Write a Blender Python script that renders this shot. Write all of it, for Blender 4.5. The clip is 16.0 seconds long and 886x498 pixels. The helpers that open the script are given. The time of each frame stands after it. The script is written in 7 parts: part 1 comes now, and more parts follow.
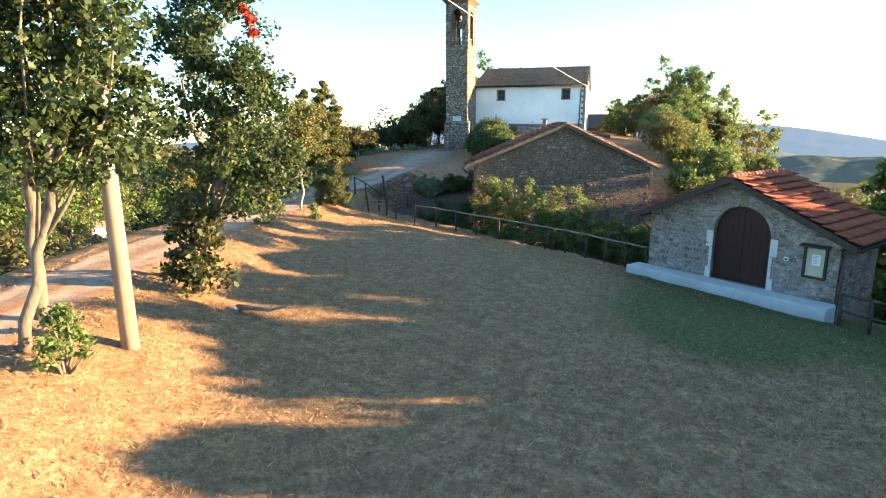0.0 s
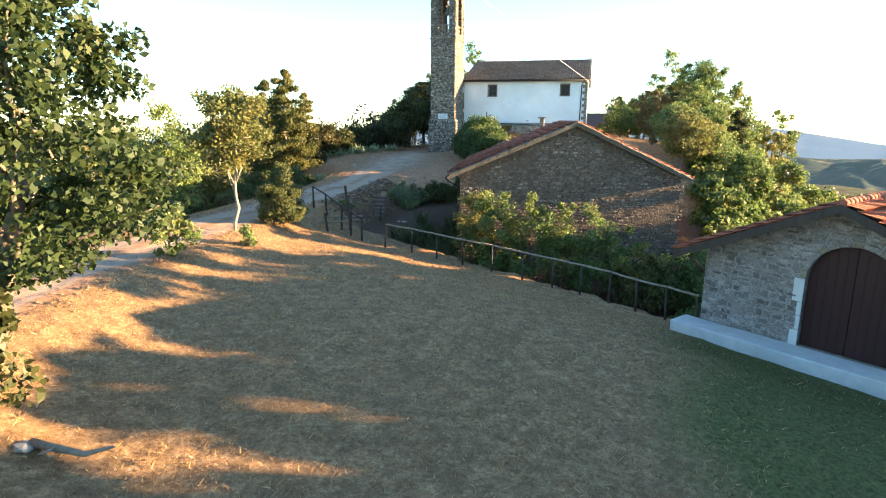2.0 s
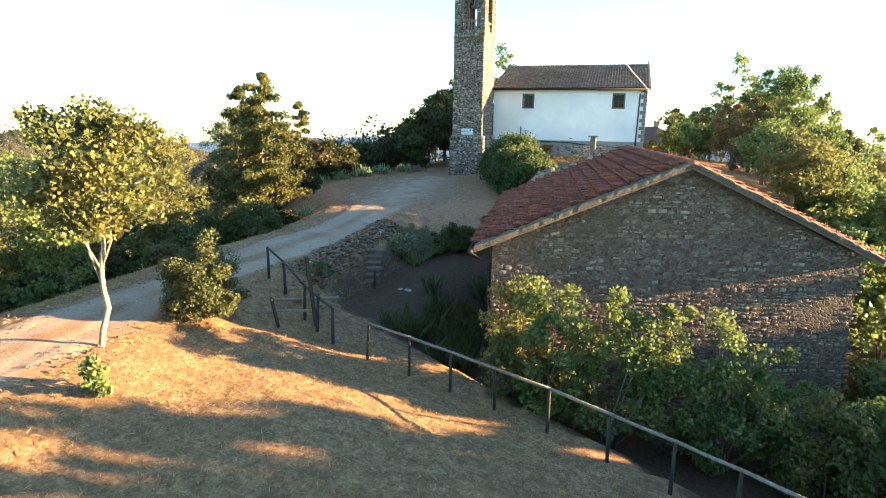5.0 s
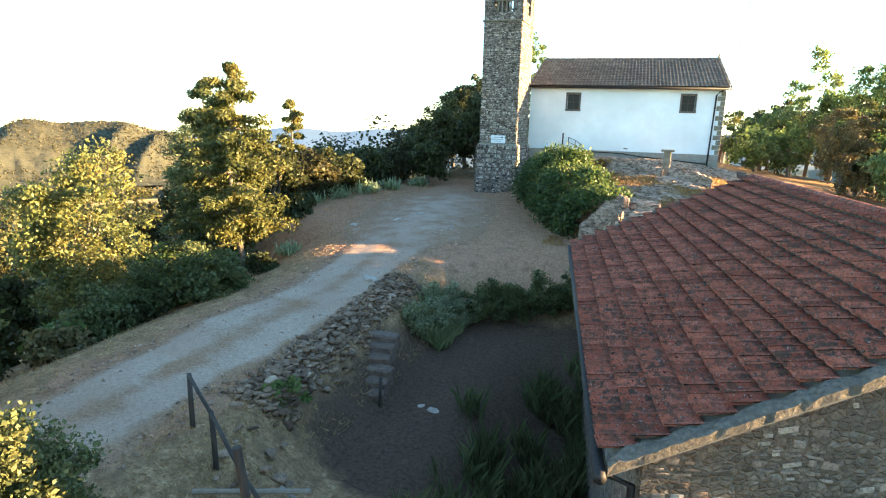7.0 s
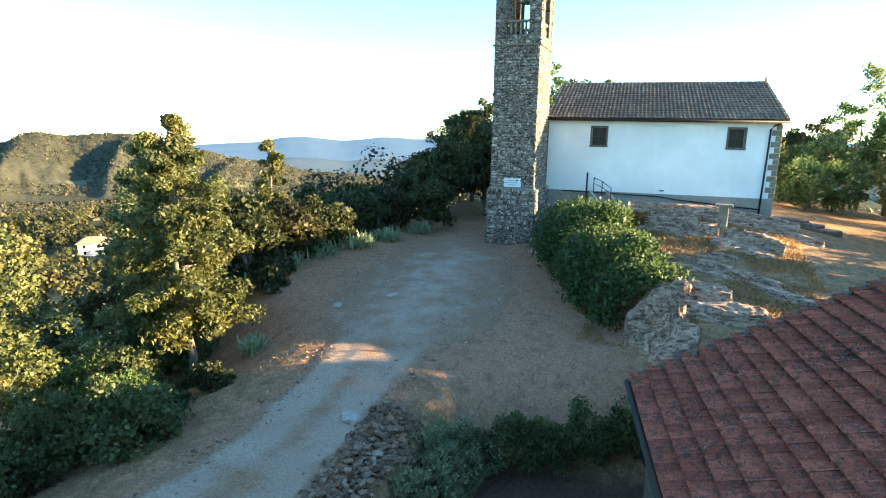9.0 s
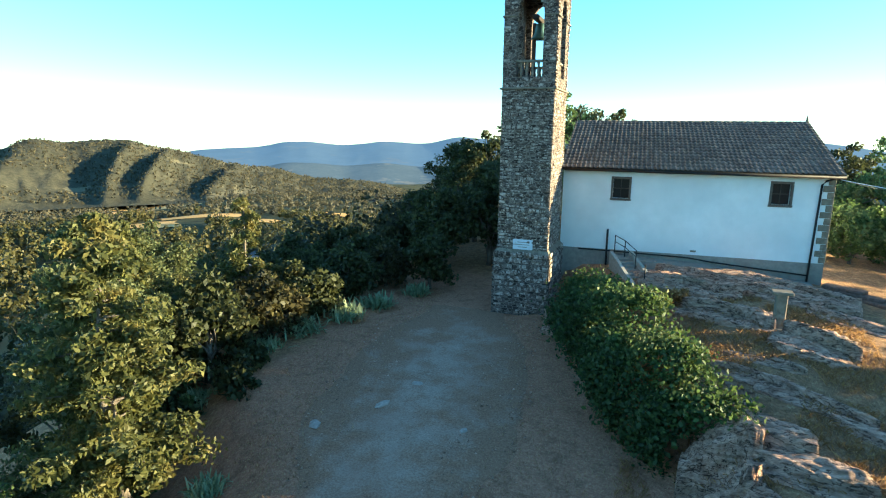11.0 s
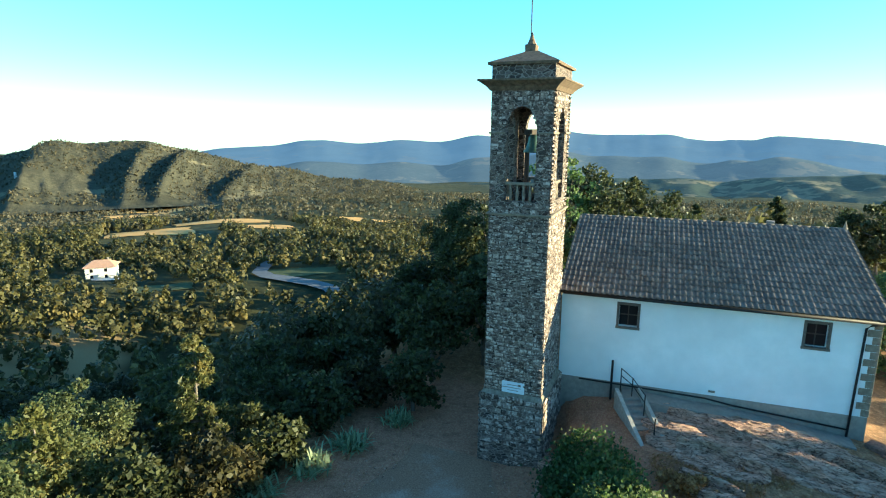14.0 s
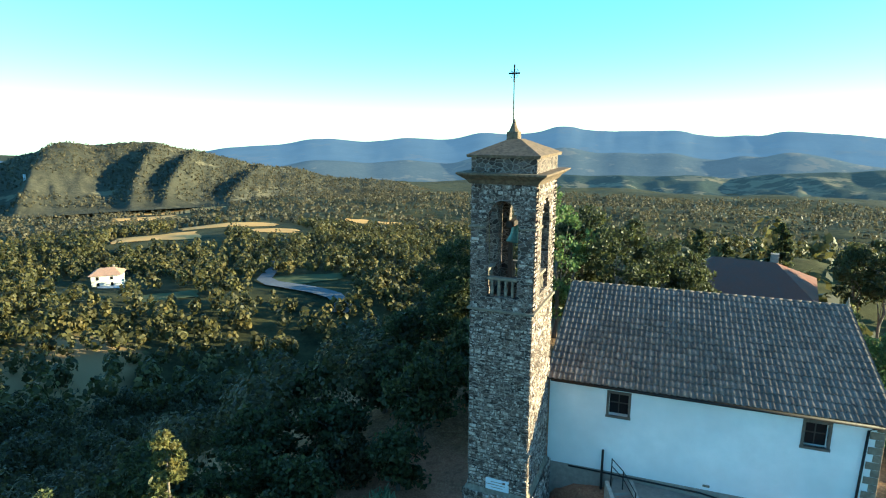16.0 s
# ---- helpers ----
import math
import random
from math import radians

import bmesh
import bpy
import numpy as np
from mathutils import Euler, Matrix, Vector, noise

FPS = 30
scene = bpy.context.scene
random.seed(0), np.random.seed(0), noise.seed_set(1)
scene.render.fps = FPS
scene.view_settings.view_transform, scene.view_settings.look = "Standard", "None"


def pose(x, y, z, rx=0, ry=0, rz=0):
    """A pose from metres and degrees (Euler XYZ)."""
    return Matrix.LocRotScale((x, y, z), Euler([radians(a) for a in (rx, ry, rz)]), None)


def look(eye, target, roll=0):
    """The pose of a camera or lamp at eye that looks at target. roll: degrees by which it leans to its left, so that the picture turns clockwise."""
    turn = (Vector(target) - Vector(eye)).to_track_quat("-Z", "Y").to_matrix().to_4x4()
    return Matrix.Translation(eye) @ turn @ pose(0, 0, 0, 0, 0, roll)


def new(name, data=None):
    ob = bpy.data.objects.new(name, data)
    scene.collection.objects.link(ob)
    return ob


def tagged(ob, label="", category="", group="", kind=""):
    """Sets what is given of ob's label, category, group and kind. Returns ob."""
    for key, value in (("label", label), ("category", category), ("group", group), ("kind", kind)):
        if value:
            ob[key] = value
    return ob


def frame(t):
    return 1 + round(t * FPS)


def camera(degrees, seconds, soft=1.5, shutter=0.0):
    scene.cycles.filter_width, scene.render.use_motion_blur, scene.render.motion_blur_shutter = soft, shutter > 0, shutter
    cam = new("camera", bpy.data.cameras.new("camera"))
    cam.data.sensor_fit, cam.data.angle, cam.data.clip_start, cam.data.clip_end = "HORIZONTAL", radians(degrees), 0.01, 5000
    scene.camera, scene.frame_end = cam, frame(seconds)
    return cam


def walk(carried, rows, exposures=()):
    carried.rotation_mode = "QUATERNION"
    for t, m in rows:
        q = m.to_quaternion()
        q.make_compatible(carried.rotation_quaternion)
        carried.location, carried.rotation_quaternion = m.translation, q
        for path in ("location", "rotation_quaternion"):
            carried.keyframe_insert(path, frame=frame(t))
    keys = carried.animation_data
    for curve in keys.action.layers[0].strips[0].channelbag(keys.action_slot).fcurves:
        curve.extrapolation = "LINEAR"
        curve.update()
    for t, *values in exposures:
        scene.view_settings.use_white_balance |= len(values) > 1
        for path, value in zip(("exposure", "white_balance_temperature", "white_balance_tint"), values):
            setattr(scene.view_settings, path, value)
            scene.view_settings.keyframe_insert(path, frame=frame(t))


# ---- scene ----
cam = camera(74.46, 16.0, 1.1)
# seconds, place, then yaw, pitch and roll in degrees
ROWS = [
    (0.0, -1.148, -2.257, 5.616, 18.126, -12.381, 0.315),
    (0.5, -1.544, -0.662, 5.564, 17.677, -12.468, 0.480),
    (1.0, -1.981, 0.948, 5.505, 17.284, -12.493, 0.561),
    (1.5, -2.369, 2.609, 5.487, 17.256, -12.508, 0.253),
    (2.0, -2.830, 4.331, 5.550, 17.079, -12.521, -0.266),
    (2.5, -3.123, 5.895, 5.666, 16.584, -12.300, -0.262),
    (3.0, -3.379, 7.421, 5.739, 16.443, -11.861, -0.168),
    (3.5, -3.878, 9.197, 5.909, 16.690, -11.900, -0.090),
    (4.0, -4.342, 10.649, 6.034, 17.649, -11.823, -0.191),
    (6.5, -8.724, 20.157, 6.729, 20.785, -12.379, -1.623),
    (7.0, -9.643, 22.016, 6.933, 20.378, -12.531, -1.551),
    (7.5, -10.327, 23.691, 7.182, 20.202, -12.393, -1.347),
    (8.0, -10.788, 25.007, 7.617, 20.257, -12.235, -1.087),
    (8.5, -11.286, 26.272, 8.118, 20.440, -12.146, -1.022),
    (9.0, -11.654, 27.390, 8.638, 20.830, -11.864, -0.865),
    (11.5, -13.405, 32.496, 11.541, 20.763, -11.452, -0.480),
    (12.0, -13.330, 33.340, 12.330, 20.907, -11.473, -0.117),
    (12.5, -13.447, 34.093, 13.187, 20.949, -11.618, -0.167),
    (13.0, -13.468, 34.740, 14.098, 21.563, -11.716, -0.319),
    (13.5, -13.532, 35.375, 15.020, 22.089, -11.718, -0.401),
    (14.0, -13.558, 36.283, 15.774, 22.369, -11.741, -0.484),
    (14.5, -13.511, 36.973, 16.605, 22.467, -11.833, -0.292),
    (15.0, -13.558, 37.391, 17.522, 22.404, -12.003, -0.237),
    (15.5, -13.468, 37.746, 18.394, 22.713, -12.059, -0.151),
    (16.0, -13.272, 38.214, 19.043, 23.015, -12.004, -0.065),
]
walk(cam, [(t, pose(x, y, z, 90 + pitch, roll, yaw)) for t, x, y, z, yaw, pitch, roll in ROWS],
     [(0.0, 2.8, 7200, 12), (2.0, 2.92, 7500, 12), (4.0, 2.88, 7700, 11), (7.0, 3.33, 7800, 10), (8.5, 3.14, 7200, 6), (9.2, 2.88, 6400, 0), (11.5, 2.24, 5800, -8), (12.5, 2.18, 5650, -10), (16.0, 2.15, 5450, -11)])

# ---- world and sun ----
SUN_AZ, SUN_EL = 72.5, 9.5          # degrees from +y towards +x, and above the horizon
world = bpy.data.worlds.new("world")
scene.world = world
world.use_nodes = True
wn, wl = world.node_tree.nodes, world.node_tree.links
sky = wn.new("ShaderNodeTexSky")
sky.sky_type = "NISHITA"
sky.sun_disc = False
sky.sun_elevation, sky.sun_rotation = radians(SUN_EL), radians(SUN_AZ)
sky.altitude, sky.air_density, sky.dust_density, sky.ozone_density = 1500.0, 1.0, 0.04, 3.7
clear = wn.new("ShaderNodeMix")
clear.data_type, clear.blend_type = "RGBA", "MULTIPLY"
clear.inputs[0].default_value = 1.0
clear.inputs[7].default_value = (0.94, 1.0, 0.92, 1)       # clear, greenish-blue evening sky
wl.new(sky.outputs[0], clear.inputs[6])
wl.new(clear.outputs[2], wn["Background"].inputs[0])
wn["Background"].inputs[1].default_value = 0.121
sun = new("sun", bpy.data.lights.new("sun", "SUN"))
sun.data.energy, sun.data.angle, sun.data.color = 5.0, radians(0.6), (1.0, 0.77, 0.46)
sa, se = radians(SUN_AZ), radians(SUN_EL)
sun.matrix_world = look((Vector((math.sin(sa) * math.cos(se), math.cos(sa) * math.cos(se), math.sin(se))) * 60), (0, 0, 0))


# ---- small tools ----
R = random.Random(7)
G = np.random.default_rng(11)


def mesh_from(name, verts, faces, material=None):
    """A mesh out of numpy arrays: verts n x 3, faces m x 3 or m x 4."""
    verts, faces = np.asarray(verts, np.float32), np.asarray(faces, np.int32)
    me = bpy.data.meshes.new(name)
    k = faces.shape[1]
    me.vertices.add(len(verts))
    me.vertices.foreach_set("co", verts.ravel())
    me.loops.add(faces.size)
    me.loops.foreach_set("vertex_index", faces.ravel())
    me.polygons.add(len(faces))
    me.polygons.foreach_set("loop_start", np.arange(0, faces.size, k, dtype=np.int32))
    me.update(calc_edges=True)
    me.validate()
    if material:
        me.materials.append(material)
    return me


def part(name, bm, material, parent=None, label="", smooth=False):
    """Links a bmesh as one mesh object, under a thing or part if one is given."""
    me = bpy.data.meshes.new(name)
    bm.to_mesh(me)
    bm.free()
    me.materials.append(material)
    if smooth:
        me.polygons.foreach_set("use_smooth", [True] * len(me.polygons))
    ob = new(name, me)
    ob.parent = parent
    if label:
        tagged(ob, label)
    return ob


def piece(name, me, parent, m, label=""):
    """An object on a shared mesh, set under its parent with the pose m."""
    ob = new(name, me)
    ob.parent = parent
    ob.matrix_basis = m
    if label:
        tagged(ob, label)
    return ob


def empty(name, m, label, category, group="", kind=""):
    ob = new(name)
    ob.matrix_basis = m
    ob.empty_display_size = 0.2
    return tagged(ob, label, category, group, kind)


def add_box(bm, lo, hi, bevel=0.0, m=None):
    lo, hi = Vector(lo), Vector(hi)
    r = bmesh.ops.create_cube(bm, size=1.0)
    vs = r["verts"]
    mid, size = (lo + hi) / 2, hi - lo
    for v in vs:
        v.co = Vector((v.co.x * size.x + mid.x, v.co.y * size.y + mid.y, v.co.z * size.z + mid.z))
    if bevel:
        es = list({e for v in vs for e in v.link_edges})
        r = bmesh.ops.bevel(bm, geom=es, offset=bevel, segments=1, affect="EDGES")
        vs = list({v for f in r["faces"] for v in f.verts} | {v for v in vs if v.is_valid})
    if m is not None:
        bmesh.ops.transform(bm, matrix=m, verts=[v for v in vs if v.is_valid])
    return vs


def box_bm(lo, hi, bevel=0.0, m=None):
    bm = bmesh.new()
    add_box(bm, lo, hi, bevel, m)
    return bm


def tube(bm, path, radii, sides=8, caps=True):
    """A round tube through the points of path, with a radius at each."""
    rings = []
    n = len(path)
    for i, p in enumerate(path):
        p = Vector(p)
        d = (Vector(path[min(i + 1, n - 1)]) - Vector(path[max(i - 1, 0)])).normalized()
        a = d.orthogonal().normalized() if abs(d.z) > 0.9 else d.cross(Vector((0, 0, 1))).normalized()
        b = d.cross(a).normalized()
        r = radii[i] if isinstance(radii, (list, tuple)) else radii
        rings.append([bm.verts.new(p + (a * math.cos(6.28319 * k / sides) + b * math.sin(6.28319 * k / sides)) * r) for k in range(sides)])
    for r0, r1 in zip(rings, rings[1:]):
        for k in range(sides):
            bm.faces.new((r0[k], r0[(k + 1) % sides], r1[(k + 1) % sides], r1[k]))
    if caps:
        bm.faces.new(rings[0][::-1])
        bm.faces.new(rings[-1])
    return bm


def prism(bm, outline, y0, y1):
    """An outline of (x, z) drawn out from y0 to y1."""
    a = [bm.verts.new((x, y0, z)) for x, z in outline]
    b = [bm.verts.new((x, y1, z)) for x, z in outline]
    bm.faces.new(a[::-1])
    bm.faces.new(b)
    n = len(a)
    for i in range(n):
        bm.faces.new((a[i], a[(i + 1) % n], b[(i + 1) % n], b[i]))
    bmesh.ops.recalc_face_normals(bm, faces=bm.faces[:])
    return bm


def smooth01(x):
    x = np.clip(x, 0.0, 1.0)
    return x * x * (3 - 2 * x)


def value_noise(x, y, seed=0):
    """Smooth noise in -1..1 for arrays."""
    xi, yi = np.floor(x).astype(np.int64), np.floor(y).astype(np.int64)
    fx, fy = smooth01(x - xi), smooth01(y - yi)

    def h(a, b):
        n = (a * 374761393 + b * 668265263 + seed * 974711) & 0x7FFFFFFF
        n = ((n ^ (n >> 13)) * 1274126177) & 0x7FFFFFFF
        return ((n ^ (n >> 16)) & 0xFFFF) / 32767.5 - 1.0
    return (h(xi, yi) * (1 - fx) + h(xi + 1, yi) * fx) * (1 - fy) + (h(xi, yi + 1) * (1 - fx) + h(xi + 1, yi + 1) * fx) * fy


# ---- materials ----
def shader(name, rough=0.8, metal=0.0, spec=0.3):
    m = bpy.data.materials.new(name)
    m.use_nodes = True
    b = m.node_tree.nodes["Principled BSDF"]
    b.inputs["Roughness"].default_value = rough
    b.inputs["Metallic"].default_value = metal
    b.inputs["Specular IOR Level"].default_value = spec
    return m, m.node_tree.nodes, m.node_tree.links, b


def coords(n, l, scale=(1, 1, 1)):
    geo, mp = n.new("ShaderNodeNewGeometry"), n.new("ShaderNodeMapping")
    mp.inputs["Scale"].default_value = scale
    l.new(geo.outputs["Position"], mp.inputs["Vector"])
    return mp.outputs[0]


def chance(n, l):
    """A number in 0..1 that differs from piece to piece, whether pieces are objects or islands of one mesh."""
    oi, geo, add = n.new("ShaderNodeObjectInfo"), n.new("ShaderNodeNewGeometry"), n.new("ShaderNodeMath")
    l.new(oi.outputs["Random"], add.inputs[0])
    l.new(geo.outputs["Random Per Island"], add.inputs[1])
    fr = n.new("ShaderNodeMath")
    fr.operation = "FRACT"
    l.new(add.outputs[0], fr.inputs[0])
    return fr.outputs[0]


def noise_tex(n, l, vec, scale, detail=4.0, rough=0.6):
    t = n.new("ShaderNodeTexNoise")
    t.inputs["Scale"].default_value, t.inputs["Detail"].default_value, t.inputs["Roughness"].default_value = scale, detail, rough
    l.new(vec, t.inputs["Vector"])
    return t.outputs["Fac"]


def ramp(n, l, fac, stops):
    r = n.new("ShaderNodeValToRGB")
    e = r.color_ramp.elements
    while len(e) < len(stops):
        e.new(0.5)
    for el, (p, c) in zip(e, stops):
        el.position, el.color = p, (*c, 1)
    l.new(fac, r.inputs[0])
    return r.outputs[0]


def mix(n, l, fac, a, b, mode="MIX"):
    x = n.new("ShaderNodeMix")
    x.data_type, x.blend_type = "RGBA", mode
    for sock, v in ((x.inputs[0], fac), (x.inputs[6], a), (x.inputs[7], b)):
        if isinstance(v, (int, float)):
            sock.default_value = v
        elif isinstance(v, tuple):
            sock.default_value = (*v, 1)
        else:
            l.new(v, sock)
    return x.outputs[2]


def fit_range(n, l, v, a, b, c=0.0, d=1.0):
    r = n.new("ShaderNodeMapRange")
    for i, q in enumerate((a, b, c, d)):
        r.inputs[1 + i].default_value = q
    l.new(v, r.inputs[0])
    return r.outputs[0]


def bumpy(n, l, b, height, strength, dist):
    u = n.new("ShaderNodeBump")
    u.inputs["Strength"].default_value, u.inputs["Distance"].default_value = strength, dist
    l.new(height, u.inputs["Height"])
    l.new(u.outputs[0], b.inputs["Normal"])


def plain(name, dark, light, scale=6.0, rough=0.75, metal=0.0, bump=0.3, stretch=(1, 1, 1), vary=0.0, spec=0.3, dist=0.01):
    """A surface between two colours with a broad and a fine grain; vary: how much pieces differ from one another."""
    m, n, l, b = shader(name, rough, metal, spec)
    v = coords(n, l, stretch)
    big, fine = noise_tex(n, l, v, scale * 0.18, 3), noise_tex(n, l, v, scale, 6)
    c = mix(n, l, fit_range(n, l, fine, 0.3, 0.7), dark, light)
    mid = tuple((p + q) / 2 for p, q in zip(dark, light))
    c = mix(n, l, fit_range(n, l, big, 0.35, 0.65, 0.0, 0.6), c, tuple(q * 0.8 for q in mid))
    if vary:
        hs = n.new("ShaderNodeHueSaturation")
        l.new(fit_range(n, l, chance(n, l), 0, 1, 1 - vary, 1 + vary), hs.inputs["Value"])
        l.new(c, hs.inputs["Color"])
        c = hs.outputs[0]
    l.new(c, b.inputs["Base Color"])
    if bump:
        bumpy(n, l, b, fine, bump, dist)
    return m


def masonry(name, tones, mortar, scale, stretch=(1, 1, 1.7), bump=0.6, joint=0.06):
    """Rubble stones told apart by cells, with paler joints between them."""
    m, n, l, b = shader(name, 0.9, 0.0, 0.2)
    v = coords(n, l, stretch)
    warp = n.new("ShaderNodeTexNoise")
    warp.inputs["Scale"].default_value = 3.0
    l.new(v, warp.inputs["Vector"])
    add = n.new("ShaderNodeMix")
    add.data_type, add.blend_type = "RGBA", "LINEAR_LIGHT"
    add.inputs[0].default_value = 0.07
    l.new(v, add.inputs[6])
    l.new(warp.outputs["Color"], add.inputs[7])
    cell, edge = n.new("ShaderNodeTexVoronoi"), n.new("ShaderNodeTexVoronoi")
    edge.feature = "DISTANCE_TO_EDGE"
    for q in (cell, edge):
        q.inputs["Scale"].default_value = scale
        l.new(add.outputs[2], q.inputs["Vector"])
    sep = n.new("ShaderNodeSeparateColor")
    l.new(cell.outputs["Color"], sep.inputs[0])
    c = ramp(n, l, sep.outputs[0], [(i / (len(tones) - 1), t) for i, t in enumerate(tones)])
    grain = noise_tex(n, l, v, 22.0, 6)
    stain = noise_tex(n, l, v, 0.6, 4)
    c = mix(n, l, fit_range(n, l, grain, 0.4, 0.65, 0.0, 0.65), c, tuple(q * 0.45 for q in tones[0]))
    c = mix(n, l, fit_range(n, l, stain, 0.45, 0.7, 0.0, 0.45), c, tuple(q * 0.55 for q in tones[1]))
    j = fit_range(n, l, edge.outputs["Distance"], 0.0, joint, 1.0, 0.0)
    c = mix(n, l, j, c, mortar)
    l.new(c, b.inputs["Base Color"])
    h = n.new("ShaderNodeMath")
    h.operation = "MULTIPLY_ADD"
    l.new(grain, h.inputs[0])
    h.inputs[1].default_value = 0.35
    l.new(fit_range(n, l, edge.outputs["Distance"], 0.0, joint * 2.5), h.inputs[2])
    bumpy(n, l, b, h.outputs[0], bump, 0.05)
    return m


def stones(name, tones, lichen, lichen_part=0.3):
    """Loose tones from stone to stone, grain, and pale or dark growth in patches."""
    m, n, l, b = shader(name, 0.92, 0.0, 0.2)
    v = coords(n, l)
    c = ramp(n, l, chance(n, l), [(i / (len(tones) - 1), t) for i, t in enumerate(tones)])
    grain, patch = noise_tex(n, l, v, 26.0, 6, 0.7), noise_tex(n, l, v, 5.5, 7, 0.72)
    c = mix(n, l, fit_range(n, l, noise_tex(n, l, v, 0.9, 5, 0.7), 0.46, 0.64, 0.0, 0.6), c, tones[0])
    c = mix(n, l, fit_range(n, l, grain, 0.45, 0.65, 0.0, 0.6), c, tuple(q * 0.4 for q in tones[0]))
    c = mix(n, l, fit_range(n, l, patch, 0.62 - lichen_part * 0.3, 0.7 - lichen_part * 0.22, 0.0, 0.8), c, lichen)
    l.new(c, b.inputs["Base Color"])
    bumpy(n, l, b, grain, 0.6, 0.02)
    return m


def rock_material():
    """Grey bedrock: pitted grain, long dark cracks, pale and ochre lichen."""
    m, n, l, b = shader("rock", 0.92, 0.0, 0.2)
    v = coords(n, l, (0.75, 1.5, 2.2))
    warp = n.new("ShaderNodeTexNoise")
    warp.inputs["Scale"].default_value, warp.inputs["Detail"].default_value = 1.6, 5.0
    l.new(v, warp.inputs["Vector"])
    bent = n.new("ShaderNodeMix")
    bent.data_type, bent.blend_type = "RGBA", "LINEAR_LIGHT"
    bent.inputs[0].default_value = 0.3
    l.new(v, bent.inputs[6])
    l.new(warp.outputs["Color"], bent.inputs[7])
    crack = n.new("ShaderNodeTexNoise")
    crack.inputs["Scale"].default_value, crack.inputs["Detail"].default_value, crack.inputs["Roughness"].default_value = 1.5, 7.0, 0.55
    l.new(bent.outputs[2], crack.inputs["Vector"])
    fold = n.new("ShaderNodeMath")
    fold.operation = "PINGPONG"
    fold.inputs[1].default_value = 0.07
    l.new(crack.outputs["Fac"], fold.inputs[0])
    fine, mid_, big = noise_tex(n, l, v, 18.0, 8, 0.75), noise_tex(n, l, v, 3.5, 6, 0.7), noise_tex(n, l, v, 0.8, 4)
    c = mix(n, l, fit_range(n, l, mid_, 0.35, 0.65), (0.26, 0.14, 0.088), (0.76, 0.48, 0.335))
    c = mix(n, l, fit_range(n, l, fine, 0.5, 0.7, 0.0, 0.5), c, (0.09, 0.055, 0.04))
    c = mix(n, l, fit_range(n, l, big, 0.5, 0.65, 0.0, 0.5), c, (0.26, 0.175, 0.095))
    c = mix(n, l, fit_range(n, l, fold.outputs[0], 0.0, 0.02, 0.92, 0.0), c, (0.05, 0.032, 0.024))
    l.new(c, b.inputs["Base Color"])
    h = n.new("ShaderNodeMath")
    h.operation = "MULTIPLY_ADD"
    l.new(fit_range(n, l, fold.outputs[0], 0.0, 0.02), h.inputs[0])
    h.inputs[1].default_value = 0.6
    l.new(fine, h.inputs[2])
    bumpy(n, l, b, h.outputs[0], 0.9, 0.06)
    return m


def tiles(name, dark, light, moss, moss_part):
    """Fired roof tiles that differ one from another, with grey-black growth along the courses."""
    m, n, l, b = shader(name, 0.88, 0.0, 0.2)
    v = coords(n, l)
    c = mix(n, l, chance(n, l), dark, light)
    grain, patch, fine = noise_tex(n, l, v, 30.0, 5), noise_tex(n, l, v, 0.7, 4), noise_tex(n, l, v, 9.0, 5, 0.7)
    c = mix(n, l, fit_range(n, l, grain, 0.42, 0.66, 0.0, 0.6), c, tuple(q * 0.42 for q in dark))
    both = n.new("ShaderNodeMath")
    both.operation = "MULTIPLY"
    l.new(fit_range(n, l, patch, 0.55 - moss_part * 0.35, 0.68), both.inputs[0])
    l.new(fit_range(n, l, fine, 0.47, 0.56), both.inputs[1])
    c = mix(n, l, both.outputs[0], c, moss)
    # pale and black spots of lichen
    spot, dot = noise_tex(n, l, v, 26.0, 4, 0.8), noise_tex(n, l, v, 15.0, 3, 0.6)
    pale = tuple(0.35 * q + 0.22 for q in moss)
    c = mix(n, l, fit_range(n, l, spot, 0.6, 0.66, 0.0, moss_part), c, pale)
    c = mix(n, l, fit_range(n, l, dot, 0.66, 0.7, 0.0, moss_part), c, tuple(q * 0.25 for q in moss))
    l.new(c, b.inputs["Base Color"])
    bumpy(n, l, b, grain, 0.3, 0.01)
    return m


def leaves(name, dark, light, warm, warm_part=0.12, patch_scale=0.9, cool=0.0):
    """Leaf colour that differs from leaf to leaf, a little light passing through."""
    m, n, l, b = shader(name, 0.55, 0.0, 0.35)
    geo = n.new("ShaderNodeNewGeometry")
    c = mix(n, l, geo.outputs["Random Per Island"], dark, light)
    v = coords(n, l)
    patch = noise_tex(n, l, v, patch_scale, 3)
    c = mix(n, l, fit_range(n, l, patch, 0.68 - warm_part, 0.9 - warm_part), c, warm)
    if cool:
        c = mix(n, l, fit_range(n, l, noise_tex(n, l, v, patch_scale * 1.4, 2), 0.5, 0.6, 0.0, cool), c, tuple(q * 0.8 for q in dark))
    l.new(c, b.inputs["Base Color"])
    tr = n.new("ShaderNodeBsdfTranslucent")
    l.new(c, tr.inputs[0])
    ms = n.new("ShaderNodeMixShader")
    ms.inputs[0].default_value = 0.42
    l.new(b.outputs[0], ms.inputs[1])
    l.new(tr.outputs[0], ms.inputs[2])
    l.new(ms.outputs[0], n["Material Output"].inputs[0])
    return m


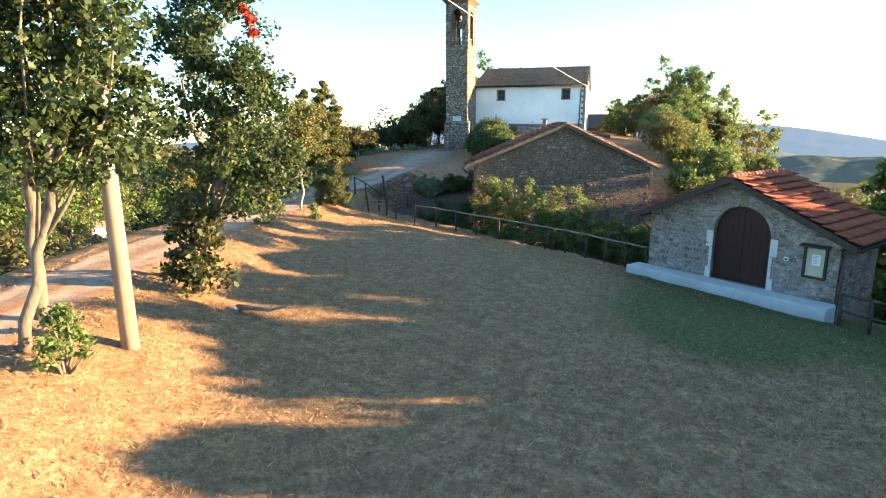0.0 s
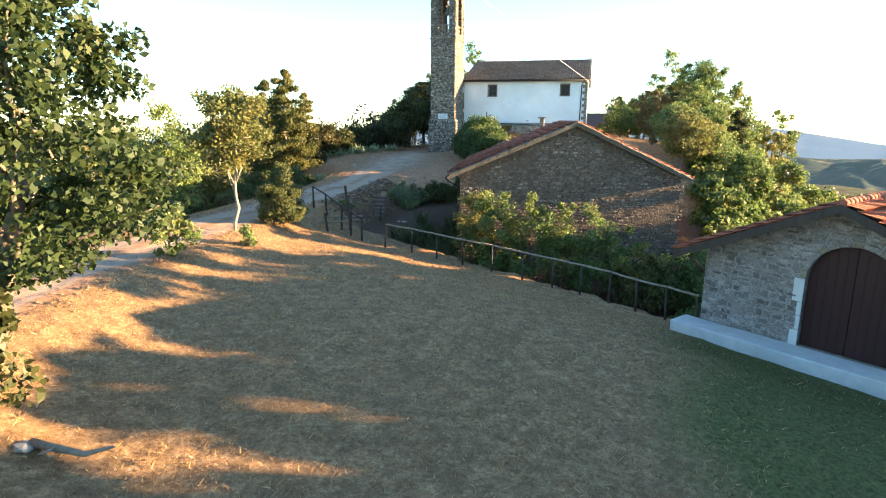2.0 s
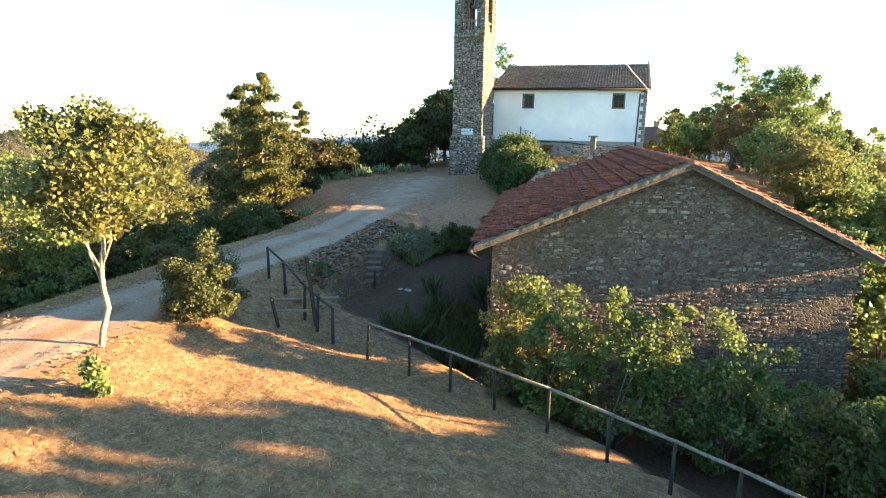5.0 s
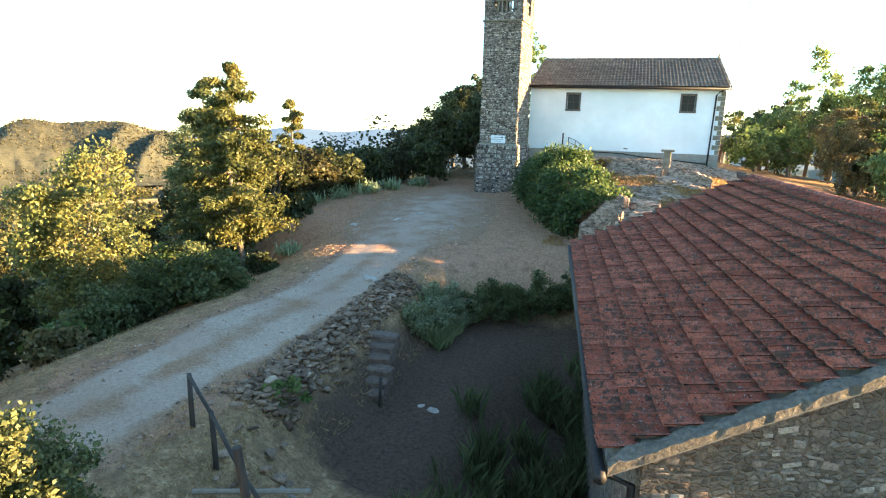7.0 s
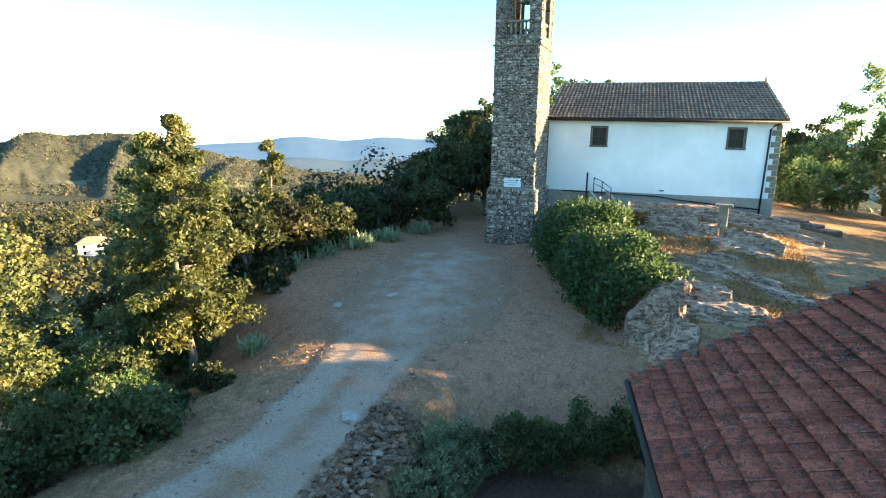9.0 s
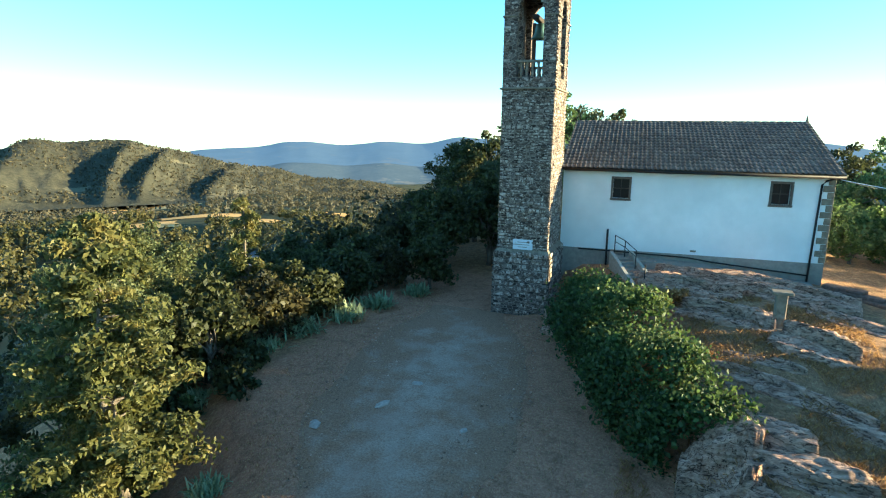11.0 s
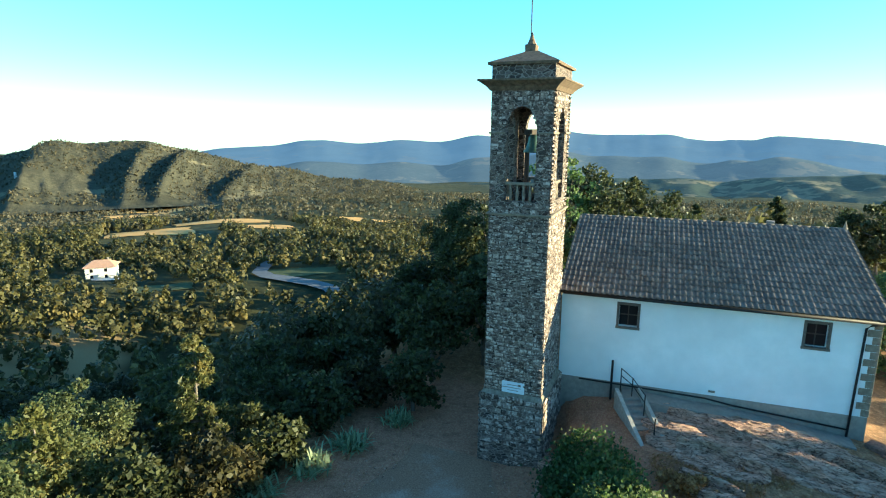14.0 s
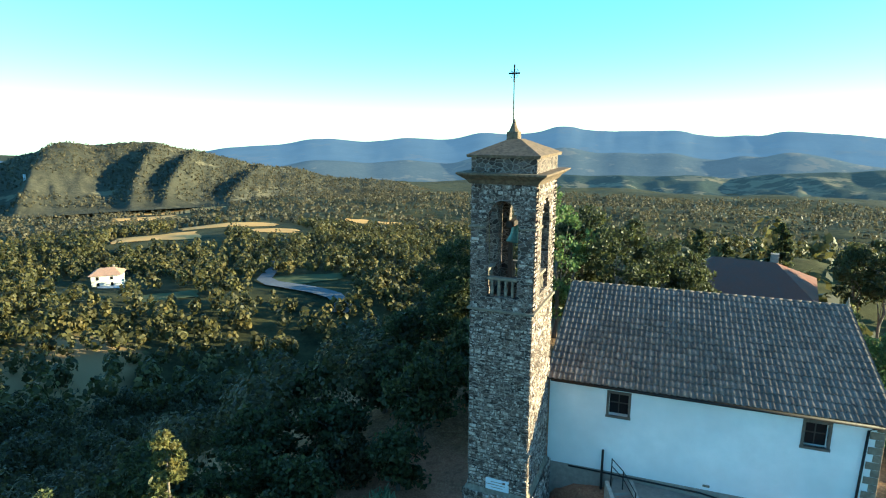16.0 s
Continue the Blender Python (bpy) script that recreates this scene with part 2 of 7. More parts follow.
def ground_material():
    """Dry mown grass, bare earth and far scrub, mixed by broad stains."""
    m, n, l, b = shader("dry_ground", 0.95, 0.0, 0.1)
    v = coords(n, l)
    big, mid_, fine = noise_tex(n, l, v, 0.12, 4), noise_tex(n, l, v, 1.3, 5), noise_tex(n, l, v, 11.0, 8, 0.8)
    tuft, straw = noise_tex(n, l, v, 5.0, 7, 0.8), noise_tex(n, l, v, 24.0, 6, 0.8)
    c = mix(n, l, fit_range(n, l, fine, 0.36, 0.64), (0.15, 0.076, 0.04), (0.54, 0.31, 0.158))
    c = mix(n, l, fit_range(n, l, mid_, 0.42, 0.7, 0.0, 0.5), c, (0.36, 0.195, 0.1))
    c = mix(n, l, fit_range(n, l, tuft, 0.52, 0.66, 0.0, 0.8), c, mix(n, l, fit_range(n, l, straw, 0.4, 0.6), (0.32, 0.19, 0.1), (0.8, 0.55, 0.32)))
    c = mix(n, l, fit_range(n, l, tuft, 0.48, 0.34, 0.0, 0.6), c, (0.11, 0.062, 0.036))
    bare = noise_tex(n, l, v, 2.4, 7, 0.72)
    c = mix(n, l, fit_range(n, l, bare, 0.44, 0.58, 0.0, 0.6), c, mix(n, l, fit_range(n, l, straw, 0.35, 0.65), (0.095, 0.056, 0.03), (0.24, 0.145, 0.078)))
    g = mix(n, l, fit_range(n, l, fine, 0.36, 0.64), (0.035, 0.05, 0.016), (0.17, 0.175, 0.065))
    lush = n.new("ShaderNodeAttribute")
    lush.attribute_name = "lush"
    grow = n.new("ShaderNodeMath")
    l.new(lush.outputs["Fac"], grow.inputs[0])
    l.new(fit_range(n, l, big, 0.3, 0.7, -0.35, 0.35), grow.inputs[1])
    c = mix(n, l, fit_range(n, l, grow.outputs[0], 0.3, 0.8, 0.0, 0.92), c, g)
    trod = n.new("ShaderNodeAttribute")
    trod.attribute_name = "trodden"
    worn = n.new("ShaderNodeMath")
    l.new(trod.outputs["Fac"], worn.inputs[0])
    l.new(fit_range(n, l, noise_tex(n, l, v, 0.7, 6, 0.65), 0.3, 0.7, -0.4, 0.4), worn.inputs[1])
    dusty = mix(n, l, fit_range(n, l, fine, 0.32, 0.66), (0.24, 0.1, 0.058), (0.58, 0.3, 0.18))
    dusty = mix(n, l, fit_range(n, l, straw, 0.56, 0.66, 0.0, 0.7), dusty, (0.64, 0.44, 0.31))
    dusty = mix(n, l, fit_range(n, l, noise_tex(n, l, v, 2.1, 7, 0.75), 0.5, 0.62, 0.0, 0.65), dusty, mix(n, l, fit_range(n, l, straw, 0.4, 0.6), (0.1, 0.05, 0.03), (0.27, 0.145, 0.085)))
    c = mix(n, l, fit_range(n, l, worn.outputs[0], 0.25, 0.85, 0.0, 0.85), c, dusty)
    soil = n.new("ShaderNodeAttribute")
    soil.attribute_name = "soil"
    damp = n.new("ShaderNodeMath")
    l.new(soil.outputs["Fac"], damp.inputs[0])
    l.new(fit_range(n, l, mid_, 0.3, 0.7, -0.3, 0.3), damp.inputs[1])
    dark = mix(n, l, fit_range(n, l, fine, 0.3, 0.7), (0.045, 0.026, 0.017), (0.18, 0.105, 0.07))
    c = mix(n, l, fit_range(n, l, damp.outputs[0], 0.3, 0.8), c, dark)
    far = n.new("ShaderNodeVectorMath")
    far.operation = "LENGTH"
    l.new(v, far.inputs[0])
    woods = mix(n, l, fit_range(n, l, noise_tex(n, l, v, 0.05, 8, 0.8), 0.35, 0.65), (0.016, 0.018, 0.008), (0.09, 0.085, 0.036))
    fields = fit_range(n, l, noise_tex(n, l, v, 0.0045, 3, 0.5), 0.60, 0.62)
    near_by = fit_range(n, l, far.outputs["Value"], 300.0, 700.0, 1.0, 0.0)
    part_of = n.new("ShaderNodeMath")
    part_of.operation = "MULTIPLY"
    l.new(fields, part_of.inputs[0])
    l.new(near_by, part_of.inputs[1])
    woods = mix(n, l, part_of.outputs[0], woods, (0.34, 0.23, 0.11))
    c = mix(n, l, fit_range(n, l, far.outputs["Value"], 70.0, 110.0), c, woods)
    l.new(c, b.inputs["Base Color"])
    bumpy(n, l, b, fine, 0.8, 0.06)
    return m


GROUND = ground_material()


def gravel_material():
    """Pale crushed stone that thins out into brown earth at the rim of the track."""
    m, n, l, b = shader("gravel", 0.95, 0.0, 0.15)
    v = coords(n, l)
    fine, mid_, big = noise_tex(n, l, v, 16.0, 7, 0.75), noise_tex(n, l, v, 0.9, 6, 0.62), noise_tex(n, l, v, 0.4, 3)
    c = mix(n, l, fit_range(n, l, fine, 0.3, 0.7), (0.25, 0.162, 0.112), (0.58, 0.41, 0.3))
    c = mix(n, l, fit_range(n, l, big, 0.42, 0.62, 0.0, 0.5), c, (0.36, 0.215, 0.145))
    earth = mix(n, l, fit_range(n, l, fine, 0.3, 0.7), (0.16, 0.08, 0.046), (0.46, 0.26, 0.155))
    at = n.new("ShaderNodeAttribute")
    at.attribute_name = "rim"
    add = n.new("ShaderNodeMath")
    l.new(at.outputs["Fac"], add.inputs[0])
    l.new(fit_range(n, l, mid_, 0.3, 0.7, -0.55, 0.55), add.inputs[1])
    c = mix(n, l, fit_range(n, l, add.outputs[0], 0.2, 0.9), c, earth)
    l.new(c, b.inputs["Base Color"])
    bumpy(n, l, b, fine, 0.7, 0.04)
    return m


GRAVEL = gravel_material()
STONE_TOWER = masonry("tower_stone", [(0.04, 0.029, 0.024), (0.12, 0.09, 0.072), (0.22, 0.17, 0.14), (0.07, 0.052, 0.042)], (0.3, 0.24, 0.195), 4.2, (1, 1, 1.7), 0.6, 0.09)
STONE_HOUSE = masonry("house_stone", [(0.1, 0.066, 0.047), (0.25, 0.173, 0.125), (0.15, 0.102, 0.073), (0.34, 0.252, 0.195)], (0.21, 0.142, 0.098), 8.5, (1, 1, 1.5), 0.7, 0.07)
STONE_BARN = masonry("barn_stone", [(0.2, 0.16, 0.14), (0.34, 0.29, 0.26), (0.26, 0.22, 0.2), (0.4, 0.36, 0.33)], (0.36, 0.32, 0.29), 4.2, (1, 1, 1.5))
DRESSED = plain("dressed_stone", (0.12, 0.092, 0.064), (0.32, 0.26, 0.19), 7.0, 0.9, bump=0.5, dist=0.02)
PALE_WALL = plain("worn_concrete", (0.3, 0.26, 0.21), (0.52, 0.46, 0.38), 7.0, 0.92, bump=0.5, dist=0.02)
PLASTER = plain("white_plaster", (0.74, 0.75, 0.73), (0.82, 0.82, 0.8), 2.0, 0.9, bump=0.15, dist=0.01)
CEMENT = plain("grey_cement", (0.22, 0.19, 0.155), (0.36, 0.31, 0.255), 5.0, 0.9, bump=0.3)
CONCRETE = plain("pale_concrete", (0.5, 0.49, 0.47), (0.62, 0.61, 0.59), 4.0, 0.9, bump=0.2)
TILE_RED = tiles("red_tile", (0.26, 0.06, 0.036), (0.47, 0.13, 0.08), (0.06, 0.042, 0.03), 1.1)
TILE_NEW = tiles("orange_tile", (0.33, 0.085, 0.05), (0.46, 0.14, 0.08), (0.16, 0.07, 0.05), 0.1)
TILE_GREY = tiles("brown_grey_tile", (0.14, 0.108, 0.09), (0.24, 0.19, 0.16), (0.09, 0.078, 0.066), 0.4)
PIECE_TOWER = stones("tower_stones", [(0.035, 0.024, 0.019), (0.27, 0.195, 0.15), (0.065, 0.045, 0.036), (0.42, 0.33, 0.265), (0.1, 0.07, 0.055), (0.19, 0.138, 0.108)], (0.62, 0.5, 0.41), 0.46)
PIECE_HOUSE = stones("house_stones", [(0.12, 0.076, 0.055), (0.37, 0.26, 0.195), (0.19, 0.127, 0.094), (0.52, 0.4, 0.315), (0.27, 0.184, 0.137)], (0.33, 0.24, 0.18), 0.3)
PIECE_BARN = stones("barn_stones", [(0.11, 0.088, 0.075), (0.3, 0.255, 0.225), (0.18, 0.15, 0.13), (0.4, 0.355, 0.325), (0.24, 0.2, 0.18)], (0.4, 0.37, 0.34))
RUBBLE = stones("rubble", [(0.1, 0.055, 0.034), (0.34, 0.2, 0.125), (0.18, 0.105, 0.065), (0.5, 0.33, 0.225)], (0.42, 0.32, 0.24), 0.12)
VERGE = plain("lichened_mortar", (0.05, 0.038, 0.029), (0.22, 0.175, 0.135), 16.0, 0.95, bump=0.9, dist=0.03)
CORNICE = plain("lichened_cornice", (0.07, 0.048, 0.032), (0.24, 0.165, 0.1), 7.0, 0.92, bump=0.6, dist=0.02)
ROCK = rock_material()
GRASS_RUST = leaves("rusty_grass", (0.22, 0.11, 0.04), (0.5, 0.29, 0.11), (0.4, 0.2, 0.08), 0.15)
FIELD = plain("stubble_field", (0.58, 0.31, 0.085), (0.72, 0.41, 0.13), 0.2, 0.95, bump=0.0)
LAWN = plain("far_lawn", (0.06, 0.075, 0.028), (0.12, 0.13, 0.05), 0.2, 0.95, bump=0.0)
TILE_PALE = tiles("pale_tile", (0.45, 0.25, 0.16), (0.6, 0.38, 0.26), (0.3, 0.2, 0.15), 0.2)
TILE_RUST = tiles("rusty_sheet", (0.15, 0.066, 0.046), (0.235, 0.102, 0.068), (0.1, 0.08, 0.07), 0.4)
DOOR_BROWN = plain("dark_brown_paint", (0.03, 0.008, 0.008), (0.045, 0.013, 0.012), 14.0, 0.55, stretch=(1, 1, 0.08), bump=0.1)
WOOD_DARK = plain("dark_wood", (0.03, 0.022, 0.018), (0.075, 0.055, 0.042), 12.0, 0.8, stretch=(1, 1, 0.15))
WOOD_GREY = plain("weathered_wood", (0.16, 0.12, 0.09), (0.32, 0.26, 0.2), 12.0, 0.85, stretch=(1, 1, 0.15))
BARK = plain("bark", (0.09, 0.07, 0.05), (0.22, 0.18, 0.14), 14.0, 0.95, bump=0.9, stretch=(1, 1, 0.3), dist=0.03)
IRON = plain("dark_iron", (0.02, 0.02, 0.022), (0.06, 0.05, 0.045), 20.0, 0.6, 0.6, bump=0.1)
BRONZE = plain("bronze", (0.06, 0.12, 0.1), (0.14, 0.22, 0.18), 16.0, 0.5, 0.7, bump=0.1)
GLASS_DARK, _n, _l, _b = shader("dark_glass", 0.25, 0.0, 0.2)
_b.inputs["Base Color"].default_value = (0.015, 0.013, 0.014, 1)
LEAF_OAK = leaves("oak_leaf", (0.052, 0.088, 0.024), (0.165, 0.228, 0.066), (0.23, 0.225, 0.072))
LEAF_LIGHT = leaves("light_leaf", (0.066, 0.11, 0.032), (0.21, 0.275, 0.088), (0.26, 0.255, 0.09), 0.2)
# one ivy in two tones: shade painted into the first, sunlight into the second
LEAF_IVY_SHADED = leaves("shaded_ivy_leaf", (0.026, 0.044, 0.014), (0.095, 0.135, 0.038), (0.15, 0.17, 0.05), 0.08)
LEAF_IVY_LIT = leaves("lit_ivy_leaf", (0.036, 0.06, 0.017), (0.12, 0.165, 0.042), (0.24, 0.24, 0.066), 0.14)
LEAF_PINE = leaves("pine_needle", (0.05, 0.058, 0.018), (0.165, 0.16, 0.046), (0.25, 0.195, 0.058), 0.16)
LEAF_DARK = leaves("dark_leaf", (0.028, 0.034, 0.012), (0.09, 0.095, 0.032), (0.13, 0.11, 0.038), 0.08)
LEAF_BROWN = leaves("brown_leaf", (0.075, 0.058, 0.024), (0.2, 0.15, 0.06), (0.26, 0.17, 0.07), 0.2)
LEAF_SAGE = leaves("sword_leaf", (0.19, 0.24, 0.12), (0.42, 0.47, 0.27), (0.38, 0.4, 0.22), 0.05)
GRASS_DRY = leaves("dry_grass", (0.28, 0.148, 0.066), (0.64, 0.405, 0.2), (0.45, 0.255, 0.115), 0.1)
GRASS_GREEN = leaves("green_grass", (0.055, 0.068, 0.026), (0.15, 0.165, 0.07), (0.24, 0.2, 0.1), 0.14)
GRASS_PALE = leaves("pale_green_grass", (0.14, 0.165, 0.07), (0.3, 0.32, 0.15), (0.32, 0.3, 0.15), 0.15)
LEAF_FOREST = leaves("forest_leaf", (0.048, 0.045, 0.014), (0.14, 0.122, 0.036), (0.24, 0.18, 0.056), 0.16, 0.11, 0.6)
LEAF_HEDGE = leaves("hedge_leaf", (0.05, 0.062, 0.022), (0.15, 0.165, 0.06), (0.22, 0.2, 0.075), 0.15)
LEAF_FAR = leaves("far_forest_leaf", (0.07, 0.062, 0.034), (0.135, 0.113, 0.06), (0.18, 0.135, 0.066), 0.14, 0.05, 0.4)
LEAF_YELLOW = leaves("yellowing_leaf", (0.075, 0.088, 0.028), (0.195, 0.2, 0.064), (0.27, 0.215, 0.068), 0.2)
LEAF_WEED = leaves("weed_leaf", (0.14, 0.15, 0.075), (0.36, 0.36, 0.2), (0.38, 0.34, 0.18), 0.12)
LEAF_SHADY = leaves("shady_oak_leaf", (0.022, 0.04, 0.014), (0.075, 0.105, 0.036), (0.12, 0.125, 0.042), 0.08)
LEAF_SLOPE = leaves("slope_leaf", (0.026, 0.025, 0.01), (0.085, 0.076, 0.026), (0.15, 0.115, 0.04), 0.12, 0.2, 0.6)
LEAF_RED = leaves("red_leaf", (0.3, 0.03, 0.02), (0.5, 0.08, 0.04), (0.4, 0.1, 0.03), 0.1)
POLE = plain("pale_pole", (0.19, 0.15, 0.115), (0.33, 0.27, 0.21), 8.0, 0.85, stretch=(1, 1, 0.2), bump=0.2)
BIRCH = plain("pale_bark", (0.19, 0.16, 0.12), (0.36, 0.315, 0.245), 10.0, 0.9, bump=0.4)
PAPER = plain("white_paper", (0.74, 0.75, 0.76), (0.8, 0.81, 0.82), 6.0, 0.8, bump=0.0)
MARBLE = plain("white_marble", (0.6, 0.61, 0.63), (0.72, 0.73, 0.75), 4.0, 0.5, bump=0.05)
PINK_METAL = plain("copper_pipe", (0.09, 0.05, 0.04), (0.16, 0.09, 0.07), 10.0, 0.5, 0.5, bump=0.1)
FAR_PLASTER = plain("cream_plaster", (0.68, 0.62, 0.5), (0.78, 0.72, 0.6), 1.0, 0.9, bump=0.0)
ASPHALT = plain("asphalt", (0.12, 0.125, 0.13), (0.2, 0.2, 0.205), 0.6, 0.9, bump=0.0)


# ---- ground, road ----
ROAD_PTS = [(-9.5, -12.0, 2.0), (-13.2, 4.0, 1.6), (-15.6, 10.0, 1.5), (-17.4, 16.0, 1.4), (-18.9, 24.0, 1.3), (-19.3, 31.0, 1.35), (-19.1, 38.0, 1.55), (-19.9, 46.0, 2.1), (-21.0, 54.0, 2.5), (-22.4, 62.0, 2.6)]
_ry = [p[1] for p in ROAD_PTS]
road_x = lambda y: np.interp(y, _ry, [p[0] for p in ROAD_PTS])
road_z = lambda y: np.interp(y, _ry, [p[2] for p in ROAD_PTS])
VIEW_O = (-13.7, 38.7, 19.0)         # the height over the hill from which the far ridges are laid out


def ridge_profile(az, pts):
    """Angle of a skyline, in degrees, along the bearing."""
    return np.mean([np.interp(np.asarray(az) + k, [p[0] for p in pts], [p[1] for p in pts]) for k in (-0.7, -0.35, 0.0, 0.35, 0.7)], axis=0)


NEAR_RIDGE = [(-110, -4.2), (-80, -3.4), (-66, -3.1), (-60, -2.9), (-58.2, -2.2), (-57.2, -2.05), (-56.3, -1.4), (-53.8, -1.62), (-52.2, -1.5), (-49.6, -1.35), (-48.6, -1.6), (-47, -2.0), (-45, -2.5), (-42.3, -3.1), (-39.8, -3.8), (-37.3, -3.85), (-35.2, -4.5), (-33, -4.9), (-28.8, -5.15), (-26.5, -5.5), (-22, -6.9), (-16, -8.2), (-10, -9)]
FAR_RIDGE = [(-110, -3.0), (-60, -2.8), (-45, -2.4), (-43, -2.0), (-40.5, -1.9), (-38, -1.75), (-36, -1.35), (-34, -1.25), (-32, -1.45), (-30.3, -1.6), (-26.5, -1.2), (-23, -1.4), (-22, -1.3), (-19.4, -0.7), (-17, -0.85), (-14, -0.75), (-12.2, -0.1), (-10.9, -0.1), (-9.3, -0.5), (-5.8, -0.55), (-1.4, -0.45), (0.4, -0.85), (2.3, -1.0), (4, -0.75), (5.1, -0.95), (6.9, -0.45), (9, -0.55), (11, -0.7), (14, -1.0), (17, -1.5), (20, -2.0), (40, -2.2), (120, -3)]
EAST_HILL = [(-30, -7.0), (-20, -5.6), (-14, -4.9), (-10.7, -4.7), (-6, -4.45), (-1, -4.5), (3.5, -4.5), (7.7, -3.9), (11, -3.6), (14, -3.5), (17, -3.3), (21, -3.4), (30, -4.0), (60, -4.6), (110, -5)]


def height(x, y):
    x, y = np.asarray(x, float), np.asarray(y, float)
    # meadow, a little dished
    z = 0.35 + 0.035 * np.clip(-x, -6, 14) + 0.0 * y
    z = z - 0.02 * np.clip(x - 4, 0, 30)
    z = z - 0.75 * smooth01(1 - (21.9 - 0.55 * (x + 0.4) - y) / 6.0) * smooth01((x + 16.5) / 3.0)
    # the cart track and the bank below it
    rx, rz = road_x(y), road_z(y)
    d = x - rx
    bank = 4.9 - 1.7 * smooth01((y - 7) / 5) + 0.9 * value_noise(y * 0.35, y * 0.0 + 3.0, 4) - 1.0 * smooth01((y - 20) / 8)
    z = z + (rz - z) * smooth01(1 - (d - 1.6) / bank)
    # the yard below the track, beside the house
    yard = smooth01((y - 29) / 2.5) * smooth01(1 - (y - 39.8) / 2.4) * smooth01((x + 16.8) / 1.6)
    z = z + (-0.1 + 0.02 * (y - 30) - z) * yard
    # the hollow behind the fence, between barn and house
    fence_y = 21.9 - 0.55 * (x + 0.4)
    hollow = smooth01((y - fence_y - 0.4) / 2.0) * smooth01((x + 14) / 3) * smooth01(1 - (y - 36) / 4)
    z = z + (np.minimum(z, -1.3 - 0.12 * np.clip(x + 6, 0, 30)) - z) * hollow
    # the knoll that bears the church
    z = z + (2.1 + 0.05 * (y - 45) - z) * smooth01((y - 40.0) / 4.0) * smooth01((x + 20.5) / 2.0)
    edge = -17.0 + 0.42 * (57.5 - y)
    up = smooth01((y - 41.5) / 4.0) * smooth01((x - edge + 0.3) / 1.3)
    knoll = 3.2 + 0.13 * np.clip(y - 45, 0, 8) + 0.02 * np.clip(y - 53, 0, 6) + 0.25 * smooth01((x - edge) / 4) - 0.13 * np.clip(x + 9, 0, 30)
    z = z + (knoll - z) * up
    # fall of the hill: to the west of the track, and to the east
    west = np.clip(-(x - rx) - 2.6 - 4.4 * smooth01((y - 42) / 6) + 2.4 * smooth01((y - 57) / 6), 0, None)
    z = z - 0.4 * np.clip(west, 0, 12) - 0.62 * np.clip(west - 12, 0, 45) - 0.12 * np.clip(west - 57, 0, 120)
    east = np.clip(x - 7 + 6.0 * smooth01((y - 26) / 8) - 4.5 * smooth01((y - 48) / 8), 0, None) * smooth01((y - 18) / 10)
    z = z - 0.5 * np.clip(east, 0, 50) - 0.1 * np.clip(east - 60, 0, 120)
    north = np.clip(y - 76, 0, None)
    z = z - 0.28 * np.clip(north, 0, 110)
    z = z + 0.05 * value_noise(x * 0.8, y * 0.8, 1) + 0.025 * value_noise(x * 2.3, y * 2.3, 2)
    # far country: the floor of the valley
    dx, dy = x - VIEW_O[0], y - VIEW_O[1]
    r, az = np.hypot(dx, dy), np.degrees(np.arctan2(dx, dy))
    rough_ = value_noise(x * 0.006, y * 0.006, 5) * 8 + value_noise(x * 0.02, y * 0.02, 6) * 3
    floor_ = -42 - 0.075 * np.clip(r - 250, 0, 2600) + rough_ * smooth01((r - 130) / 250)
    z = np.where(r > 90, z + (floor_ - z) * smooth01((r - 90) / 140), z)
    # an unseen wooded spur, added behind the church to shade the near valley
    z = z + 27 * np.exp(-((x - 22) / 42) ** 2 - ((y - 182) / 24) ** 2)
    return z


GRID = 20.0 * np.sinh(6.31 * np.linspace(-1, 1, 350))
GRID_C = (-12.0, 32.0)
GRID_Z = height(*np.meshgrid(GRID + GRID_C[0], GRID + GRID_C[1]))


def lie(x, y):
    """Height of the ground sheet itself at a place."""
    n = len(GRID)
    u, v = np.asarray(x, float) - GRID_C[0], np.asarray(y, float) - GRID_C[1]
    i, j = np.clip(np.searchsorted(GRID, u) - 1, 0, n - 2), np.clip(np.searchsorted(GRID, v) - 1, 0, n - 2)
    fx, fy = (u - GRID[i]) / (GRID[i + 1] - GRID[i]), (v - GRID[j]) / (GRID[j + 1] - GRID[j])
    return (GRID_Z[j, i] * (1 - fx) + GRID_Z[j, i + 1] * fx) * (1 - fy) + (GRID_Z[j + 1, i] * (1 - fx) + GRID_Z[j + 1, i + 1] * fx) * fy


